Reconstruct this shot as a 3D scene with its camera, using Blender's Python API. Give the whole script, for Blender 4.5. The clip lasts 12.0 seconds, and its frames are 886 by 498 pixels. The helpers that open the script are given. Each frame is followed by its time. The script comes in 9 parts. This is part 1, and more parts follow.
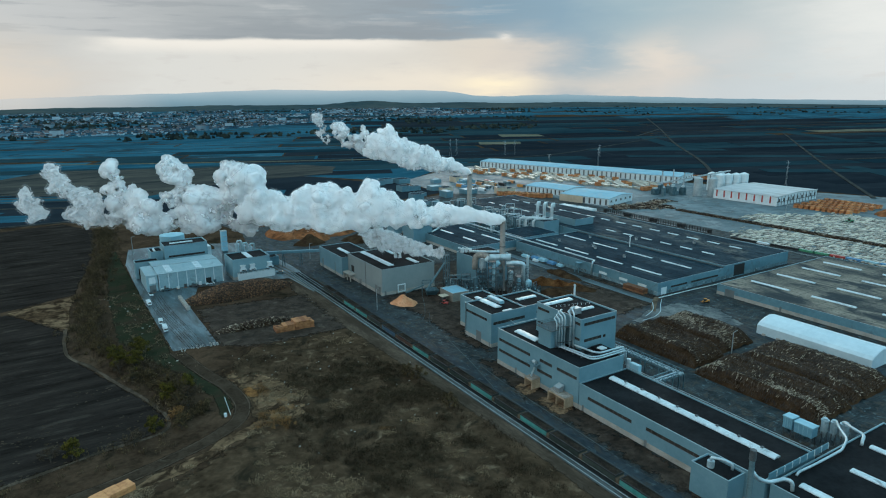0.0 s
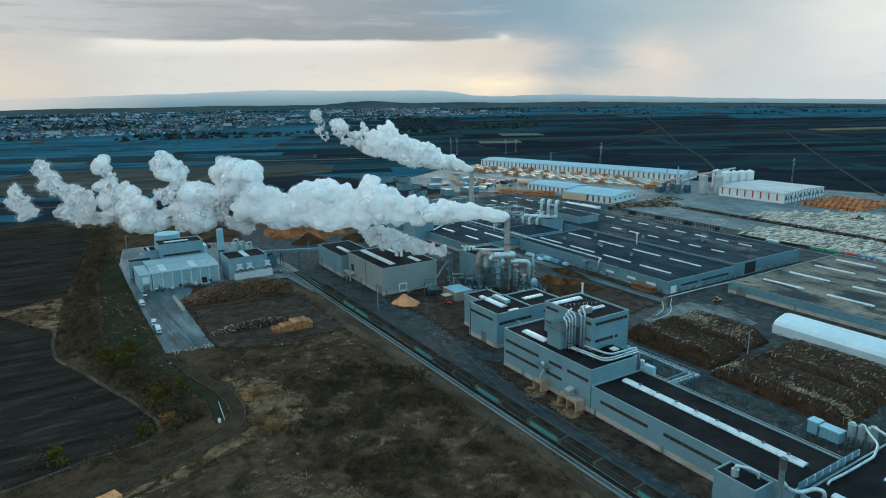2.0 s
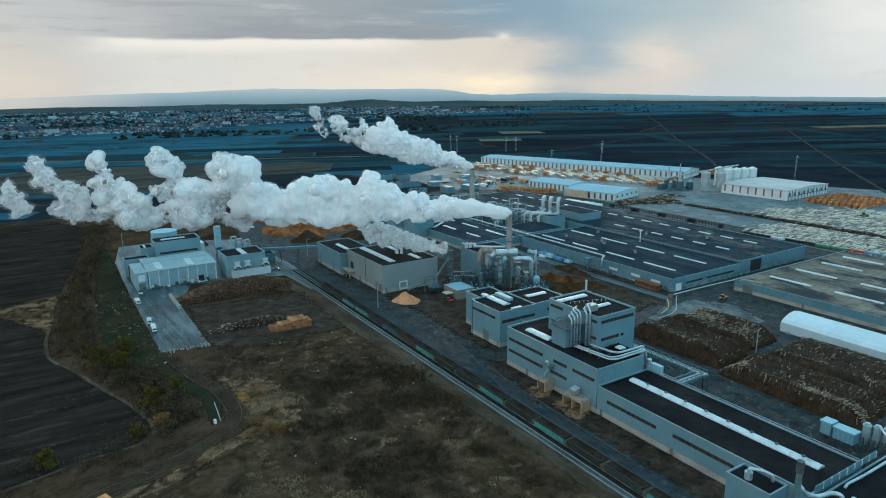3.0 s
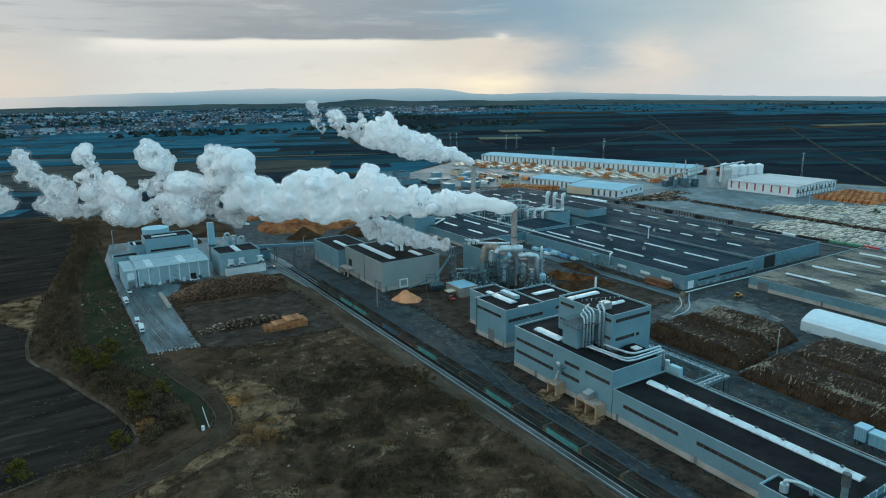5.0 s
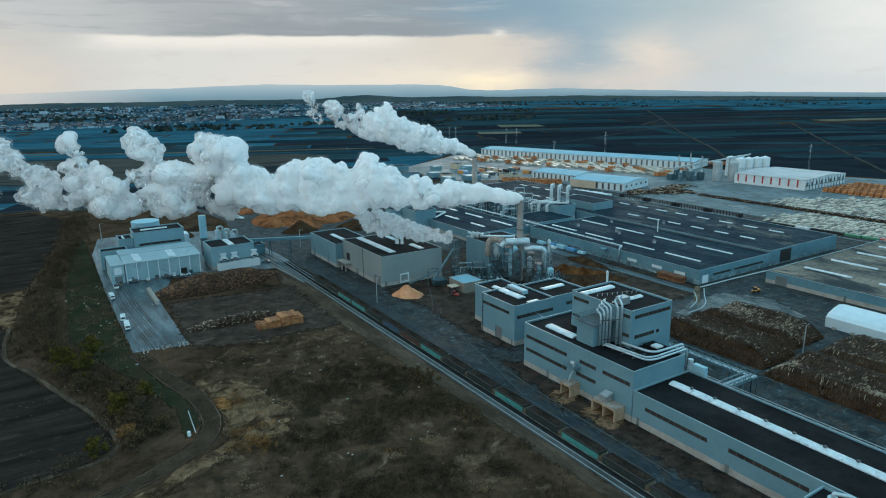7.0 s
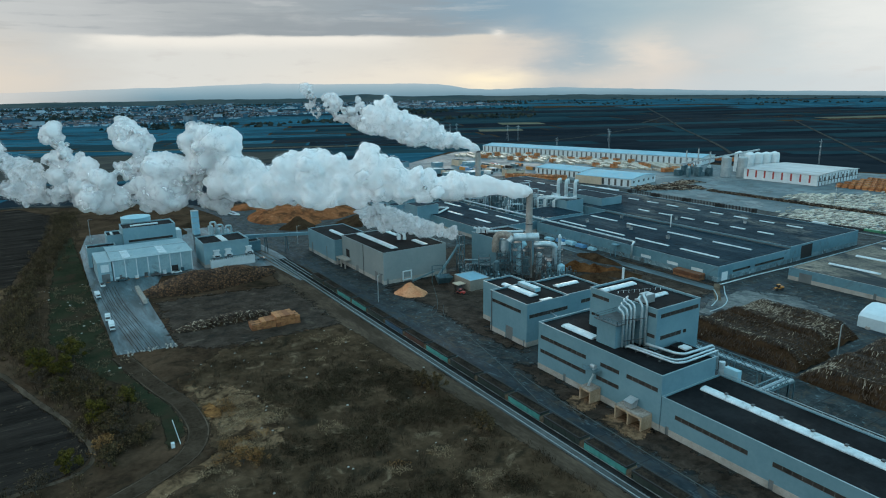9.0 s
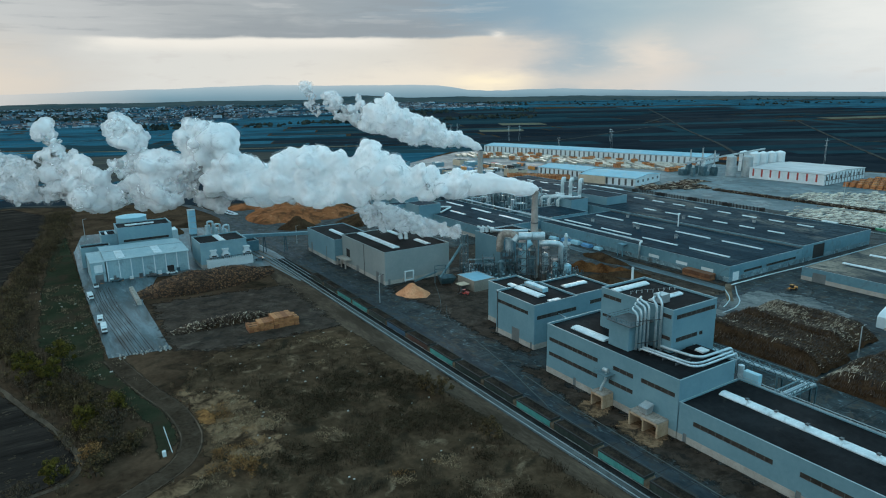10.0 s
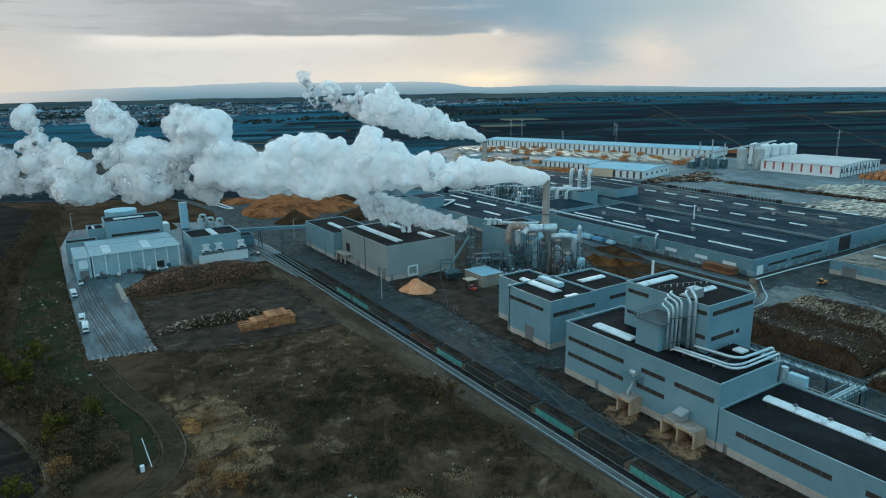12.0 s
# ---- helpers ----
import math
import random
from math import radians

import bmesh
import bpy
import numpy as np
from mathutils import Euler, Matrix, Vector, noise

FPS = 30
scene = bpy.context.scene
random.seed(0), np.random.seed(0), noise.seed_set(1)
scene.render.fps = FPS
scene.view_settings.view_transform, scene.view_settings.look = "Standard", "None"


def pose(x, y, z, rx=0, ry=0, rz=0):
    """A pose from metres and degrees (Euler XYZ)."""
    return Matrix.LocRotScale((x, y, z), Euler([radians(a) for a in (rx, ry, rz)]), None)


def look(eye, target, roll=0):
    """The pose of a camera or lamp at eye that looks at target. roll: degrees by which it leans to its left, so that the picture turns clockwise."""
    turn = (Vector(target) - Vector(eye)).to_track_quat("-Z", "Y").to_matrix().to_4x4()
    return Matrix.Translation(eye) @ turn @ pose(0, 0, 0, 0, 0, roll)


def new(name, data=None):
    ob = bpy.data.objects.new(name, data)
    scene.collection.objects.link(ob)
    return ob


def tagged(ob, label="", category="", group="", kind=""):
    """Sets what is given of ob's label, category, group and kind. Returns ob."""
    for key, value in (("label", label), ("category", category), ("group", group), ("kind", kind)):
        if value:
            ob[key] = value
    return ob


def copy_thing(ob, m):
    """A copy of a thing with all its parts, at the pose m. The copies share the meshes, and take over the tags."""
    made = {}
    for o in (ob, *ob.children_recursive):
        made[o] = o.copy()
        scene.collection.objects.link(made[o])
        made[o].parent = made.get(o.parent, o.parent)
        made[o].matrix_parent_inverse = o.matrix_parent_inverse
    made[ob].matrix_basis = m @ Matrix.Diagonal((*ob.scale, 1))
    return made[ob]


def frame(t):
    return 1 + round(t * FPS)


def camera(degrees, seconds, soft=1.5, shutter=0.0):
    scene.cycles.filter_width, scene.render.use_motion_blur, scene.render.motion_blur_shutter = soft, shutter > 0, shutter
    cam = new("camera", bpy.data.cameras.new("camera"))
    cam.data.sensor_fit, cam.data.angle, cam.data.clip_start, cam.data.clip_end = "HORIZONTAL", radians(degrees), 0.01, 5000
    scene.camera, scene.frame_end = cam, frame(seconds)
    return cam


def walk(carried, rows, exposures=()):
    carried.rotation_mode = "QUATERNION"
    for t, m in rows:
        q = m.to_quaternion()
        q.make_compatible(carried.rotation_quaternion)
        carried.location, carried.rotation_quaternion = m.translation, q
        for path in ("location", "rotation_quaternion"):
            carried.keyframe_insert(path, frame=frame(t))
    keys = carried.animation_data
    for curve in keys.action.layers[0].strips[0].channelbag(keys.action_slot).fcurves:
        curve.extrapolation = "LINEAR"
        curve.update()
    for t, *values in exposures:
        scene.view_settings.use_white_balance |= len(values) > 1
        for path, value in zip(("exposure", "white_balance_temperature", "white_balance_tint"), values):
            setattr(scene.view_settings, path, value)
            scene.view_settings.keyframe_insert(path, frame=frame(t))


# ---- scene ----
cam = camera(68.86, 12.0, soft=1.08)
PATH = [
    (0.0, pose(0.00, 0.00, 95.00, 76.330, 0.481, -31.927)),
    (0.5, pose(0.86, 2.10, 94.19, 76.342, 0.514, -31.935)),
    (1.0, pose(1.76, 4.17, 93.35, 76.357, 0.547, -31.943)),
    (1.5, pose(2.61, 6.25, 92.50, 76.367, 0.573, -31.979)),
    (2.0, pose(3.41, 8.40, 91.60, 76.374, 0.611, -32.008)),
    (2.5, pose(4.36, 10.51, 90.66, 76.350, 0.637, -32.022)),
    (3.0, pose(5.37, 12.85, 89.63, 76.269, 0.648, -32.061)),
    (5.0, pose(10.14, 23.34, 85.06, 76.293, 0.693, -32.187)),
    (5.5, pose(11.36, 26.26, 83.86, 76.235, 0.696, -32.236)),
    (6.0, pose(12.53, 29.05, 82.64, 76.177, 0.705, -32.290)),
    (6.5, pose(13.74, 32.04, 81.45, 76.116, 0.704, -32.347)),
    (7.0, pose(14.99, 35.14, 80.34, 76.020, 0.693, -32.410)),
    (9.0, pose(20.22, 47.70, 75.32, 76.008, 0.741, -32.501)),
    (9.5, pose(21.51, 50.84, 74.06, 76.093, 0.769, -32.507)),
    (10.0, pose(22.81, 54.02, 72.83, 76.148, 0.784, -32.511)),
    (10.5, pose(24.21, 57.17, 71.49, 76.214, 0.804, -32.493)),
    (11.0, pose(25.68, 60.34, 70.25, 76.199, 0.854, -32.494)),
    (11.5, pose(27.04, 63.56, 69.02, 76.067, 0.877, -32.503)),
    (12.0, pose(28.43, 66.81, 67.81, 75.943, 0.959, -32.544)),
]
walk(cam, PATH)

# ---- world, sun, exposure ----
VIEW = (0.530, 0.848, 0.0)      # heading of the flight, level
SIDE = (0.848, -0.530, 0.0)

world = bpy.data.worlds.new("sky")
scene.world = world
world.use_nodes = True
wn, wl = world.node_tree.nodes, world.node_tree.links
wn.clear()


def wmath(op, a, b=None, c=None, clamp=False):
    n = wn.new("ShaderNodeMath")
    n.operation, n.use_clamp = op, clamp
    for k, v in enumerate((a, b, c)):
        if v is None:
            continue
        if isinstance(v, (int, float)):
            n.inputs[k].default_value = v
        else:
            wl.new(v, n.inputs[k])
    return n.outputs[0]


def wdot(vec, axis):
    n = wn.new("ShaderNodeVectorMath")
    n.operation = "DOT_PRODUCT"
    wl.new(vec, n.inputs[0])
    n.inputs[1].default_value = axis
    return n.outputs["Value"]


def wstep(v, a, b):
    n = wn.new("ShaderNodeMapRange")
    n.interpolation_type = "SMOOTHSTEP"
    wl.new(v, n.inputs["Value"])
    lo, hi, r0, r1 = (a, b, 0.0, 1.0) if a < b else (b, a, 1.0, 0.0)
    n.inputs["From Min"].default_value, n.inputs["From Max"].default_value = lo, hi
    n.inputs["To Min"].default_value, n.inputs["To Max"].default_value = r0, r1
    return n.outputs["Result"]


def wmix(f, a, b):
    n = wn.new("ShaderNodeMix")
    n.data_type = "RGBA"
    if isinstance(f, float):
        n.inputs[0].default_value = f
    else:
        wl.new(f, n.inputs[0])
    for k, v in ((6, a), (7, b)):
        if isinstance(v, tuple):
            n.inputs[k].default_value = (*v, 1)
        else:
            wl.new(v, n.inputs[k])
    return n.outputs[2]


def wnoise(vec, scale, detail=5.0, rough=0.55):
    n = wn.new("ShaderNodeTexNoise")
    n.inputs["Scale"].default_value, n.inputs["Detail"].default_value, n.inputs["Roughness"].default_value = scale, detail, rough
    wl.new(vec, n.inputs["Vector"])
    return n.outputs["Fac"]


coord = wn.new("ShaderNodeTexCoord").outputs["Generated"]
azim = wmath("MULTIPLY", wmath("ARCTAN2", wdot(coord, SIDE), wdot(coord, VIEW)), 57.29578)
elev = wmath("MULTIPLY", wmath("ARCSINE", wdot(coord, (0, 0, 1))), 57.29578)
flat = wn.new("ShaderNodeCombineXYZ")
wl.new(wmath("MULTIPLY", azim, 0.07), flat.inputs[0])
wl.new(wmath("MULTIPLY", elev, 0.28), flat.inputs[1])
long_flat = wn.new("ShaderNodeCombineXYZ")
wl.new(wmath("MULTIPLY", azim, 0.05), long_flat.inputs[0])
wl.new(wmath("MULTIPLY", elev, 0.55), long_flat.inputs[1])
puffs = wmath("SUBTRACT", wnoise(flat.outputs[0], 1.6), 0.5)
fine = wmath("SUBTRACT", wnoise(flat.outputs[0], 5.5, 6.0, 0.6), 0.5)
el = wmath("ADD", elev, wmath("ADD", wmath("MULTIPLY", puffs, 2.2), wmath("MULTIPLY", fine, 1.0)))
el_soft = wmath("ADD", elev, wmath("MULTIPLY", puffs, 0.9))

clear = wn.new("ShaderNodeTexSky")
clear.sky_type, clear.sun_disc = "NISHITA", False
clear.sun_elevation, clear.sun_rotation = radians(5.0), radians(38.0)
clear.air_density, clear.dust_density = 1.2, 0.8
nishita = wn.new("ShaderNodeVectorMath")
nishita.operation = "SCALE"
wl.new(clear.outputs[0], nishita.inputs[0])
nishita.inputs["Scale"].default_value = 0.08
def wramp(fac, stops):
    """Colours by the angle from the flight's heading, from 40 degrees left to 40 right."""
    n = wn.new("ShaderNodeValToRGB")
    wl.new(wmath("DIVIDE", wmath("ADD", fac, 40.0), 80.0), n.inputs[0])
    els = n.color_ramp.elements
    for k, (a, colour) in enumerate(stops):
        e = els[k] if k < 2 else els.new((a + 40) / 80)
        e.position, e.color = (a + 40) / 80, (*colour, 1)
    return n.outputs[0]


def wblob(a, e, wide, high, source=None):
    """A soft patch of cloud or glow round one direction."""
    x = wmath("DIVIDE", wmath("SUBTRACT", source or az_soft, a), wide)
    y = wmath("DIVIDE", wmath("SUBTRACT", el, e), high)
    return wmath("EXPONENT", wmath("MULTIPLY", wmath("ADD", wmath("MULTIPLY", x, x), wmath("MULTIPLY", y, y)), -1.0))


az_soft = wmath("ADD", azim, wmath("ADD", wmath("MULTIPLY", puffs, 7.0), wmath("MULTIPLY", fine, 2.6)))
# overcast deck, turning to a blue rift and pale rain clouds on one side
deck = wramp(az_soft, [(-36, (0.60, 0.62, 0.615)), (34, (0.80, 0.82, 0.795)), (-27, (0.52, 0.545, 0.55)), (-20, (0.42, 0.455, 0.47)), (-10, (0.345, 0.395, 0.425)), (-2, (0.30, 0.375, 0.43)), (4, (0.24, 0.37, 0.465)),
                       (10, (0.26, 0.40, 0.50)), (16, (0.365, 0.495, 0.555)), (23, (0.50, 0.58, 0.60)), (29, (0.67, 0.71, 0.70))])
deck = wmix(wmath("MULTIPLY", wmath("MULTIPLY", wstep(puffs, 0.02, 0.22), wstep(azim, 2.0, -6.0)), 0.45), deck, (0.60, 0.62, 0.62))
streaks = wmath("SUBTRACT", wnoise(long_flat.outputs[0], 2.2, 7.0, 0.62), 0.5)
cloudy = wstep(azim, 10.0, 0.0)
deck = wmix(wmath("MULTIPLY", wmath("MULTIPLY", wstep(streaks, 0.02, 0.16), cloudy), 0.38), deck, (0.57, 0.595, 0.60))
deck = wmix(wmath("MULTIPLY", wmath("MULTIPLY", wstep(streaks, -0.01, -0.14), cloudy), 0.35), deck, (0.28, 0.32, 0.35))
shade = wmath("MULTIPLY", wmath("MULTIPLY", wstep(az_soft, -25.0, -14.0), wstep(az_soft, 7.0, -2.0)), wmath("MULTIPLY", wstep(el, 4.0, 4.5), wstep(el, 6.4, 5.0)))
deck = wmix(wmath("MULTIPLY", shade, 0.55), deck, (0.29, 0.33, 0.36))
# bright air under the deck
under = wramp(az_soft, [(-36, (0.62, 0.60, 0.55)), (34, (0.74, 0.77, 0.76)), (-29, (0.62, 0.63, 0.61)), (-24, (0.72, 0.725, 0.69)), (-12, (0.74, 0.735, 0.69)), (-4, (0.72, 0.705, 0.65)), (3, (0.70, 0.67, 0.60)), (6.5, (0.62, 0.61, 0.58)),
                        (9.5, (0.40, 0.48, 0.53)), (12, (0.33, 0.455, 0.53)), (15, (0.48, 0.55, 0.575)), (18, (0.66, 0.645, 0.61)), (22, (0.57, 0.62, 0.63)), (27, (0.62, 0.68, 0.69))])
under = wmix(wmath("MULTIPLY", wstep(fine, 0.02, 0.2), 0.4), under, (0.64, 0.625, 0.60))
rimmed = wmath("MULTIPLY", wstep(az_soft, -34.0, -26.0), wstep(az_soft, 9.0, 3.0))
sharp, broad = wstep(el_soft, 4.42, 4.12), wstep(el, 6.2, 1.2)
edge = wmath("ADD", wmath("MULTIPLY", sharp, rimmed), wmath("MULTIPLY", broad, wmath("SUBTRACT", 1.0, rimmed)))
deck = wmix(edge, deck, under)
rim = wmath("MULTIPLY", wmath("MULTIPLY", wmath("MULTIPLY", sharp, wstep(el_soft, 2.9, 4.1)), wstep(az_soft, -29.0, -24.0)), wstep(az_soft, 0.0, -8.0))
deck = wmix(wmath("MULTIPLY", rim, 0.75), deck, (0.93, 0.89, 0.81))
for a, e, wide, high, colour, amount in ((5.6, 3.0, 4.0, 1.5, (0.74, 0.68, 0.60), 0.6), (17.6, 2.6, 2.6, 1.6, (0.80, 0.735, 0.65), 0.75), (-34.5, 1.0, 6.0, 2.2, (0.79, 0.70, 0.59), 0.75), (13.5, 0.5, 5.0, 0.8, (0.74, 0.68, 0.60), 0.6),
                                         (33.5, 5.5, 4.5, 3.0, (0.84, 0.86, 0.83), 0.6), (-2.0, 0.9, 9.0, 1.1, (0.90, 0.83, 0.70), 0.6), (23.0, 3.4, 2.0, 1.4, (0.72, 0.71, 0.69), 0.4)):
    deck = wmix(wmath("MULTIPLY", wblob(a, e, wide, high), amount), deck, colour)
deck = wmix(wmath("MULTIPLY", wblob(4.4, 0.45, 3.4, 0.75, azim), 0.95), deck, (1.0, 0.90, 0.67))
deck = wmix(wmath("MULTIPLY", wblob(5.2, 4.3, 0.55, 0.3, azim), 0.75), deck, (0.88, 0.85, 0.78))
low = wmath("MULTIPLY", wstep(elev, 1.4, 0.0), wstep(azim, 15.0, 22.0))
deck = wmix(wmath("MULTIPLY", low, 0.5), deck, (0.60, 0.67, 0.70))
# overhead the cover is one even blue-grey sheet
high = wmix(wstep(wdot(coord, (-1, 0, 0)), -0.1, 0.95), (0.45, 0.90, 1.14), (1.0, 1.12, 1.14))
deck = wmix(wstep(elev, 7.5, 24.0), deck, high)
deck = wmix(wmath("MAXIMUM", wstep(azim, 42.0, 75.0), wstep(azim, -50.0, -80.0)), deck, high)
sky = wmix(0.994, nishita.outputs[0], deck)
bg = wn.new("ShaderNodeBackground")
wl.new(sky, bg.inputs["Color"])
bg.inputs["Strength"].default_value = 1.0
wl.new(bg.outputs[0], wn.new("ShaderNodeOutputWorld").inputs["Surface"])

sun_lamp = bpy.data.lights.new("sun", "SUN")
sun_lamp.energy, sun_lamp.angle, sun_lamp.color = 0.5, radians(16), (1.0, 0.88, 0.74)
sun_ob = new("sun", sun_lamp)
SUN_AZ = radians(38.0)           # clockwise from +y
SUN_DIR = Vector((math.sin(SUN_AZ) * math.cos(radians(9)), math.cos(SUN_AZ) * math.cos(radians(9)), math.sin(radians(9))))
sun_ob.matrix_world = look(SUN_DIR * 100, (0, 0, 0))


# ---- mesh and object helpers ----
class Geo:
    """Vertices, faces and a material index for each face."""

    def __init__(self):
        self.v, self.f, self.m, self.slot = [], [], [], 0

    def add(self, verts, faces, slot=None):
        n = len(self.v)
        self.v += [tuple(p) for p in verts]
        self.f += [tuple(n + i for i in face) for face in faces]
        self.m += [self.slot if slot is None else slot] * len(faces)
        return self

    def box(self, x0, y0, z0, x1, y1, z1):
        (x0, x1), (y0, y1), (z0, z1) = sorted((x0, x1)), sorted((y0, y1)), sorted((z0, z1))
        return self.add([(x0, y0, z0), (x1, y0, z0), (x1, y1, z0), (x0, y1, z0), (x0, y0, z1), (x1, y0, z1), (x1, y1, z1), (x0, y1, z1)],
                        [(0, 3, 2, 1), (4, 5, 6, 7), (0, 1, 5, 4), (1, 2, 6, 5), (2, 3, 7, 6), (3, 0, 4, 7)])

    def beam(self, p, q, w, h=None):
        """A square bar from p to q."""
        p, q, h = Vector(p), Vector(q), h or w
        d = (q - p).normalized()
        a = d.cross(Vector((0, 0, 1)))
        a = a.normalized() if a.length > 0.05 else Vector((1, 0, 0))
        b = a.cross(d)
        ring = [s * a * w / 2 + t * b * h / 2 for s, t in ((-1, -1), (1, -1), (1, 1), (-1, 1))]
        return self.add([p + r for r in ring] + [q + r for r in ring],
                        [(3, 2, 1, 0), (4, 5, 6, 7), (0, 1, 5, 4), (1, 2, 6, 5), (2, 3, 7, 6), (3, 0, 4, 7)])

    def cyl(self, p, q, r, r2=None, n=10, caps=True, capslot=None):
        p, q, r2 = Vector(p), Vector(q), r if r2 is None else r2
        d = (q - p).normalized()
        a = d.cross(Vector((0, 0, 1)))
        a = a.normalized() if a.length > 0.05 else Vector((1, 0, 0))
        b = a.cross(d)
        ring = [math.cos(2 * math.pi * k / n) * a + math.sin(2 * math.pi * k / n) * b for k in range(n)]
        self.add([p + r * e for e in ring] + [q + r2 * e for e in ring], [(k, (k + 1) % n, n + (k + 1) % n, n + k) for k in range(n)])
        if caps:
            m = len(self.v) - 2 * n
            self.f += [tuple(m + k for k in reversed(range(n))), tuple(m + n + k for k in range(n))]
            self.m += [self.slot if capslot is None else capslot] * 2
        return self

    def tube(self, pts, r, n=8, bend=None):
        """A round pipe along pts with rounded elbows."""
        pts, bend = [Vector(p) for p in pts], bend or 2 * r
        line = [pts[0]]
        for a, b, c in zip(pts, pts[1:], pts[2:]):
            k = min(bend, (a - b).length * 0.45, (c - b).length * 0.45)
            s, e = b + (a - b).normalized() * k, b + (c - b).normalized() * k
            line += [(1 - u) ** 2 * s + 2 * u * (1 - u) * b + u * u * e for u in (0, 0.25, 0.5, 0.75, 1)]
        line.append(pts[-1])
        start, up = len(self.v), None
        for k, p in enumerate(line):
            d = (line[min(k + 1, len(line) - 1)] - line[max(k - 1, 0)]).normalized()
            if up is None:
                up = Vector((0, 0, 1)) if abs(d.z) < 0.9 else Vector((1, 0, 0))
            side = d.cross(up).normalized()
            up = side.cross(d).normalized()
            self.v += [tuple(p + r * (math.cos(2 * math.pi * j / n) * side + math.sin(2 * math.pi * j / n) * up)) for j in range(n)]
        for k in range(len(line) - 1):
            self.f += [(start + k * n + j, start + k * n + (j + 1) % n, start + (k + 1) * n + (j + 1) % n, start + (k + 1) * n + j) for j in range(n)]
            self.m += [self.slot] * n
        end = start + (len(line) - 1) * n
        self.f += [tuple(start + j for j in reversed(range(n))), tuple(end + j for j in range(n))]
        self.m += [self.slot] * 2
        return self

    def prism(self, poly, z0, z1):
        n = len(poly)
        return self.add([(x, y, z0) for x, y in poly] + [(x, y, z1) for x, y in poly],
                        [tuple(reversed(range(n))), tuple(range(n, 2 * n))] + [(k, (k + 1) % n, n + (k + 1) % n, n + k) for k in range(n)])

    def barrel(self, x0, y0, x1, y1, z, h, n=6):
        """A barrel-vaulted rooflight along its longer side."""
        along_y = abs(y1 - y0) > abs(x1 - x0)
        ends = []
        for e in (0, 1):
            row = []
            for k in range(n + 1):
                u, lift = k / n, h * math.sin(math.pi * k / n) ** 0.7 if 0 < k < n else 0.0
                row.append((x0 + (x1 - x0) * u, (y0, y1)[e], z + 0.25 + lift) if along_y else ((x0, x1)[e], y0 + (y1 - y0) * u, z + 0.25 + lift))
            ends.append(row)
        n2 = n + 1
        self.add(ends[0] + ends[1], [(k, k + 1, n2 + k + 1, n2 + k) for k in range(n)] + [tuple(range(n2)), tuple(range(n2, 2 * n2))])
        return self.box(x0, y0, z, x1, y1, z + 0.25)


def base_of(ob):
    at = Vector((0, 0, 0))
    while ob:
        at, ob = at + ob.location, ob.parent
    return at


def mesh_of(name, geo, material, off=(0, 0, 0), smooth=False):
    me = bpy.data.meshes.new(name)
    v = np.array(geo.v, float).reshape(-1, 3) - np.array(off, float)
    me.from_pydata(v.tolist(), [], geo.f)
    for one in material if isinstance(material, (list, tuple)) else [material]:
        me.materials.append(one)
    if any(geo.m):
        me.polygons.foreach_set("material_index", geo.m)
    if smooth:
        me.shade_smooth()
    me.update()
    return me


def part(name, geo, material, parent, label="", smooth=False):
    ob = new(name, mesh_of(name, geo, material, base_of(parent), smooth))
    ob.parent = parent
    return tagged(ob, label) if label else ob


def thing(name, at, label, category, group="", kind=""):
    ob = new(name)
    ob.empty_display_size = 0.5
    ob.location = at
    return tagged(ob, label, category, group, kind)


def single(name, geo, material, label, category, group="", kind="", smooth=False, at=(0, 0, 0)):
    ob = new(name, mesh_of(name, geo, material, at, smooth))
    ob.location = at
    return tagged(ob, label, category, group, kind)


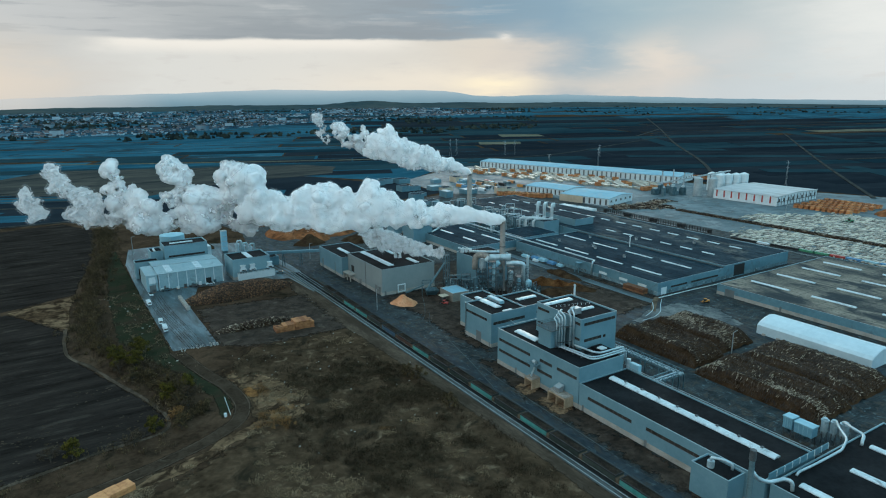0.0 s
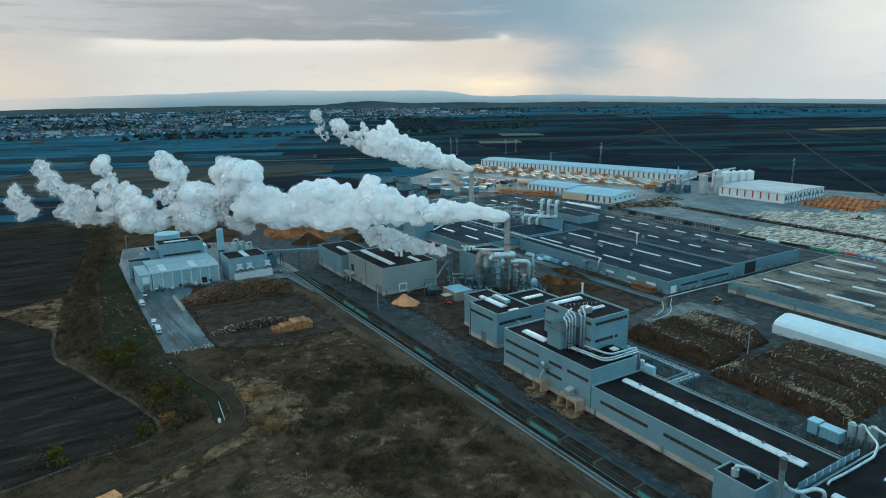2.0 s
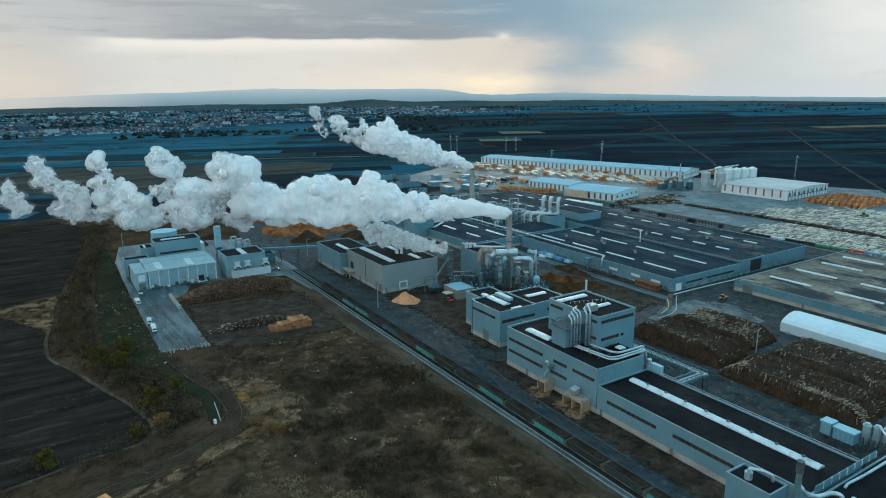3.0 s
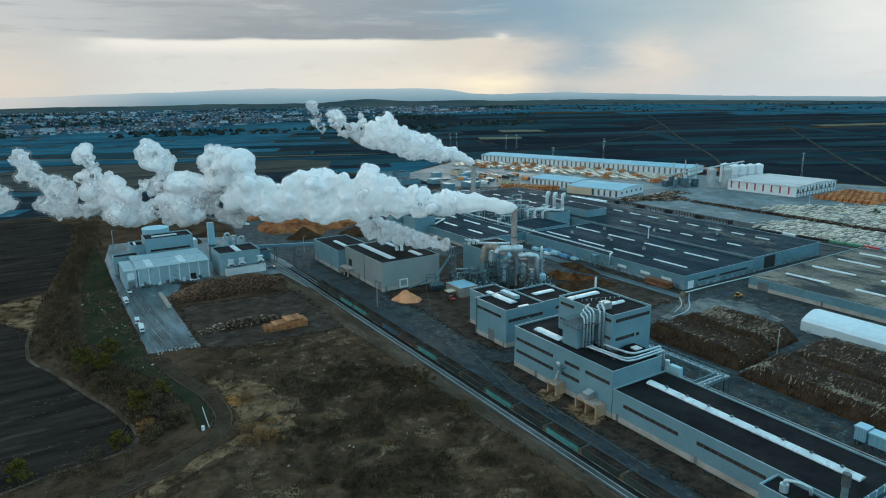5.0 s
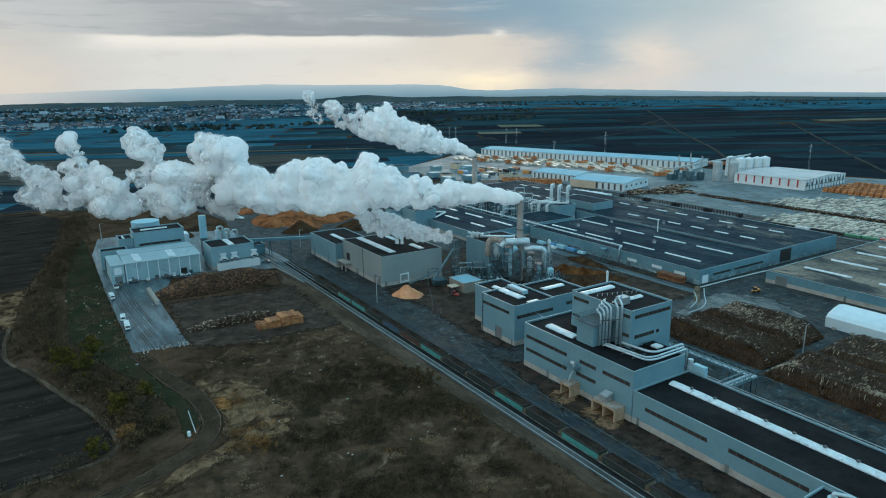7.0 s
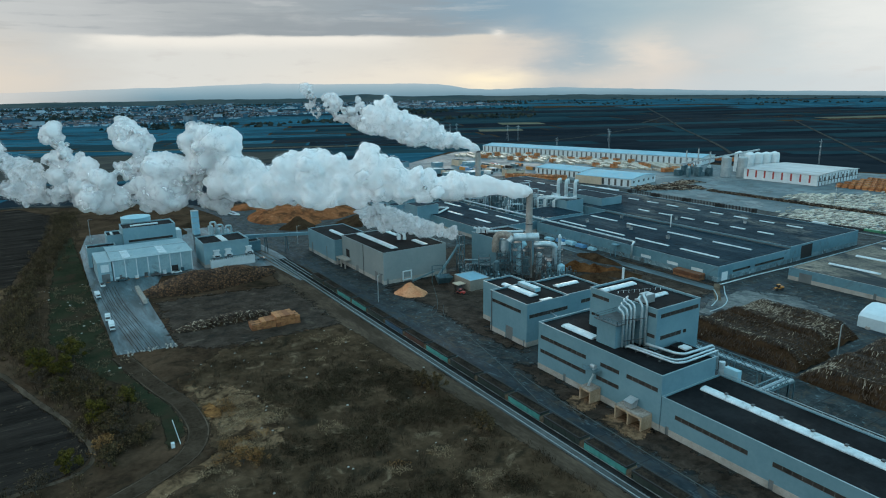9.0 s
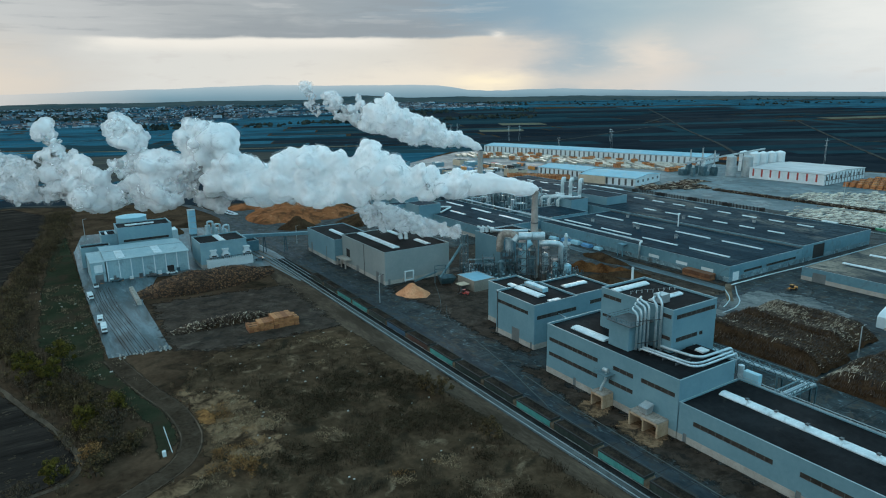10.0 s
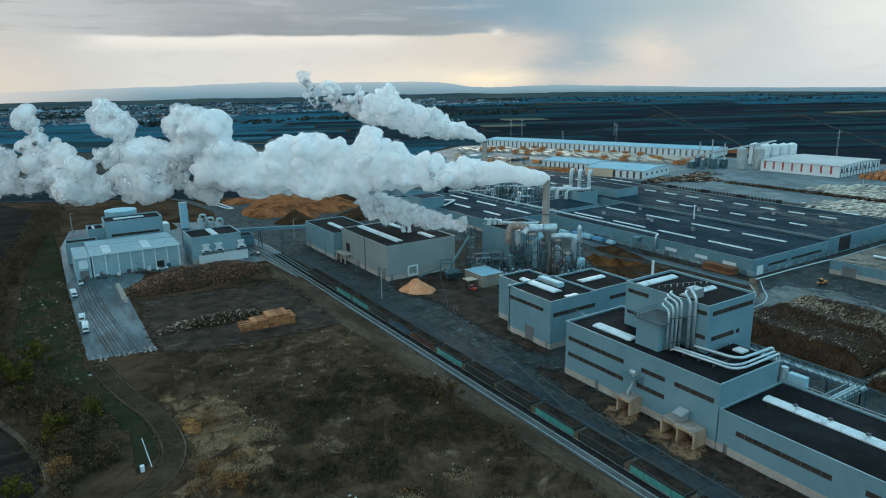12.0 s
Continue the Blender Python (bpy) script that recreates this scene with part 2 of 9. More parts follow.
# ---- materials ----
def surface(name, low, high, rough=0.75, metal=0.0, coarse=0.15, grain=3.0, bump=0.25, island=0.0, ribs=None, each=0.0, wet=0.0, streak=1.0, spec=0.5, patches=None, blots=None, joints=None):
    """Two tones mixed by a coarse and a fine noise in metres; ribs: (axis, pitch, depth) of profiled sheet; patches, blots: (colour, scale, from, to) of further tones; joints: (pitch, strength) of a grid of dark seams."""
    m = bpy.data.materials.new(name)
    m.use_nodes = True
    nt, ln = m.node_tree.nodes, m.node_tree.links
    shader = nt["Principled BSDF"]
    where = nt.new("ShaderNodeTexCoord").outputs["Object"]
    if streak != 1.0:
        stretch = nt.new("ShaderNodeMapping")
        stretch.inputs["Scale"].default_value = (1, streak, 1)
        ln.new(where, stretch.inputs[0])
        place = stretch.outputs[0]
    else:
        place = where
    facs = []
    for scale, detail in ((coarse, 6.0), (grain, 4.0)):
        t = nt.new("ShaderNodeTexNoise")
        t.inputs["Scale"].default_value, t.inputs["Detail"].default_value, t.inputs["Roughness"].default_value = scale, detail, 0.62
        ln.new(place, t.inputs["Vector"])
        facs.append(t.outputs["Fac"])

    def calc(op, a, b, clamp=False):
        n = nt.new("ShaderNodeMath")
        n.operation, n.use_clamp = op, clamp
        for k, v in enumerate((a, b)):
            if isinstance(v, float):
                n.inputs[k].default_value = v
            else:
                ln.new(v, n.inputs[k])
        return n.outputs[0]

    both = calc("ADD", calc("MULTIPLY", calc("SUBTRACT", facs[0], 0.5), 2.6), calc("MULTIPLY", calc("SUBTRACT", facs[1], 0.5), 1.3))
    fac = calc("ADD", both, 0.5)
    if island or each:
        rnd = nt.new("ShaderNodeNewGeometry").outputs["Random Per Island"] if island else nt.new("ShaderNodeObjectInfo").outputs["Random"]
        fac = calc("ADD", fac, calc("MULTIPLY", calc("SUBTRACT", rnd, 0.5), 2.0 * float(island or each)))
    clampn = calc("ADD", fac, 0.0, True)
    mix = nt.new("ShaderNodeMix")
    mix.data_type = "RGBA"
    ln.new(clampn, mix.inputs[0])
    mix.inputs[6].default_value, mix.inputs[7].default_value = (*low, 1), (*high, 1)
    tone = mix.outputs[2]
    for at_, layer in enumerate((patches, blots)):
        if not layer:
            continue
        colour, scale, p0, p1 = layer
        t, reach, over, drift = nt.new("ShaderNodeTexNoise"), nt.new("ShaderNodeMapRange"), nt.new("ShaderNodeMix"), nt.new("ShaderNodeMapping")
        t.inputs["Scale"].default_value, t.inputs["Detail"].default_value, t.inputs["Roughness"].default_value = scale, 9.0, 0.68
        t.inputs["Distortion"].default_value = 0.6
        drift.inputs["Location"].default_value = (37.0 * at_, 11.0 * at_, 0)
        ln.new(place, drift.inputs[0])
        ln.new(drift.outputs[0], t.inputs["Vector"])
        reach.inputs["From Min"].default_value, reach.inputs["From Max"].default_value = p0, p1
        ln.new(t.outputs["Fac"], reach.inputs["Value"])
        over.data_type = "RGBA"
        ln.new(reach.outputs[0], over.inputs[0])
        ln.new(tone, over.inputs[6])
        over.inputs[7].default_value = (*colour, 1)
        tone = over.outputs[2]
    if joints:
        pitch, strength = joints
        split, over = nt.new("ShaderNodeSeparateXYZ"), nt.new("ShaderNodeMix")
        ln.new(where, split.inputs[0])
        seams = [calc("GREATER_THAN", calc("ABSOLUTE", calc("SUBTRACT", calc("FRACT", calc("DIVIDE", split.outputs[k], float(pitch)), 0.0), 0.5), 0.0), 0.5 - 0.12 / pitch) for k in (0, 1)]
        over.data_type = "RGBA"
        ln.new(calc("MULTIPLY", calc("MULTIPLY", calc("MAXIMUM", seams[0], seams[1]), calc("MULTIPLY", facs[0], 1.6)), float(strength)), over.inputs[0])
        ln.new(tone, over.inputs[6])
        over.inputs[7].default_value = tuple(0.4 * v for v in low) + (1,)
        tone = over.outputs[2]
    ln.new(tone, shader.inputs["Base Color"])
    shader.inputs["Metallic"].default_value = metal
    shader.inputs["Specular IOR Level"].default_value = spec
    if wet:
        r = calc("SUBTRACT", rough, calc("MULTIPLY", calc("MULTIPLY", calc("SUBTRACT", facs[0], 0.42), 5.0, True), wet))
        ln.new(calc("MAXIMUM", r, 0.08), shader.inputs["Roughness"])
    else:
        ln.new(calc("ADD", rough - 0.08, calc("MULTIPLY", facs[1], 0.16)), shader.inputs["Roughness"])
    normal = None
    if ribs:
        axis, pitch, depth = ribs
        split = nt.new("ShaderNodeSeparateXYZ")
        ln.new(where, split.inputs[0])
        saw = calc("FRACT", calc("DIVIDE", split.outputs[axis], float(pitch)), 0.0)
        tri = calc("ABSOLUTE", calc("SUBTRACT", saw, 0.5), 0.0)
        b = nt.new("ShaderNodeBump")
        b.inputs["Distance"].default_value = depth
        b.inputs["Strength"].default_value = 0.8
        ln.new(calc("MULTIPLY", calc("SUBTRACT", tri, 0.3), 8.0, True), b.inputs["Height"])
        normal = b.outputs[0]
    if bump:
        b = nt.new("ShaderNodeBump")
        b.inputs["Strength"].default_value, b.inputs["Distance"].default_value = bump, 0.4 / grain
        ln.new(facs[1], b.inputs["Height"])
        if normal:
            ln.new(normal, b.inputs["Normal"])
        normal = b.outputs[0]
    if normal:
        ln.new(normal, shader.inputs["Normal"])
    return m


M = {
    "soil": surface("soil", (0.027, 0.018, 0.012), (0.092, 0.058, 0.037), 0.95, coarse=0.06, grain=0.7, bump=0.6, spec=0.0, patches=((0.085, 0.06, 0.04), 0.05, 0.55, 0.72), blots=((0.020, 0.016, 0.011), 0.09, 0.52, 0.66)),
    # blots: pale teal flecks painted as reflections in the yard's puddles
    "yard": surface("wet_asphalt", (0.008, 0.013, 0.015), (0.042, 0.056, 0.061), 0.78, coarse=0.16, grain=1.2, bump=0.2, wet=0.10, spec=0.12, patches=((0.058, 0.050, 0.041), 0.30, 0.50, 0.62), blots=((0.095, 0.135, 0.148), 0.42, 0.57, 0.66), joints=(6.0, 0.6)),
    "road": surface("road_asphalt", (0.010, 0.017, 0.022), (0.036, 0.050, 0.060), 0.72, coarse=0.2, grain=1.0, bump=0.1, wet=0.1, streak=0.5, spec=0.14, patches=((0.080, 0.108, 0.118), 0.45, 0.57, 0.67), blots=((0.045, 0.040, 0.034), 0.3, 0.50, 0.62), joints=(6.0, 0.6)),
    "apron": surface("wet_concrete", (0.030, 0.066, 0.080), (0.105, 0.165, 0.190), 0.5, coarse=0.10, grain=1.6, bump=0.1, wet=0.2, streak=0.2, spec=0.4, patches=((0.016, 0.024, 0.027), 0.16, 0.43, 0.58), blots=((0.15, 0.20, 0.215), 0.5, 0.58, 0.66)),
    "concrete": surface("concrete", (0.26, 0.25, 0.22), (0.42, 0.41, 0.38), 0.85, coarse=0.25, grain=2.5, bump=0.2),
    "yardconcrete": surface("timber_yard_concrete", (0.050, 0.086, 0.100), (0.125, 0.178, 0.195), 0.7, coarse=0.03, grain=0.5, bump=0.08, wet=0.15, spec=0.3, patches=((0.22, 0.255, 0.26), 0.05, 0.54, 0.70), blots=((0.06, 0.075, 0.08), 0.12, 0.50, 0.62)),
    "clad": surface("grey_cladding", (0.105, 0.222, 0.272), (0.148, 0.278, 0.328), 0.55, coarse=0.12, grain=1.2, bump=0.0),
    "cladlow": surface("blue_grey_cladding", (0.068, 0.178, 0.228), (0.118, 0.25, 0.305), 0.55, coarse=0.10, grain=1.0, bump=0.0, ribs=(0, 2.4, 0.008), patches=((0.075, 0.15, 0.18), 0.2, 0.54, 0.68)),
    "cladpale": surface("pale_sheet_cladding", (0.20, 0.345, 0.395), (0.31, 0.46, 0.505), 0.5, coarse=0.12, grain=1.0, bump=0.0, ribs=(0, 0.9, 0.03), patches=((0.16, 0.24, 0.26), 0.25, 0.56, 0.70)),
    "white": surface("white_painted_steel", (0.50, 0.60, 0.63), (0.68, 0.76, 0.78), 0.5, coarse=0.2, grain=1.5, bump=0.0),
    "coping": surface("coping_metal", (0.26, 0.35, 0.38), (0.38, 0.47, 0.50), 0.45, metal=0.3, bump=0.0),
    "roof": surface("bitumen_roof", (0.004, 0.005, 0.006), (0.015, 0.017, 0.019), 0.88, coarse=0.10, grain=0.9, bump=0.15, wet=0.06, spec=0.08, patches=((0.034, 0.032, 0.029), 0.14, 0.60, 0.74)),
    "hallroof": surface("old_bitumen_roof", (0.005, 0.018, 0.029), (0.019, 0.046, 0.064), 0.92, coarse=0.09, grain=1.4, bump=0.12, wet=0.12, streak=0.35, spec=0.05, patches=((0.055, 0.078, 0.086), 0.11, 0.55, 0.72), blots=((0.003, 0.010, 0.016), 0.35, 0.54, 0.64), joints=(5.6, 0.9)),
    "rustroof": surface("worn_gravel_roof", (0.020, 0.032, 0.037), (0.27, 0.235, 0.185), 0.85, coarse=0.06, grain=1.6, bump=0.2, wet=0.1, streak=0.5, spec=0.15, patches=((0.020, 0.031, 0.036), 0.08, 0.47, 0.60), joints=(6.0, 0.7)),
    "blueroof": surface("pale_blue_sheet_roof", (0.15, 0.35, 0.455), (0.26, 0.475, 0.57), 0.75, coarse=0.06, grain=0.4, bump=0.0, ribs=(1, 2.0, 0.05), spec=0.2, patches=((0.30, 0.42, 0.47), 0.08, 0.53, 0.68)),
    "patchroof": surface("weathered_bitumen_roof", (0.006, 0.019, 0.030), (0.030, 0.056, 0.072), 0.92, coarse=0.10, grain=1.4, bump=0.15, wet=0.12, streak=0.5, spec=0.05, patches=((0.17, 0.165, 0.145), 0.07, 0.53, 0.74), blots=((0.004, 0.012, 0.018), 0.3, 0.53, 0.64), joints=(6.1, 0.9)),
    "paleroof": surface("pale_sheet_roof", (0.20, 0.335, 0.385), (0.32, 0.455, 0.495), 0.5, coarse=0.08, grain=0.8, bump=0.0, ribs=(1, 1.0, 0.04), patches=((0.18, 0.27, 0.30), 0.15, 0.54, 0.68)),
    "hallplinth": surface("stained_hall_plinth", (0.055, 0.125, 0.158), (0.20, 0.32, 0.365), 0.6, coarse=0.22, grain=1.2, bump=0.0, patches=((0.06, 0.085, 0.092), 0.35, 0.52, 0.62), blots=((0.36, 0.46, 0.49), 0.3, 0.58, 0.62)),
    "greyshell": surface("grey_white_silo_shell", (0.24, 0.30, 0.32), (0.40, 0.46, 0.47), 0.7, coarse=0.2, grain=1.0, bump=0.0, patches=((0.28, 0.28, 0.26), 0.15, 0.54, 0.68)),
    "greyroof": surface("grey_white_sheet_roof", (0.30, 0.33, 0.35), (0.55, 0.57, 0.57), 0.7, coarse=0.05, grain=0.5, bump=0.0, streak=0.2, spec=0.2, patches=((0.30, 0.27, 0.25), 0.12, 0.52, 0.66)),
    "sky": surface("rooflight_sheet", (0.40, 0.51, 0.55), (0.61, 0.71, 0.74), 0.35, coarse=0.3, grain=2.0, bump=0.0, patches=((0.24, 0.30, 0.32), 0.5, 0.55, 0.68), blots=((0.70, 0.78, 0.80), 0.7, 0.56, 0.66)),
    "glass": surface("window_glass", (0.026, 0.024, 0.022), (0.062, 0.056, 0.050), 0.22, coarse=0.3, grain=0.8, bump=0.0),
    "frame": surface("dark_window_frame", (0.05, 0.055, 0.055), (0.09, 0.095, 0.095), 0.5, bump=0.0),
    "door": surface("grey_steel_door", (0.10, 0.12, 0.125), (0.16, 0.18, 0.18), 0.5, bump=0.0, ribs=(2, 0.5, 0.02)),
    # near-black: painted shade in gateways and vents, and dark paint on stakes and containers
    "dark": surface("dark_interior", (0.010, 0.010, 0.010), (0.022, 0.022, 0.022), 0.9, bump=0.0),
    "steel": surface("galvanised_steel", (0.32, 0.37, 0.39), (0.52, 0.56, 0.57), 0.38, metal=0.55, coarse=0.5, grain=3.0, bump=0.05),
    "duct": surface("aluminium_duct", (0.31, 0.43, 0.475), (0.53, 0.635, 0.67), 0.4, metal=0.45, coarse=0.6, grain=3.0, bump=0.05),
    "darksteel": surface("dark_steel", (0.05, 0.06, 0.065), (0.12, 0.135, 0.14), 0.55, metal=0.3, coarse=0.6, grain=3.0, bump=0.1),
    "bluesteel": surface("blue_grey_machinery", (0.035, 0.085, 0.105), (0.125, 0.215, 0.245), 0.5, metal=0.2, coarse=0.4, grain=2.0, bump=0.08, each=0.45),
    "machine": surface("dark_teal_machinery", (0.026, 0.068, 0.086), (0.115, 0.20, 0.23), 0.55, metal=0.2, coarse=0.5, grain=2.5, bump=0.1, each=0.6),
    "mulch": surface("red_brown_bark_mulch", (0.035, 0.013, 0.006), (0.17, 0.075, 0.03), 0.95, coarse=0.18, grain=1.6, bump=0.6, spec=0.0),
    "tankblue": surface("pale_blue_tank", (0.21, 0.43, 0.52), (0.30, 0.52, 0.60), 0.45, coarse=0.2, grain=1.0, bump=0.0),
    "chimney": surface("chimney_brickwork", (0.22, 0.20, 0.18), (0.38, 0.36, 0.335), 0.8, coarse=0.3, grain=2.0, bump=0.2, ribs=(2, 1.5, 0.03)),
    "rust": surface("rusty_duct", (0.18, 0.155, 0.13), (0.40, 0.365, 0.32), 0.7, metal=0.2, coarse=0.5, grain=2.0, bump=0.1),
    "baywood": surface("stained_bay_concrete", (0.28, 0.19, 0.11), (0.48, 0.38, 0.27), 0.85, coarse=0.4, grain=2.0, bump=0.15),
    "bark": surface("log_bark", (0.017, 0.010, 0.006), (0.072, 0.043, 0.025), 0.9, coarse=0.3, grain=3.0, bump=0.2, island=0.6),
    "cut": surface("cut_log_end", (0.14, 0.105, 0.074), (0.47, 0.385, 0.29), 0.85, coarse=0.3, grain=3.0, bump=0.0, island=0.7),
    "cutbrown": surface("weathered_log_end", (0.085, 0.040, 0.020), (0.34, 0.175, 0.085), 0.85, coarse=0.12, grain=3.0, bump=0.0, island=0.6),
    "heap": surface("dark_bark_heap", (0.022, 0.013, 0.008), (0.078, 0.047, 0.027), 0.95, coarse=0.25, grain=2.0, bump=0.6, spec=0.0),
    "chips": surface("wood_chips", (0.17, 0.062, 0.026), (0.34, 0.135, 0.060), 0.95, coarse=0.16, grain=1.2, bump=0.7, spec=0.0, patches=((0.10, 0.044, 0.022), 0.12, 0.48, 0.60), blots=((0.40, 0.20, 0.105), 0.2, 0.58, 0.70)),
    "palechips": surface("pale_sawdust", (0.47, 0.195, 0.095), (0.68, 0.345, 0.19), 0.95, coarse=0.3, grain=2.0, bump=0.4, spec=0.0, patches=((0.40, 0.19, 0.10), 0.4, 0.50, 0.66)),
    "lumber": surface("sawn_lumber", (0.36, 0.125, 0.042), (0.62, 0.28, 0.11), 0.8, coarse=0.4, grain=1.5, bump=0.0, each=0.5),
    "agedlumber": surface("aged_sawn_lumber", (0.21, 0.078, 0.03), (0.43, 0.19, 0.075), 0.85, coarse=0.4, grain=1.5, bump=0.0, each=0.5),
    "oldlumber": surface("old_reddish_boards", (0.10, 0.04, 0.018), (0.24, 0.11, 0.05), 0.85, coarse=0.4, grain=1.5, bump=0.0, each=0.5),
    "palelumber": surface("pale_sawn_lumber", (0.19, 0.175, 0.145), (0.62, 0.57, 0.47), 0.5, coarse=0.08, grain=1.2, bump=0.0, island=0.6, spec=0.6),
    "ballast": surface("rail_ballast", (0.040, 0.042, 0.042), (0.105, 0.110, 0.108), 0.95, coarse=0.2, grain=3.0, bump=0.6, spec=0.0),
    "rail": surface("rail_steel", (0.24, 0.31, 0.345), (0.37, 0.44, 0.47), 0.45, metal=0.3, bump=0.0),
    "verge": surface("dusty_verge", (0.045, 0.034, 0.025), (0.13, 0.098, 0.072), 0.95, coarse=0.12, grain=1.5, bump=0.4, streak=0.3, spec=0.0, patches=((0.05, 0.038, 0.028), 0.15, 0.45, 0.6)),
    "dirt": surface("dirt_track", (0.027, 0.019, 0.013), (0.066, 0.048, 0.034), 0.95, coarse=0.15, grain=1.2, bump=0.4, spec=0.0, patches=((0.080, 0.062, 0.045), 0.25, 0.56, 0.72)),
    "dirtpale": surface("pale_dirt", (0.07, 0.054, 0.038), (0.19, 0.15, 0.11), 0.95, coarse=0.12, grain=1.0, bump=0.4, spec=0.0),
    "scrub": surface("rough_scrub_ground", (0.026, 0.018, 0.011), (0.100, 0.066, 0.041), 0.95, coarse=0.11, grain=0.55, bump=0.8, spec=0.0, patches=((0.18, 0.13, 0.085), 0.16, 0.57, 0.70), blots=((0.026, 0.021, 0.014), 0.10, 0.52, 0.64)),
    "plough": surface("ploughed_earth", (0.013, 0.011, 0.010), (0.040, 0.032, 0.027), 0.95, coarse=0.03, grain=0.35, bump=0.4, streak=6.0, spec=0.0, patches=((0.065, 0.053, 0.043), 0.06, 0.55, 0.72)),
    "grass": surface("short_green_grass", (0.016, 0.021, 0.012), (0.036, 0.040, 0.024), 0.95, coarse=0.08, grain=0.8, bump=0.4, spec=0.0, patches=((0.040, 0.030, 0.020), 0.09, 0.48, 0.62)),
    # blue in field, fieldbrown and cropdark paints distance haze into the base colour
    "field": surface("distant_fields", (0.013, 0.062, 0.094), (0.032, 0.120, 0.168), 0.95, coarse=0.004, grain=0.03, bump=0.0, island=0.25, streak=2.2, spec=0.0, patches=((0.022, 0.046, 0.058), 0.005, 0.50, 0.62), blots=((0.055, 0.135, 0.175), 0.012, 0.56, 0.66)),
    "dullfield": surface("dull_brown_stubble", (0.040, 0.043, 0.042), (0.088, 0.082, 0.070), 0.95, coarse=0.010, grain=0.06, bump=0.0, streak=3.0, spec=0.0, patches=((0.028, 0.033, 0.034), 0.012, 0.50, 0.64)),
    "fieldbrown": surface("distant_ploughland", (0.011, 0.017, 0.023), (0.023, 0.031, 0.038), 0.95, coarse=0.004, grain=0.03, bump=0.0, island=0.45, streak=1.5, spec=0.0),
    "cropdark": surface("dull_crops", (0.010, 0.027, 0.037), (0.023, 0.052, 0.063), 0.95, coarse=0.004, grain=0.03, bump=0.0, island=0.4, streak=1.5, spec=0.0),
    "drymeadow": surface("dry_meadow", (0.07, 0.042, 0.024), (0.25, 0.165, 0.098), 0.95, coarse=0.06, grain=0.5, bump=0.3, streak=1.0, spec=0.0, patches=((0.034, 0.022, 0.014), 0.22, 0.44, 0.58)),
    "brush": surface("bare_brushwood", (0.022, 0.017, 0.011), (0.080, 0.062, 0.038), 0.95, coarse=0.08, grain=0.8, bump=0.0, island=0.5, spec=0.0),
    "straw": surface("stubble_field", (0.085, 0.085, 0.065), (0.155, 0.15, 0.11), 0.95, coarse=0.02, grain=0.2, bump=0.0, spec=0.0),
    "drygrass": surface("dry_grass_blades", (0.15, 0.108, 0.066), (0.42, 0.32, 0.21), 0.9, coarse=0.05, grain=0.8, bump=0.0, island=0.6, spec=0.0),
    "rustgrass": surface("rust_coloured_grass", (0.13, 0.07, 0.028), (0.34, 0.19, 0.08), 0.9, coarse=0.1, grain=0.8, bump=0.0, island=0.6, spec=0.0),
    "twig": surface("bare_twigs", (0.030, 0.022, 0.015), (0.115, 0.084, 0.056), 0.9, coarse=0.1, grain=0.8, bump=0.0, island=0.7, spec=0.0),
    "hedgeleaf": surface("dull_hedge_leaves", (0.036, 0.028, 0.014), (0.135, 0.092, 0.045), 0.9, coarse=0.05, grain=0.8, bump=0.0, island=0.6, spec=0.1),
    "leaf": surface("spring_leaves", (0.030, 0.029, 0.006), (0.135, 0.105, 0.018), 0.85, coarse=0.2, grain=1.0, bump=0.0, island=0.6, spec=0.1),
    "trunk": surface("tree_bark", (0.030, 0.025, 0.018), (0.085, 0.070, 0.052), 0.95, bump=0.4),
    "wagdark": surface("dark_green_wagon_paint", (0.010, 0.022, 0.019), (0.034, 0.052, 0.045), 0.6, coarse=0.3, grain=2.0, bump=0.1, each=0.4),
    "wagteal": surface("teal_wagon_paint", (0.03, 0.19, 0.185), (0.075, 0.31, 0.285), 0.5, coarse=0.3, grain=2.0, bump=0.1),
    "wagblue": surface("blue_wagon_paint", (0.022, 0.06, 0.11), (0.05, 0.12, 0.19), 0.5, coarse=0.3, grain=2.0, bump=0.1),
    "wagbrown": surface("red_brown_wagon_paint", (0.045, 0.022, 0.016), (0.10, 0.050, 0.036), 0.6, coarse=0.3, grain=2.0, bump=0.1),
    "wagload": surface("dark_wagon_load", (0.012, 0.011, 0.010), (0.045, 0.036, 0.028), 0.95, coarse=0.5, grain=2.0, bump=0.6, spec=0.0),
    "red": surface("red_paint", (0.30, 0.035, 0.03), (0.44, 0.06, 0.045), 0.5, coarse=0.4, grain=2.0, bump=0.0),
    "orange": surface("orange_machine_paint", (0.42, 0.17, 0.03), (0.60, 0.28, 0.06), 0.5, coarse=0.6, grain=2.0, bump=0.0),
    "green": surface("green_paint", (0.04, 0.20, 0.11), (0.08, 0.30, 0.17), 0.5, coarse=0.6, grain=2.0, bump=0.0),
    "blue": surface("blue_tarpaulin", (0.05, 0.19, 0.36), (0.10, 0.29, 0.48), 0.5, coarse=0.6, grain=2.0, bump=0.0),
    "tyre": surface("tyre_rubber", (0.012, 0.012, 0.012), (0.03, 0.03, 0.03), 0.85, bump=0.0),
    # the blue in walls and roofs paints the haze over the town
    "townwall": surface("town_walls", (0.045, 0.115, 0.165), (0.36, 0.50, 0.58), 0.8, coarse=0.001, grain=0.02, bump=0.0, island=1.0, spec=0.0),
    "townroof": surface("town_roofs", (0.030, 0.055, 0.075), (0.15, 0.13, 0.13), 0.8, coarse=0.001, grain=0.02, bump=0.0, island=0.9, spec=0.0),
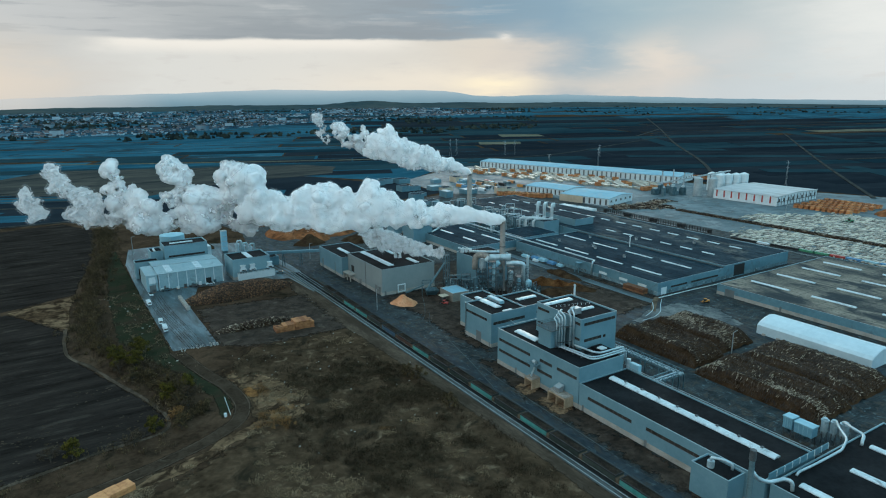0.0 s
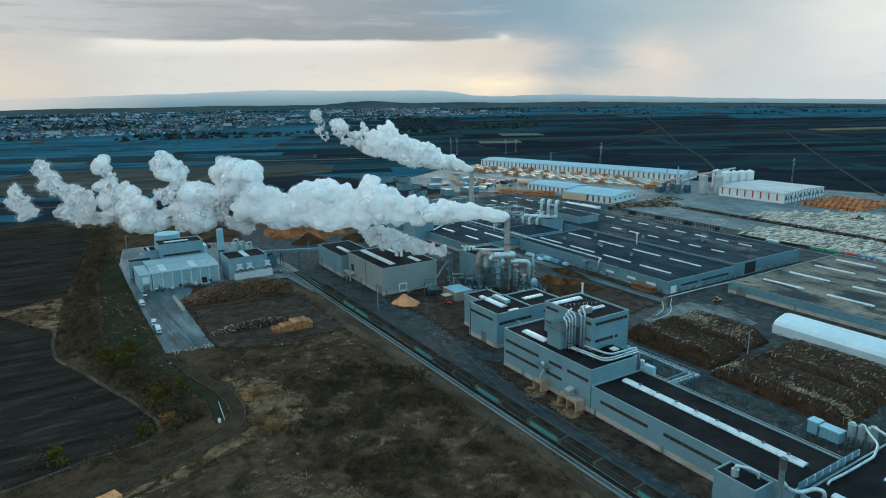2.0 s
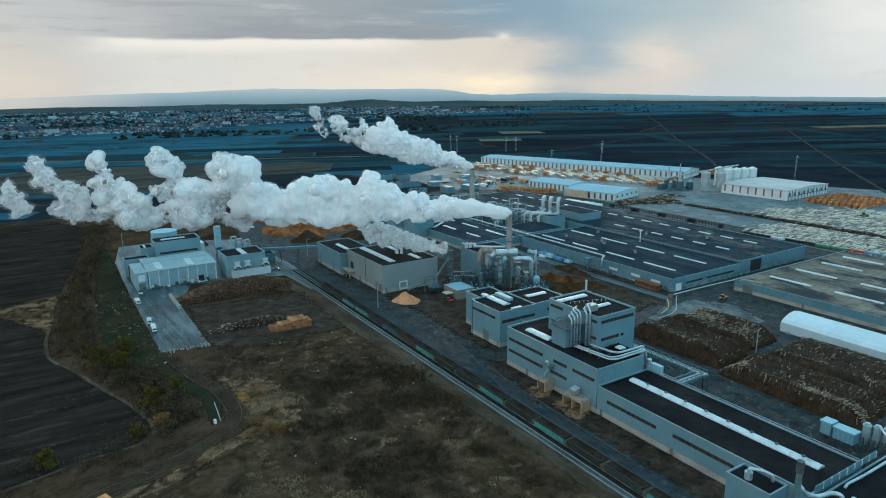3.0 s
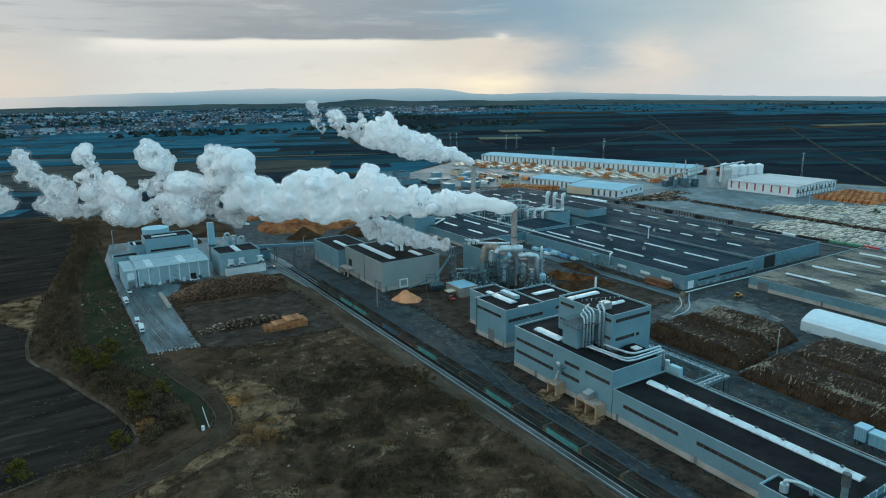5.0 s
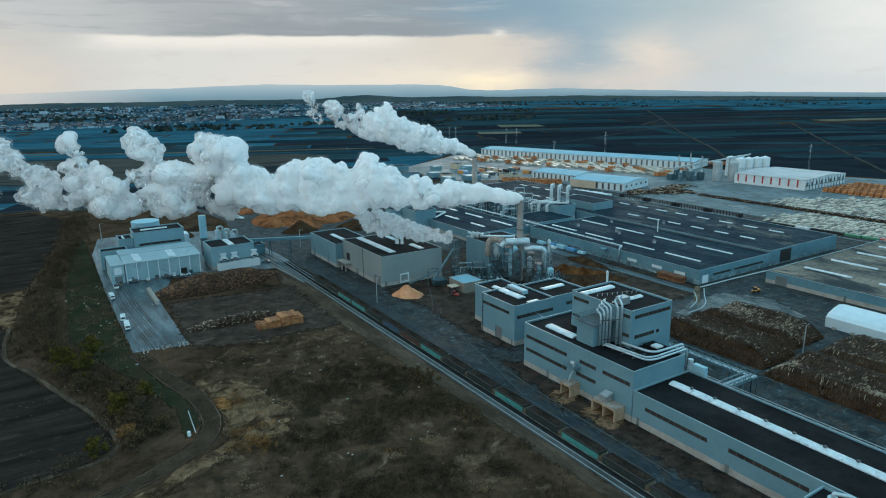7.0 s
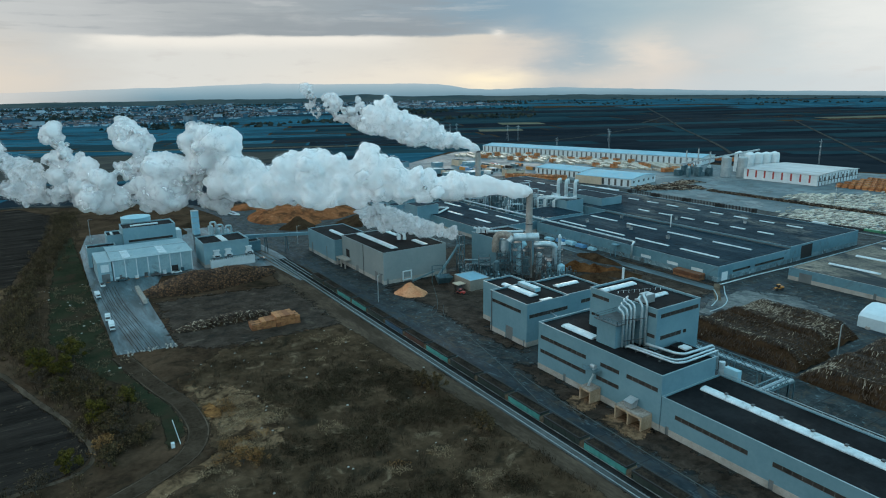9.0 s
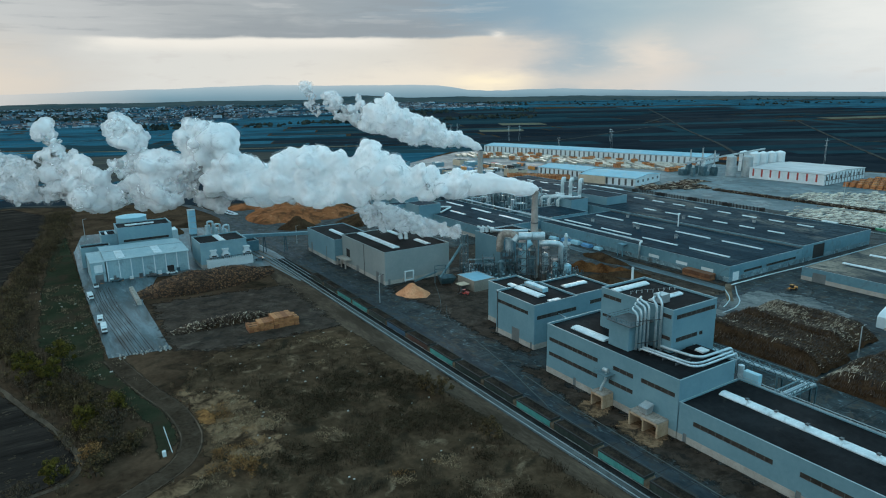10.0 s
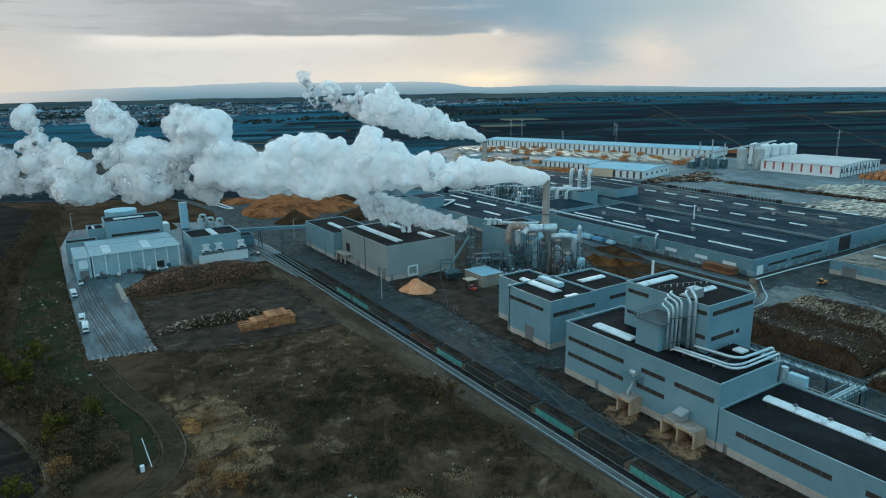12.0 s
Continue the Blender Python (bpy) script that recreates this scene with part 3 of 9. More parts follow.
    "farwood": surface("far_treetops", (0.010, 0.017, 0.018), (0.035, 0.045, 0.038), 0.95, coarse=0.004, grain=0.05, bump=0.0, island=0.6, spec=0.0),
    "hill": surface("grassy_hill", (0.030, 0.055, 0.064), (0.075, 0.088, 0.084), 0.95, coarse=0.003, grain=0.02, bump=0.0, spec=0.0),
    "tent": surface("tent_membrane", (0.44, 0.58, 0.64), (0.57, 0.70, 0.75), 0.4, coarse=0.1, grain=0.6, bump=0.05),
    "farroad": surface("distant_road", (0.06, 0.075, 0.08), (0.11, 0.125, 0.125), 0.95, coarse=0.05, grain=0.5, bump=0.0, spec=0.0),
    "mud": surface("churned_mud", (0.016, 0.012, 0.009), (0.070, 0.053, 0.041), 0.85, coarse=0.2, grain=1.0, bump=0.5, spec=0.05, patches=((0.115, 0.092, 0.072), 0.16, 0.56, 0.72), blots=((0.022, 0.019, 0.016), 0.22, 0.52, 0.64)),
    "tanwall": surface("tan_grey_render", (0.17, 0.165, 0.14), (0.25, 0.24, 0.205), 0.8, coarse=0.2, grain=1.5, bump=0.1),
    "filterblue": surface("cyan_blue_filter_paint", (0.14, 0.34, 0.44), (0.22, 0.43, 0.52), 0.5, coarse=0.3, grain=1.5, bump=0.0),
    "cladwarm": surface("plain_grey_cladding", (0.185, 0.235, 0.24), (0.24, 0.285, 0.285), 0.6, coarse=0.10, grain=1.2, bump=0.0),
    "spill": surface("trodden_sawdust", (0.095, 0.058, 0.034), (0.30, 0.195, 0.118), 0.95, coarse=0.3, grain=1.2, bump=0.3, spec=0.0, patches=((0.035, 0.026, 0.019), 0.25, 0.46, 0.60)),
    "skytank": surface("bright_blue_sheet", (0.22, 0.47, 0.60), (0.32, 0.57, 0.68), 0.5, coarse=0.2, grain=1.0, bump=0.0, ribs=(0, 0.7, 0.03)),
    "cladsky": surface("pale_blue_cladding", (0.165, 0.315, 0.375), (0.225, 0.385, 0.435), 0.55, coarse=0.12, grain=1.0, bump=0.0),
    "dust": surface("dusty_wet_asphalt", (0.036, 0.054, 0.062), (0.225, 0.235, 0.225), 0.8, coarse=0.10, grain=0.9, bump=0.1, streak=0.6, spec=0.1, patches=((0.026, 0.040, 0.047), 0.14, 0.50, 0.64)),
    "ochre": surface("rusty_dead_grass", (0.09, 0.04, 0.016), (0.34, 0.17, 0.065), 0.95, coarse=0.3, grain=1.2, bump=0.4, spec=0.0, patches=((0.05, 0.03, 0.018), 0.25, 0.46, 0.6)),
    "palebed": surface("pale_track_bed", (0.055, 0.070, 0.074), (0.125, 0.150, 0.154), 0.9, coarse=0.15, grain=2.0, bump=0.4, streak=0.3, spec=0.1, patches=((0.05, 0.05, 0.045), 0.2, 0.50, 0.66)),
    "darkbed": surface("dark_track_bed", (0.015, 0.018, 0.019), (0.042, 0.047, 0.048), 0.95, coarse=0.2, grain=2.0, bump=0.5, spec=0.0),
    "farmtrack": surface("dull_farm_track", (0.030, 0.035, 0.036), (0.070, 0.071, 0.066), 0.95, coarse=0.05, grain=0.5, bump=0.0, spec=0.0),
    "tan": surface("tan_board", (0.40, 0.34, 0.25), (0.55, 0.48, 0.37), 0.8, coarse=0.1, grain=1.0, bump=0.0),
}


# ---- ground, roads, fields ----
def rough_edge(pts, step, amp, seed, closed=True):
    """A polygon whose edges wander a little."""
    out, n = [], len(pts)
    for k in range(n if closed else n - 1):
        a, b = Vector(pts[k]), Vector(pts[(k + 1) % n])
        d = b - a
        side = Vector((-d.y, d.x)).normalized()
        for j in range(max(1, int(d.length / step))):
            p = a + d * j / max(1, int(d.length / step))
            out.append(tuple(p + side * amp * noise.noise((p.x * 0.3 / step * 4, p.y * 0.3 / step * 4, seed))))
    return out


SOFT = {}


def soft(material, broken=0.9):
    """The same ground, breaking up into what lies beneath towards its edges."""
    key = (material.name, broken)
    if key not in SOFT:
        m = material.copy()
        m.name = "soft_" + material.name
        nt, ln = m.node_tree.nodes, m.node_tree.links
        weight, tex = nt.new("ShaderNodeAttribute"), nt.new("ShaderNodeTexNoise")
        weight.attribute_name = "cover"
        tex.inputs["Scale"].default_value, tex.inputs["Detail"].default_value, tex.inputs["Roughness"].default_value = 0.32, 8.0, 0.7
        ln.new(nt.new("ShaderNodeTexCoord").outputs["Object"], tex.inputs["Vector"])
        lift, edge_ = nt.new("ShaderNodeMath"), nt.new("ShaderNodeMapRange")
        lift.operation = "MULTIPLY_ADD"
        ln.new(tex.outputs["Fac"], lift.inputs[0])
        lift.inputs[1].default_value = 2.0 * broken
        ln.new(weight.outputs["Fac"], lift.inputs[2])
        edge_.interpolation_type = "SMOOTHSTEP"
        edge_.inputs["From Min"].default_value, edge_.inputs["From Max"].default_value = 0.32 + broken, 0.68 + broken
        ln.new(lift.outputs[0], edge_.inputs["Value"])
        clear_, blend, out = nt.new("ShaderNodeBsdfTransparent"), nt.new("ShaderNodeMixShader"), nt["Material Output"]
        ln.new(edge_.outputs[0], blend.inputs[0])
        ln.new(clear_.outputs[0], blend.inputs[1])
        ln.new(nt["Principled BSDF"].outputs[0], blend.inputs[2])
        ln.new(blend.outputs[0], out.inputs[0])
        SOFT[key] = m
    return SOFT[key]


def cover(ob, weights):
    ob.data.attributes.new("cover", "FLOAT", "POINT").data.foreach_set("value", weights)
    return ob


def soft_sheet(pts, z, fade, cell):
    """A sheet over a polygon, with how far each corner lies inside its edge, from 0 to 1."""
    p = np.array(pts, float)
    lo, hi = p.min(0) - fade, p.max(0) + fade
    nx, ny = int((hi[0] - lo[0]) / cell) + 2, int((hi[1] - lo[1]) / cell) + 2
    gx, gy = np.meshgrid(lo[0] + cell * np.arange(nx), lo[1] + cell * np.arange(ny), indexing="ij")
    inside, dist = np.zeros(gx.shape, bool), np.full(gx.shape, 1e9)
    for a, b in zip(p, np.roll(p, -1, 0)):
        d = b - a
        u = np.clip(((gx - a[0]) * d[0] + (gy - a[1]) * d[1]) / (d @ d), 0, 1)
        dist = np.minimum(dist, np.hypot(gx - a[0] - u * d[0], gy - a[1] - u * d[1]))
        if a[1] != b[1]:
            inside ^= ((a[1] > gy) != (b[1] > gy)) & (gx < d[0] * (gy - a[1]) / d[1] + a[0])
    w = np.clip(0.5 + np.where(inside, dist, -dist) / (2 * fade), 0, 1)
    quads = np.maximum.reduce([w[:-1, :-1], w[1:, :-1], w[:-1, 1:], w[1:, 1:]]) > 0
    used_ = np.zeros(w.shape, bool)
    for i, j in ((slice(None, -1), slice(None, -1)), (slice(1, None), slice(None, -1)), (slice(1, None), slice(1, None)), (slice(None, -1), slice(1, None))):
        used_[i, j] |= quads
    index = np.cumsum(used_).reshape(w.shape) - 1
    geo = Geo()
    geo.v = [(x, y, z) for x, y in zip(gx[used_].tolist(), gy[used_].tolist())]
    geo.f = np.stack([index[:-1, :-1][quads], index[1:, :-1][quads], index[1:, 1:][quads], index[:-1, 1:][quads]], 1).tolist()
    geo.m = [0] * len(geo.f)
    return geo, w[used_]


def patch(name, pts, z, material, label, category="ground", step=0.0, amp=0.0, seed=1.0, low=-0.3):
    size = max(max(p[k] for p in pts) - min(p[k] for p in pts) for k in (0, 1))
    if step and name != "pavement" and size < 330 and min(abs(p[0]) + abs(p[1]) for p in pts) < 600:
        fade = max(0.9, 1.1 * amp)
        geo, w = soft_sheet(rough_edge(pts, step, amp, seed), z, fade, max(0.5, fade * 0.6, size / 260))
        return cover(single(name, geo, soft(material), label, category, kind="structure"), w)
    poly = rough_edge(pts, step, amp, seed) if step else pts
    return single(name, Geo().prism(poly, low, z), material, label, category, kind="structure")


def strip(name, pts, width, z, material, label, category, seed=3.0, wobble=0.0, frayed=False):
    """A road along a smooth line, a little uneven at its edges; frayed: its edges break up into the ground."""
    line = []
    ext = [pts[0]] + list(pts) + [pts[-1]]
    for k in range(1, len(ext) - 2):
        p0, p1, p2, p3 = (Vector(p) for p in ext[k - 1:k + 3])
        m = max(2, int((p2 - p1).length / (2.5 if frayed else 6)))
        for j in range(m):
            t = j / m
            line.append(0.5 * (2 * p1 + (p2 - p0) * t + (2 * p0 - 5 * p1 + 4 * p2 - p3) * t * t + (3 * p1 - p0 - 3 * p2 + p3) * t ** 3))
    line.append(Vector(pts[-1]))
    across = ((-0.72, 0.0), (-0.4, 0.85), (0.0, 1.0), (0.4, 0.85), (0.72, 0.0)) if frayed else ((0.5, 1.0), (-0.5, 1.0))
    geo, weights, c = Geo(), [], len(across)
    for k, p in enumerate(line):
        d = (line[min(k + 1, len(line) - 1)] - line[max(k - 1, 0)]).normalized()
        side = Vector((-d.y, d.x))
        for a, w in across:
            q = p + side * width * a * (1 + wobble * noise.noise((p.x * 0.15, p.y * 0.15, seed + (9 if a < 0 else 0))))
            geo.v.append((q.x, q.y, z))
            weights.append(w if 0 < k < len(line) - 1 else 0.0)
    n = len(line)
    geo.f = [(k * c + j, k * c + j + 1, (k + 1) * c + j + 1, (k + 1) * c + j) for k in range(n - 1) for j in range(c - 1)]
    if not frayed:
        foot = len(geo.v)
        geo.v += [(x, y, -0.2) for x, y, _ in geo.v]
        for j in (0, c - 1):
            geo.f += [(k * c + j, foot + k * c + j, foot + (k + 1) * c + j, (k + 1) * c + j) for k in range(n - 1)]
    geo.m = [0] * len(geo.f)
    ob = single(name, geo, soft(material, 1.5 if width < 1 else 0.6) if frayed else material, label, category, kind="structure")
    return cover(ob, weights) if frayed else ob


def ground_sheet():
    """One round sheet to the horizon, finer near the works."""
    geo, rings, n = Geo(), [0, 60, 120, 200, 300, 420, 560, 750, 1000, 1400, 2000, 2800, 3800, 4880], 72
    geo.v.append((120, 200, 0))
    for r in rings[1:]:
        geo.v += [(120 + r * math.cos(2 * math.pi * k / n), 200 + r * math.sin(2 * math.pi * k / n), 0) for k in range(n)]
    faces = [(0, 1 + k, 1 + (k + 1) % n) for k in range(n)]
    for j in range(len(rings) - 2):
        a, b = 1 + j * n, 1 + (j + 1) * n
        faces += [(a + k, b + k, b + (k + 1) % n, a + (k + 1) % n) for k in range(n)]
    geo.f, geo.m = faces, [0] * len(faces)
    return single("ground", geo, M["soil"], "dark bare soil and rough land round the works", "ground", kind="structure")


ground_sheet()
patch("pavement", [(114.5, 40), (124, 40), (395, 40), (395, 470), (330, 520), (118, 470), (104, 400), (106, 330), (114.5, 318)], 0.02, M["yard"],
      "dark wet asphalt yard between the factory halls", "yard", 6, 0.8)
patch("pavement", [(395.2, 60), (560, 60), (640, 270), (580, 420), (530, 640), (480, 720), (330, 620), (330.5, 520), (395.2, 470)], 0.03, M["yardconcrete"],
      "pale wet concrete of the timber storage yard", "yard", 10, 1.5)
patch("pavement", [(33.6, 249.5), (49.8, 247), (49.8, 300), (60, 332), (104, 322), (106, 292), (113.5, 300), (113.5, 345), (108, 420), (60, 440), (40, 440), (34, 400), (33, 330)], 0.05, M["apron"],
      "wet grey concrete apron with muddy wheel tracks", "apron", 5, 0.35)
patch("scrubland", [(48, 222), (60, 236), (104, 238), (107, 60), (70, 20), (-60, 60), (-40, 150), (14, 156), (40, 170), (47, 190)], 0.03, M["scrub"],
      "brown scrubland with dry grass and bare bushes", "scrubland", 5, 2.2)
patch("grass_strip", [(33, 440), (26, 430), (19, 330), (17, 272), (24, 246), (31.5, 228), (35, 213), (37.5, 200), (37, 190), (36.5, 185), (41.4, 191), (41.2, 206), (37.2, 221), (33.0, 240), (32.6, 250), (33, 330)], 0.055, M["grass"],
      "narrow strip of short green grass", "grass", 3, 0.8)
patch("dry_meadow", [(47.2, 203), (49.4, 203.4), (50.6, 199), (50.2, 194), (48.0, 193.6), (46.8, 198)], 0.07, M["ochre"], "rust-coloured patch of dead grass", "meadow", 1.0, 0.6)
patch("dry_meadow", [(45.0, 221), (50.3, 212), (57, 210), (60, 203), (61.5, 189), (60, 178), (55, 173), (48.5, 177), (47.5, 191), (46.4, 206)], 0.05, M["drymeadow"], "pale trampled patch of dry grass", "meadow", 1.5, 3.0)
strip("dry_margin", [(4, 158), (12, 161.4), (20.5, 164.2), (28, 167.2), (35, 171.6), (42.6, 175.2), (49.0, 178.6)], 4.0, 0.062, M["drymeadow"], "pale dry grass beside the dirt track", "field margin", wobble=0.9, frayed=True)
patch("ploughed_field", [(-1.5, 268), (6, 247), (12.4, 228), (18, 212), (22, 196), (21, 189), (16.5, 186.2), (-14, 181), (-140, 150), (-260, 250), (-120, 330), (-21, 334), (1, 293)], 0.03, M["plough"],
      "dark ploughed field with pale furrows", "field", 8, 1.0)
patch("ploughed_field", [(6, 352), (-24, 339), (-160, 372), (-160, 520), (8, 560), (26, 520), (24, 470), (14, 400)], 0.03, M["plough"],
      "dark ploughed field beside a hedgerow", "field", 8, 1.0)
patch("stubble_field", [(-21.4, 336.7), (6.9, 349.8), (3, 330), (1.5, 295.3), (-8, 312)], 0.05, M["drymeadow"], "pale triangle of dry stubble between ploughed fields", "field", 4, 0.6)
patch("verge", [(99, 318), (104, 318), (107.3, 310), (107.3, 60), (103, 60), (102.5, 140), (100, 225), (96, 262)], 0.045, M["verge"], "dusty verge along the railway track", "verge", 5, 0.8)
strip("field_edge", [(0, 300), (-0.9, 268), (6.8, 247.5), (13.0, 228), (18.8, 212), (22.6, 196), (21.6, 188.5), (17, 185.6), (4, 184.6), (-12, 180.5), (-60, 172)], 1.3, 0.08, M["verge"],
      "pale grassy margin of the ploughed field", "field margin", wobble=0.7, frayed=True)
TRACK = [(34.2, 249), (35.6, 241), (39.9, 220), (43.5, 206), (43.9, 191), (39.8, 181.6), (33, 176.6), (27, 173.4), (17, 169.6), (7, 166.4), (-12, 162), (-40, 152), (-90, 120)]
strip("dirt_track", TRACK, 4.6, 0.07, M["dirt"], "curving dark dirt track round the scrubland", "track", wobble=0.2, frayed=True)
for off in (-2.0, 2.2):
    side_line = []
    for k, p in enumerate(TRACK):
        d = (Vector(TRACK[min(k + 1, len(TRACK) - 1)]) - Vector(TRACK[max(k - 1, 0)])).normalized()
        side_line.append((p[0] - d.y * off, p[1] + d.x * off))
    strip("track_edge", side_line, 0.3, 0.085, M["verge"], "pale trodden edge of the dirt track", "track", wobble=0.7, frayed=True)
strip("road", [(117.8, 40), (118.2, 160), (118.5, 228), (119, 320), (117, 420), (112, 480), (96, 540), (60, 640)], 5.0, 0.06, M["road"], "wet asphalt service road beside the railway", "road", wobble=0.05)
strip("road", [(236, 60), (236, 100), (233.5, 176)], 9.0, 0.06, M["road"], "wet works road between log piles and halls", "road", wobble=0.05)
strip("road", [(160, 95), (165, 128), (173, 178), (190, 182), (262, 182)], 7.0, 0.055, M["road"], "wet works road round the log yard", "road", wobble=0.05)
strip("road", [(232, 190), (231, 300), (232, 320)], 5.0, 0.078, M["apron"], "wet service road along the main hall", "road", wobble=0.05)

# painted lines on the yard
dashes = Geo()
for k in range(60):
    dashes.box(119.95, 62 + k * 4.4, 0.05, 120.05, 63.6 + k * 4.4, 0.105)
single("lane_dashes", dashes, M["farroad"], "worn pale lane dashes on the wet road", "road marking", kind="structure")
for pts, w in (([(127.5, 202), (123, 180), (118.2, 161), (117, 150), (116.6, 90)], 0.22), ([(124, 175), (122.5, 160), (121.6, 140), (120.5, 110)], 0.22),
               ([(231.2, 190), (236, 184), (244, 182.5), (262, 181)], 0.3), ([(237.5, 176), (239, 172), (243, 171)], 0.25)):
    strip("road_marking", pts, w, 0.09, M["farroad"], "worn pale painted line on wet asphalt", "road marking")


for pts in ([(161, 271), (177, 274.5), (200, 275), (206, 303), (162, 306)], [(121.8, 60), (130.2, 60), (130.2, 176), (126.0, 180), (122.0, 150)], [(133, 184), (136.5, 184), (137, 207), (165, 212), (180, 222), (198, 237), (205, 256), (178, 270), (164, 268), (150, 266), (131, 265), (129.5, 250), (133, 236), (131, 210)], [(99, 236), (60, 238), (50, 246), (52, 296), (100, 290)], [(205, 186), (238, 190), (238, 240), (228, 240), (224, 205)]):
    patch("muddy_ground", pts, 0.07, M["mud"], "churned brown mud at the edge of the yard", "mud", 0.9, 2.4)
patch("dusty_ground", [(204, 171.5), (226, 171.5), (230, 150), (240, 150), (248, 168), (241, 183), (222, 184), (206, 178)], 0.075, M["dust"], "pale dusty asphalt round the log piles", "yard", 1.5, 1.5)
for x0, x1 in ((36.4, 35.6), (37.2, 36.3), (38.4, 37.4), (39.1, 38.0), (40.2, 38.8), (40.9, 39.8), (42.2, 41.0), (42.9, 41.9)):
    strip("wheel_track", [(x0 + 2.6, 247.5), (x0 + 1.0, 270), (x1, 300), (x1 - 0.6, 328)], 0.13, 0.09, M["dirt"], "muddy wheel track on the concrete apron", "wheel track", wobble=0.8, frayed=True)
for x0, x1 in ((106.5, 104.0), (109.0, 106.5), (111.2, 109.0)):
    strip("wheel_track", [(x0, 300), (x1 + 1.0, 330), (x1 - 1, 360), (x1, 420)], 0.5, 0.09, M["dirtpale"], "pale wheel track on wet concrete", "wheel track", wobble=0.8, frayed=True)

for pts in ([(136, 236), (128, 226), (124, 205), (128, 186)], [(138, 234), (131, 222), (127.5, 204), (130, 188)], [(150, 262), (139, 240), (131, 228), (122, 222)], [(146, 264), (134, 262), (124, 270)], [(246, 176), (240, 170), (239, 160), (246, 156), (256, 160), (256, 170), (248, 177)],
            [(244, 178), (237, 170), (236, 158), (245, 152), (259, 158), (260, 172), (250, 180)], [(126, 350), (122, 320), (121, 280), (124, 262)], [(128, 352), (124.5, 322), (123.5, 282), (126, 264)], [(160, 92), (166, 110), (172, 150)], [(162, 92), (168.5, 110), (175, 150)]):
    strip("wheel_track", pts, 0.18, 0.095, M["farroad"], "pale curved wheel track on wet asphalt", "wheel track", wobble=0.8, frayed=True)


ring = Geo()
rng = random.Random(61)
for k in range(60):
    a = 2 * math.pi * k / 60 + rng.uniform(-0.03, 0.03)
    r = rng.uniform(0.94, 1.06)
    x, y, s = 249.0 + 8.6 * r * math.cos(a), 175.6 + 6.6 * r * math.sin(a), rng.uniform(0.15, 0.45)
    ring.box(x, y, 0.07, x + s * 1.6, y + s, 0.07 + s * 0.8)
single("debris_ring", ring, M["farroad"], "loose ring of pale debris round the parked loader", "debris", kind="stuff")
strip("kerb", [(231, 190), (227.5, 186.5), (222, 182), (213.6, 178.6)], 0.35, 0.2, M["coping"], "pale curved kerb beside the works road", "kerb")
strip("kerb", [(238, 190.5), (230, 184.5), (224, 179.4), (216.1, 176.0), (208.5, 175.5)], 0.35, 0.2, M["coping"], "pale curved kerb beside the works road", "kerb")
strip("ramp", [(238.4, 193.6), (232, 189.4), (225, 184.2), (221, 181)], 2.2, 0.16, M["dirtpale"], "worn tan concrete ramp between the kerbs", "ramp", wobble=0.15)
strip("kerb", [(238.5, 192.6), (262, 192.4), (286, 191.4)], 0.5, 0.22, M["white"], "pale kerb along the hall wall", "kerb")


def far_fields():
    """Long strips of farmland, tilted to the works, out to the horizon."""
    rng = random.Random(5)
    lots = [Geo(), Geo(), Geo()]
    for row in range(60):
        v = 480 + row * row * 1.15 + row * 28
        depth = 26 + row * 2.2
        if v > 4600:
            break
        u = -3600.0
        while u < 3600:
            w = rng.uniform(120, 620)
            tilt = 0.16 * (u / 3600)
            a = Vector((0.93, -0.37)) * u + Vector((0.37, 0.93)) * v
            b = Vector((0.93, -0.37)) * (u + w * 0.985) + Vector((0.37, 0.93)) * (v + tilt * w)
            c = b + Vector((0.40, 0.92)) * depth * rng.uniform(0.92, 1.04)
            d = a + Vector((0.40, 0.92)) * depth * rng.uniform(0.92, 1.04)
            mid = (a + c) / 2
            inside = (-60 < mid.x < 700 and mid.y < 760 - 0.1 * mid.x) or (mid.x > 0 and mid.y < 470 and mid.x < 690) or (mid.x < 60 and mid.y < 540)
            far = math.hypot(mid.x - 120, mid.y - 200)
            if not inside and far < 4600 and rng.random() < 0.97:
                # past 2300 m strips switch to bluer tones, painting the haze by distance
                brown = (mid.x - 0.6 * mid.y) > -250
                lots[(1 if rng.random() < 0.6 else 2) if brown and far < 2300 else (2 if rng.random() < 0.08 else 0)].prism([tuple(p) for p in (a, b, c, d)], -0.5, 0.12 + 0.00012 * far)
            u += w
    for geo, mat_, lab in ((lots[0], "field", "far strips of crops with blue haze painted in"), (lots[1], "fieldbrown", "far strips of dark ploughed farmland tinted for haze"), (lots[2], "cropdark", "far strips of dull crops tinted teal for haze")):
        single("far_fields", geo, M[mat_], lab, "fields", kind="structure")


far_fields()
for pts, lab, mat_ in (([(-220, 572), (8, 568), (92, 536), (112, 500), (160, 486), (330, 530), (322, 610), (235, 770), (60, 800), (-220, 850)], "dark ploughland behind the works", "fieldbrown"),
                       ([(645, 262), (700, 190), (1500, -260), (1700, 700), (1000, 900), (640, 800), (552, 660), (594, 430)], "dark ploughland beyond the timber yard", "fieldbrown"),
                       ([(-220, 852), (60, 803), (238, 773), (330, 620), (470, 725), (640, 806), (560, 1000), (250, 940), (0, 1060), (-260, 1120)], "field behind the works with blue haze painted in", "field")):
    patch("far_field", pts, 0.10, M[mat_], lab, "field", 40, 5)
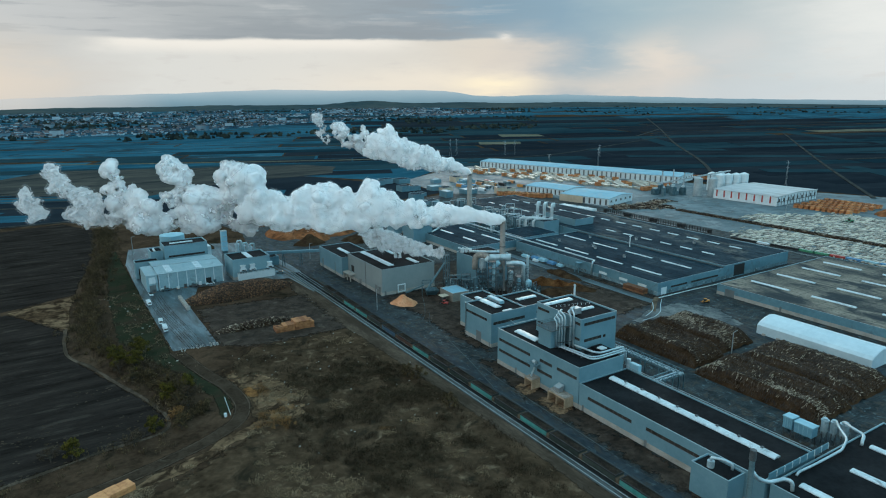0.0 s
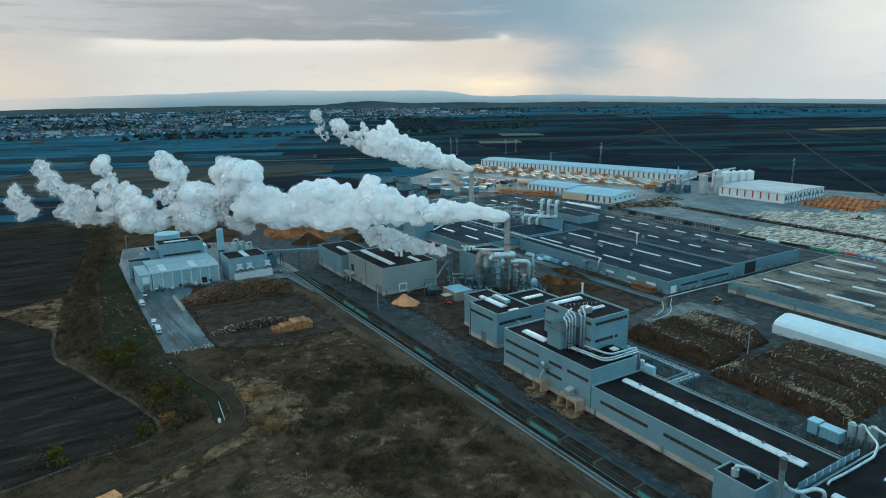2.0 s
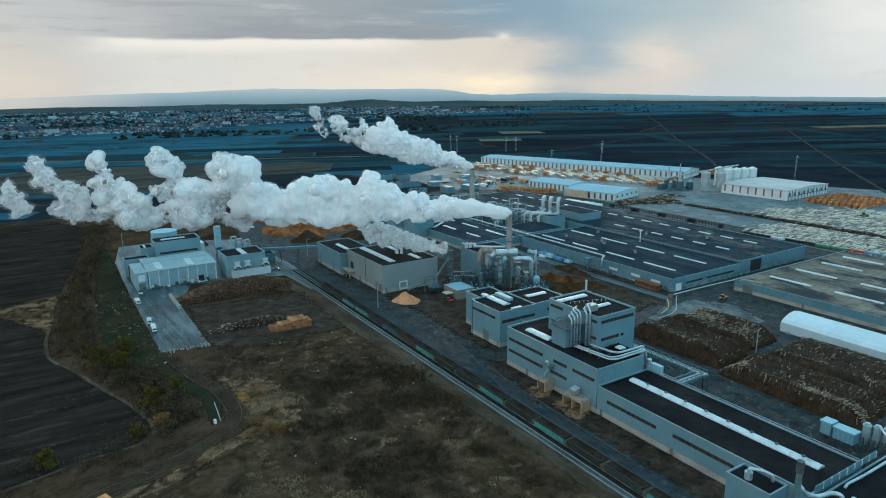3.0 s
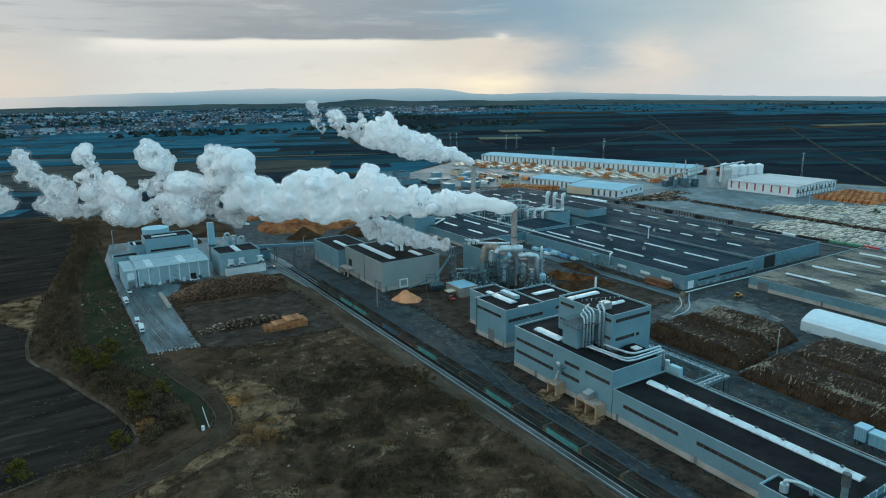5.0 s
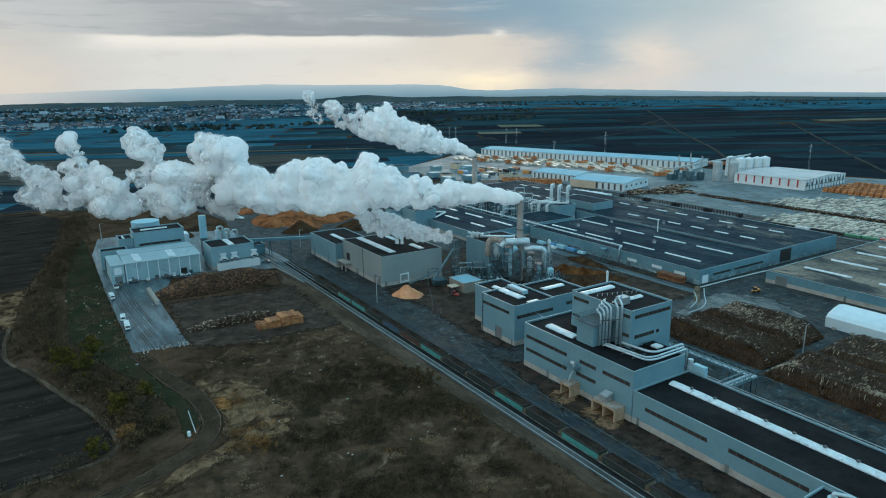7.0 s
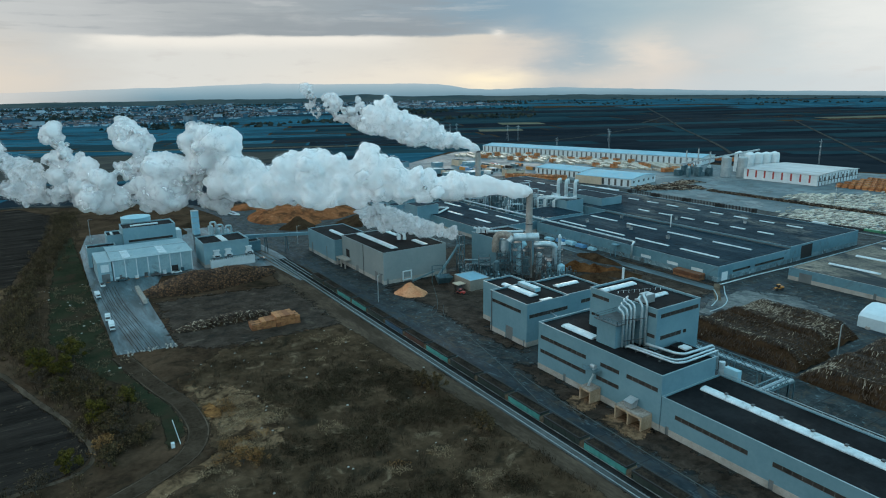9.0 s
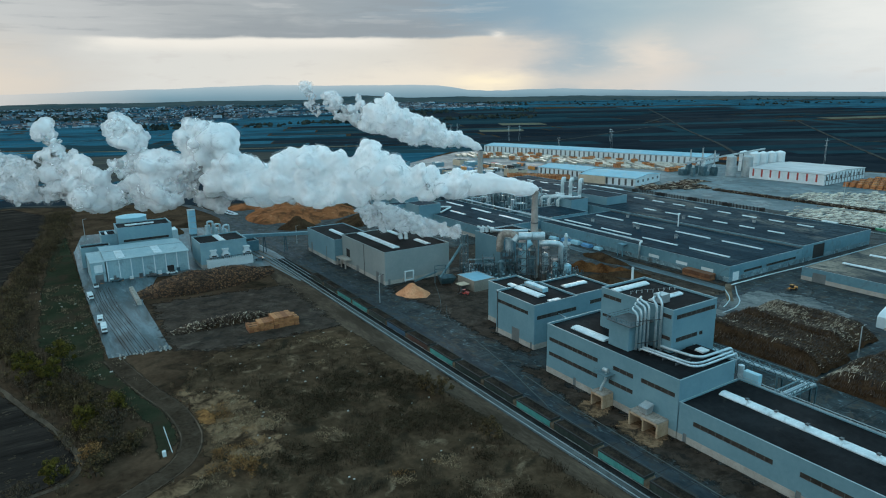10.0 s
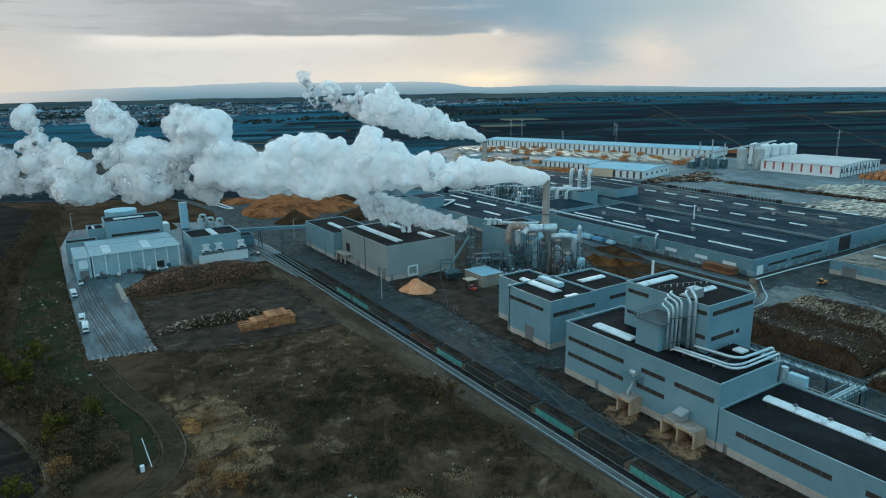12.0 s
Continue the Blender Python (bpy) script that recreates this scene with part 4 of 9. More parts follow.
patch("far_field", [(-320, 905), (-40, 905), (10, 965), (130, 915), (300, 850), (330, 800), (300, 740), (140, 712), (82, 668), (-32, 752), (-320, 800)], 0.32, M["dullfield"], "dull brown stubble behind the works", "field", 30, 4)
for pts, w in (([(-300, 850), (-32, 727), (81, 666)], 4.0), ([(-300, 820), (-32, 705), (60, 655)], 3.0), ([(-300, 780), (-31, 664), (40, 622)], 4.0)):
    strip("furrow_bank", pts, w, 0.36, M["dullfield"], "pale grassy bank between ploughed strips", "field margin", wobble=0.3)
for k in range(46):
    rr = random.Random(900 + k)
    cx, cy, ln_, wd = rr.uniform(680, 1560), 0.0, rr.uniform(90, 320), rr.uniform(8, 34)
    cy = rr.uniform(max(-120, 420 - cx * 0.42), 780)
    dx_, dy_ = (0.80, -0.60) if k % 4 else (0.58, 0.81)
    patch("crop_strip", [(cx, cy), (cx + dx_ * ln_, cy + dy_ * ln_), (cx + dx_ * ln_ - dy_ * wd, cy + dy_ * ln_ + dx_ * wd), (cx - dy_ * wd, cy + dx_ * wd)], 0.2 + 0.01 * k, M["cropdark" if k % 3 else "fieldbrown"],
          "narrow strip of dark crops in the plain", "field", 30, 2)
for pts in ([(886, 1190), (960, 1140), (930, 1080), (845, 1120)], [(206, 1905), (352, 1858), (372, 1885), (214, 1935)], [(1490, 800), (1900, 640), (1980, 690), (1520, 850)],
            [(1600, 560), (2100, 380), (2140, 420), (1630, 600)], [(690, 980), (760, 950), (790, 990), (720, 1030)]):
    patch("stubble_field", pts, 0.6, M["straw"], "pale stubble field among dark farmland", "field", 30, 4)
for pts, w in (([(600, 420), (760, 560), (1000, 800), (1326, 1105), (1800, 1560)], 6.5), ([(622, 279), (884, 469), (1400, 830)], 5.5), ([(10, 1053), (130, 990), (250, 929), (420, 850)], 8.2),
               ([(420, 850), (635, 754), (905, 838), (1150, 930)], 5.0), ([(10, 566), (49, 544), (90, 530)], 6.0), ([(-160, 570), (10, 566)], 3.0), ([(-200, 800), (12, 751), (90, 690)], 6.0),
               ([(930, 470), (1300, 330), (2000, 80)], 6.0), ([(1080, 960), (1326, 1105)], 8.0)):
    strip("farm_road", pts, w * 0.6, 0.9, M["straw" if w == 8.2 else "farmtrack"], "pale straight farm road across dark fields", "road", wobble=0.2)

# ---- railway ----
def railway(x, y0, y1, bed="ballast", half=1.2):
    base = Geo().prism([(x - half, y0), (x + half, y0), (x + half - 0.15, y1), (x - half + 0.15, y1)], -0.1, 0.2)
    track = single("railway_track", base, M[bed], "grey stone ballast of a railway siding", "railway track", kind="structure")
    for s in (-0.76, 0.76):
        part("rail", Geo().box(x + s - 0.06, y0, 0.24, x + s + 0.06, y1, 0.42), M["rail"], track, "worn steel rail")
    ties = Geo()
    k = y0
    while k < y1:
        ties.box(x - 1.3, k, 0.1, x + 1.3, k + 0.28, 0.24)
        k += 0.9
    tagged(part("sleepers", ties, M[bed], track), kind="stuff")


railway(108.25, 40, 332, "palebed")
railway(111.7, 40, 330, "darkbed", 2.1)
railway(374.5, 150, 370)
tagged(bpy.data.objects["railway_track"], "pale worn rails on grey ballast beside the train")


def gondola(paint, label):
    """A loaded goods wagon, 11.6 m over the body, with pale end plates, standing on two bogies."""
    w = thing("goods_wagon", (0, 0, 0), label, "railway wagon", "wagons of the goods train")
    near, far = -5.9, 5.7
    for s in (-1, 1):
        side = Geo().box(s * 1.42, near, 1.15, s * 1.36, far, 2.7)
        for k in range(9):
            y = near + 0.2 + k * 1.4
            side.box(s * 1.41, y - 0.08, 1.1, s * 1.52, y + 0.08, 2.7)
        part("side_wall", side, paint, w)
        part("top_rail", Geo().box(s * 1.25, near, 2.62, s * 1.55, far, 2.95), M["tyre"], w)
    for y, d in ((near, -1), (far, 1)):
        part("end_wall", Geo().box(-1.36, y, 1.25, 1.36, y - d * 0.08, 2.7), M["wagdark"], w)
        part("end_rim", Geo().box(-1.25, y - d * 0.2, 2.7, 1.25, y, 2.95), M["tyre"], w)
        part("end_plate", Geo().add([(-1.5, y + d * 0.02, 2.3), (1.5, y + d * 0.02, 2.3), (1.5, y + d * 0.75, 1.1), (-1.5, y + d * 0.75, 1.1), (-1.5, y + d * 0.02, 1.1), (1.5, y + d * 0.02, 1.1)],
                                    [(0, 1, 2, 3), (0, 3, 4), (1, 5, 2), (4, 3, 2, 5)]), M["dirtpale"], w, "pale weathered end plate")
    part("load", Geo().box(-1.33, near + 0.1, 1.2, 1.33, far - 0.1, 2.78).add([(-1.3, near + 0.2, 2.78), (1.3, near + 0.2, 2.78), (1.3, far - 0.2, 2.78), (-1.3, far - 0.2, 2.78), (0, near + 1.3, 3.2), (0, far - 1.3, 3.2)], [(0, 1, 4), (1, 2, 5, 4), (2, 3, 5), (3, 0, 4, 5)]), M["wagload"], w, "dark loose load")
    part("underframe", Geo().box(-1.2, -6.3, 0.95, 1.2, 6.3, 1.15).box(-0.3, -6.45, 0.85, 0.3, 6.45, 1.05), M["darksteel"], w)
    for e in (-4.2, 4.2):
        b = part("bogie", Geo().box(-1.05, e - 1.3, 0.65, -0.85, e + 1.3, 0.95).box(0.85, e - 1.3, 0.65, 1.05, e + 1.3, 0.95).box(-0.9, e - 0.2, 0.7, 0.9, e + 0.2, 1.0), M["darksteel"], w)
        for y in (e - 0.9, e + 0.9):
            part("wheelset", Geo().cyl((-0.82, y, 0.88), (-0.68, y, 0.88), 0.46, n=12).cyl((0.68, y, 0.88), (0.82, y, 0.88), 0.46, n=12).cyl((-0.7, y, 0.88), (0.7, y, 0.88), 0.09, n=6), M["rust"], b)
    return w


wag_dark = gondola(M["wagdark"], "dark green open goods wagon on the siding")
wag_teal = gondola(M["wagteal"], "bright teal open goods wagon on the siding")
wag_blue = gondola(M["wagblue"], "faded blue open goods wagon on the siding")
wag_brown = gondola(M["wagbrown"], "dull red-brown open goods wagon on the siding")
placed = []
for k in range(-8, 11):
    y = 155.5 + 12.9 * k
    kind = {0: wag_teal, -2: wag_teal, 3: wag_teal, 4: wag_brown, 5: wag_blue, 7: wag_teal, 8: wag_teal, -5: wag_teal}.get(k, wag_dark)
    if kind in placed:
        copy_thing(kind, pose(111.7, y, -0.12))
    else:
        kind.location = (111.7, y, -0.12)
        placed.append(kind)


# ---- buildings ----
def wall_cells(geo, side, x0, y0, x1, y1, z0, z1, holes, thick=0.3):
    """One wall of a box-shaped building, in one piece, with holes (a0, a1, b0, b1) cut right through it."""
    a_lo, a_hi = (y0, y1) if side in "WE" else (x0 + thick, x1 - thick)
    ca = sorted({a_lo, a_hi, *[min(max(h[k], a_lo), a_hi) for h in holes for k in (0, 1)]})
    cz = sorted({z0, z1, *[min(max(h[k], z0), z1) for h in holes for k in (2, 3)]})
    index = {}

    def corner(i, j, d):
        if (i, j, d) not in index:
            a, z = ca[i], cz[j]
            index[(i, j, d)] = len(geo.v)
            geo.v.append({"W": (x0 + d, a, z), "E": (x1 - d, a, z), "S": (a, y0 + d, z), "N": (a, y1 - d, z)}[side])
        return index[(i, j, d)]

    def solid(i, j):
        if not (0 <= i < len(ca) - 1 and 0 <= j < len(cz) - 1):
            return False
        a, z = (ca[i] + ca[i + 1]) / 2, (cz[j] + cz[j + 1]) / 2
        return not any(h[0] < a < h[1] and h[2] < z < h[3] for h in holes)

    faces = []
    for i in range(len(ca) - 1):
        for j in range(len(cz) - 1):
            if solid(i, j):
                for d in (0.0, thick):
                    faces.append((corner(i, j, d), corner(i + 1, j, d), corner(i + 1, j + 1, d), corner(i, j + 1, d)))
                for di, dj, p, q in ((-1, 0, (i, j), (i, j + 1)), (1, 0, (i + 1, j), (i + 1, j + 1)), (0, -1, (i, j), (i + 1, j)), (0, 1, (i, j + 1), (i + 1, j + 1))):
                    if not solid(i + di, j + dj):
                        faces.append((corner(*p, 0.0), corner(*q, 0.0), corner(*q, thick), corner(*p, thick)))
    geo.f += faces
    geo.m += [0] * len(faces)


def fill_hole(b, side, x0, y0, x1, y1, hole, kind, thick=0.3):
    a0, a1, z0, z1 = hole

    def slab(d0, d1, p0, p1, q0, q1, geo):
        if side == "W":
            return geo.box(x0 + d0, p0, q0, x0 + d1, p1, q1)
        if side == "E":
            return geo.box(x1 - d1, p0, q0, x1 - d0, p1, q1)
        if side == "S":
            return geo.box(p0, y0 + d0, q0, p1, y0 + d1, q1)
        return geo.box(p0, y1 - d1, q0, p1, y1 - d0, q1)

    if kind == "window":
        frame_geo = Geo()
        n = max(1, round((a1 - a0) / 1.8))
        for k in range(n + 1):
            p = a0 + (a1 - a0) * k / n
            slab(0.08, 0.2, max(a0, p - 0.04), min(a1, p + 0.04), z0, z1, frame_geo)
        slab(0.06, 0.22, a0, a1, z0, z0 + 0.07, frame_geo)
        slab(0.06, 0.22, a0, a1, z1 - 0.07, z1, frame_geo)
        w = part("window", frame_geo, M["frame"], b, "dark ribbon window")
        for k in range(n):
            pane = Geo()
            slab(0.13, 0.15, a0 + (a1 - a0) * k / n + 0.04, a0 + (a1 - a0) * (k + 1) / n - 0.04, z0 + 0.07, z1 - 0.07, pane)
            part("pane", pane, M["glass"], w)
    elif kind == "door":
        part("door", slab(0.1, 0.2, a0, a1, z0, z1, Geo()), M["door"], b, "grey steel door")
    elif kind == "dark":
        # a dark sheet in the hole paints the shade of the inside
        part("opening", slab(0.22, 0.28, a0, a1, z0, z1, Geo()), M["dark"], b, "gateway closed by a dark sheet for the shade inside")
    elif kind == "panel":
        part("panel", slab(0.06, 0.2, a0, a1, z0, z1, Geo()), M["white"], b, "white wall panel")
    elif kind == "redpanel":
        part("panel", slab(-0.05, 0.2, a0, a1, z0, z1, Geo()), M["red"], b, "red wall panel")


def building(name, x0, y0, x1, y1, h, label, wall="clad", roof="roof", holes=(), plinth=1.6, parapet=0.45, lights=(), light_h=0.3, category="factory building", z0=0.0, coping="coping", plinth_mat="concrete"):
    b = thing(name, ((x0 + x1) / 2, (y0 + y1) / 2, z0), label, category)
    for side in "WSEN":
        mine = [o for o in holes if o[0] == side]
        geo = Geo()
        wall_cells(geo, side, x0, y0, x1, y1, z0, h, [o[1:5] for o in mine])
        part("wall", geo, M[wall], b)
        for o in mine:
            fill_hole(b, side, x0, y0, x1, y1, o[1:5], o[5])
        if plinth:
            p = 0.06
            lo, hi = (y0, y1) if side in "WE" else (x0, x1)
            gaps = sorted([(o[1], o[2]) for o in mine if o[3] < z0 + plinth])
            at = lo
            for g0, g1 in gaps + [(hi, hi)]:
                if g0 > at + 0.05:
                    band = Geo()
                    if side == "W":
                        band.box(x0 - p, at, z0, x0 - 0.005, g0, z0 + plinth)
                    elif side == "E":
                        band.box(x1 + 0.005, at, z0, x1 + p, g0, z0 + plinth)
                    elif side == "S":
                        band.box(at, y0 - p, z0, g0, y0 - 0.005, z0 + plinth)
                    else:
                        band.box(at, y1 + 0.005, z0, g0, y1 + p, z0 + plinth)
                    part("plinth", band, M[plinth_mat], b, "stained pale plinth")
                at = max(at, g1)
    part("roof", Geo().box(x0 + 0.3, y0 + 0.3, h - parapet - 0.35, x1 - 0.3, y1 - 0.3, h - parapet), M[roof], b)
    cap = Geo()
    for a in ((x0 - 0.08, y0 - 0.08, x1 + 0.08, y0 + 0.1), (x0 - 0.08, y1 - 0.1, x1 + 0.08, y1 + 0.08)):
        cap.box(a[0], a[1], h, a[2], a[3], h + 0.06)
    for a in ((x0 - 0.08, x0 + 0.1), (x1 - 0.1, x1 + 0.08)):
        cap.box(a[0], y0 + 0.1, h, a[1], y1 - 0.1, h + 0.06)
    part("coping", cap, M[coping], b, "pale metal coping")
    for s in lights:
        part("rooflight", Geo().barrel(*s, h - parapet + 0.004, light_h), M["sky"], b, "white translucent rooflight")
    return b


def win(side, a0, a1, z0, z1):
    return (side, a0, a1, z0, z1, "window")


# long production building along the railway, its tower and the low hall beside it
building("production_building", 130.4, 132.5, 149.4, 173.7, 13.4, "long grey clad production building with ribbon windows",
         holes=[win("W", 155.7, 172.9, 8.9, 10.0), win("W", 155.6, 172.9, 4.9, 6.0), win("W", 144.8, 150.9, 8.9, 10.0), win("W", 144.7, 152.0, 5.1, 6.2), win("W", 133.5, 142.6, 9.0, 10.1),
                ("W", 162.6, 163.6, 0.0, 2.2, "door"), ("W", 135.6, 137.6, 0.0, 3.2, "dark"), ("W", 139.2, 141.2, 0.0, 3.2, "dark"), ("W", 151.0, 153.2, 0.0, 3.0, "dark")],
         lights=[(133.6, 157.2, 136.6, 168.4)])
building("tower_building", 141.2, 143.6, 157.2, 165.6, 23.4, "square grey tower block with dark window bands", plinth=0, roof="roof",
         holes=[win("W", 159.0, 165.0, 20.9, 21.9), win("W", 162.1, 165.0, 15.9, 16.7), win("W", 144.0, 146.4, 21.1, 22.1), win("W", 144.0, 146.4, 15.8, 16.8),
                win("S", 142.6, 156.7, 20.8, 21.9), win("S", 142.8, 150.6, 15.2, 16.3), win("S", 151.3, 152.6, 15.2, 16.2)],
         lights=[(142.0, 161.2, 154.0, 163.6), (143.4, 150.8, 154.0, 152.6)])
building("low_hall", 130.5, 72.2, 151.0, 132.3, 8.6, "low grey clad hall with a dark flat roof", parapet=0.25,
         holes=[win("W", 111.5, 128.7, 4.6, 5.7), win("W", 89.4, 106.5, 4.9, 6.0), ("W", 130.0, 130.9, 0.0, 2.1, "door"), ("W", 105.8, 106.8, 0.0, 2.1, "door"), ("W", 87.6, 88.6, 0.0, 2.1, "door")],
         lights=[(140.5, 76.2, 143.1, 130.0)], light_h=0.4)
vents = thing("roof_vents", (141.8, 103, 8.6), "row of small grey vents along the rooflight", "roof vents")
for k in range(8):
    part("vent", Geo().box(141.5, 80 + k * 6.3, 9.2, 142.2, 80.6 + k * 6.3, 9.5), M["darksteel"], vents)
walkrail = thing("roof_railing", (150.4, 100, 8.7), "thin pale railing along the roof edge", "railing")
part("rail", Geo().beam((150.3, 72.5, 9.6), (150.3, 132, 9.6), 0.12).beam((150.3, 72.5, 9.15), (150.3, 132, 9.15), 0.08), M["coping"], walkrail)
for k in range(21):
    part("post", Geo().beam((150.3, 72.6 + 2.96 * k, 8.7), (150.3, 72.6 + 2.96 * k, 9.62), 0.08), M["coping"], walkrail)
screen = thing("roof_screen", (143, 72, 8.6), "grey panel screen with pale strips on the roof", "screen")
for k in range(8):
    part("panel", Geo().box(131.0 + k * 3.1, 71.75, 8.7, 133.9 + k * 3.1, 71.95, 10.3), M["cladlow"], screen)
    part("strip", Geo().box(133.92 + k * 3.1, 71.65, 8.7, 134.08 + k * 3.1, 71.97, 10.3), M["white"], screen)
building("south_hall", 131.0, 20.0, 182.0, 71.2, 8.2, "wide hall with a black roof and white rooflights", parapet=0.2,
         lights=[(135.2, 40, 137.4, 67.2), (151.0, 36, 153.0, 64.2), (165.6, 40, 167.6, 67.0)])
building("annex", 124.0, 77.0, 130.3, 87.0, 8.0, "square grey annex with a dark roof", plinth=0, parapet=0.3)
neck = thing("roof_vent", (127, 82, 7.7), "goose-neck ventilation pipe on the annex roof", "vent pipe")
part("housing", Geo().cyl((126.0, 83.2, 7.72), (126.0, 83.2, 9.4), 0.85, n=14), M["duct"], neck, smooth=False)
part("pipe", Geo().tube([(126.0, 83.2, 9.3), (126.0, 83.2, 10.2), (127.4, 81.2, 10.2), (128.8, 79.4, 9.4), (128.8, 79.4, 8.0)], 0.36, 10), M["duct"], neck, smooth=True)
stack = thing("steel_chimney", (121.6, 70.6, 0), "banded steel chimney with a bent exhaust pipe", "chimney")
part("shaft", Geo().cyl((121.6, 70.6, 0), (121.6, 70.6, 19.0), 0.68, 0.55, n=16), M["bluesteel"], stack)
part("collar", Geo().cyl((121.6, 70.6, 17.6), (121.6, 70.6, 20.0), 0.72, n=16), M["darksteel"], stack, "rusty collar")
part("pipe", Geo().tube([(122.2, 70.6, 14.5), (124.0, 70.2, 12.2), (127.5, 69.6, 10.6), (131.5, 68.6, 10.6), (132.3, 67.2, 10.4), (132.3, 67.0, 8.2)], 0.45, 12), M["duct"], stack, smooth=True)

# shaft, platform and bundle of ducts on the production roof
shaft = thing("duct_shaft", (136.5, 152.5, 12.95), "grey clad shaft with a railed steel platform", "shaft")
part("body", Geo().box(134.0, 149.8, 12.95, 139.5, 155.9, 19.2), M["clad"], shaft)
part("platform", Geo().box(133.2, 148.6, 19.2, 140.9, 156.2, 19.35), M["darksteel"], shaft)
rails = Geo()
for z in (19.9, 20.45):
    rails.beam((133.3, 148.7, z), (133.3, 156.1, z), 0.09).beam((133.3, 148.7, z), (140.8, 148.7, z), 0.09).beam((133.3, 156.1, z), (140.8, 156.1, z), 0.09)
for k in range(6):
    rails.beam((133.3, 148.7 + k * 1.48, 19.3), (133.3, 148.7 + k * 1.48, 20.5), 0.09).beam((133.3 + k * 1.5, 148.7, 19.3), (133.3 + k * 1.5, 148.7, 20.5), 0.09)
part("railing", rails, M["bluesteel"], shaft)
bundle = thing("exhaust_ducts", (139, 149, 13), "bundle of pale upright exhaust ducts and elbows", "ducts")
for k, (x, y, top, inner) in enumerate(((135.7, 149.0, 22.0, 3.0), (136.6, 148.7, 22.8, 3.4), (137.5, 148.4, 23.5, 3.8), (138.4, 148.1, 23.9, 4.0))):
    pts = [(x, y, 13.3), (x, y, top), (x + 1.2, y + inner, top + 0.4), (141.4, y + inner + 1.0, top + 0.2)]
    part("duct", Geo().tube(pts, 0.25, 10, 1.2), M["duct"], bundle, smooth=True)
for x, y, top in ((140.0, 147.2, 23.8), (140.7, 146.4, 24.7)):
    part("duct", Geo().tube([(x, y, 13.3), (x, y, top), (x + 0.6, y + 2.0, top + 1.1), (143.5, y + 3.0, top + 1.0)], 0.29, 10, 1.2), M["duct"], bundle, smooth=True)
part("bracket", Geo().beam((135.2, 148.2, 15.2), (141.0, 146.6, 15.2), 0.15), M["darksteel"], bundle)
part("bracket", Geo().beam((135.2, 148.2, 20.6), (141.0, 146.2, 20.6), 0.15), M["darksteel"], bundle)
part("fan_box", Geo().box(142.6, 148.2, 23.4, 145.6, 150.6, 25.4), M["steel"], bundle)
runs = thing("roof_pipes", (143, 140, 13), "three pale insulated pipes turning along the roof edge", "pipes")
for off, z in ((0.0, 13.75), (0.9, 13.9)):
    part("pipe", Geo().tube([(136.4 + off, 148.6, 13.2), (136.4 + off, 147.9, z), (137.6 + off, 135.0 + off * 1.1, z), (140.0 + off, 134.0 + off * 1.1, z), (150.6, 134.0 + off * 1.1, z), (152.2, 134.2 + off, z), (152.4, 134.2 + off, 8.8)], 0.27, 10, 1.4), M["duct"], runs, smooth=True)
part("pipe", Geo().tube([(141.0, 147.0, 13.2), (141.0, 146.3, 13.9), (141.9, 138.2, 14.0), (143.2, 136.6, 14.0), (150.8, 136.2, 14.1), (153.4, 136.2, 14.1), (153.6, 136.2, 8.8)], 0.34, 10, 1.4), M["duct"], runs, smooth=True)
supports = Geo()
for y in (145.5, 142, 138.5):
    supports.box(136.6, y, 12.95, 141.9, y + 0.2, 13.45)
part("supports", supports, M["darksteel"], runs)
hatch = thing("roof_hatch", (148, 139, 13), "raised roof hatch with a pale blue lid", "roof hatch")
part("kerb", Geo().box(145.0, 136.9, 12.95, 149.0, 142.4, 13.9), M["roof"], hatch)
part("lid", Geo().box(145.3, 138.0, 13.9, 147.6, 140.2, 14.3), M["white"], hatch)

stair = thing("fire_stair", (158.2, 160.5, 8.6), "dark steel fire stair on the tower wall", "stair")
for k in range(5):
    z = 9.0 + k * 2.8
    part("landing", Geo().box(157.22, 156.4 if k % 2 else 162.6, z, 158.9, 158.2 if k % 2 else 164.4, z + 0.12), M["darksteel"], stair)
    part("landing_rail", Geo().beam((158.85, 156.5 if k % 2 else 162.7, z + 1.1), (158.85, 158.1 if k % 2 else 164.3, z + 1.1), 0.08).beam((158.85, 156.5 if k % 2 else 162.7, z), (158.85, 156.5 if k % 2 else 162.7, z + 1.1), 0.08), M["bluesteel"], stair)
    if k < 4:
        a, b = (158.2, 162.6) if k % 2 else (162.6, 158.2)
        part("flight", Geo().beam((158.1, a, z + 0.06), (158.1, b, z + 2.86), 0.9, 0.16), M["darksteel"], stair)
        part("handrail", Geo().beam((158.6, a, z + 1.1), (158.6, b, z + 3.9), 0.07), M["bluesteel"], stair)
for y in (156.6, 164.2):
    part("post", Geo().beam((158.8, y, 0), (158.8, y, 20.4), 0.16), M["darksteel"], stair)
for x, y, h in ((136.62, 203.4, 12.9), (131.05, 285.0, 12.6), (157.35, 144.4, 22.8)):
    dp = thing("downpipe", (x, y, 0), "dark rainwater downpipe on the clad wall", "downpipe", "downpipes of the buildings")
    part("pipe", Geo().cyl((x, y, 0), (x, y, h), 0.13, n=8), M["darksteel"], dp)
    part("hopper_head", Geo().box(x - 0.2, y - 0.25, h, x + 0.12, y + 0.25, h + 0.4), M["darksteel"], dp)

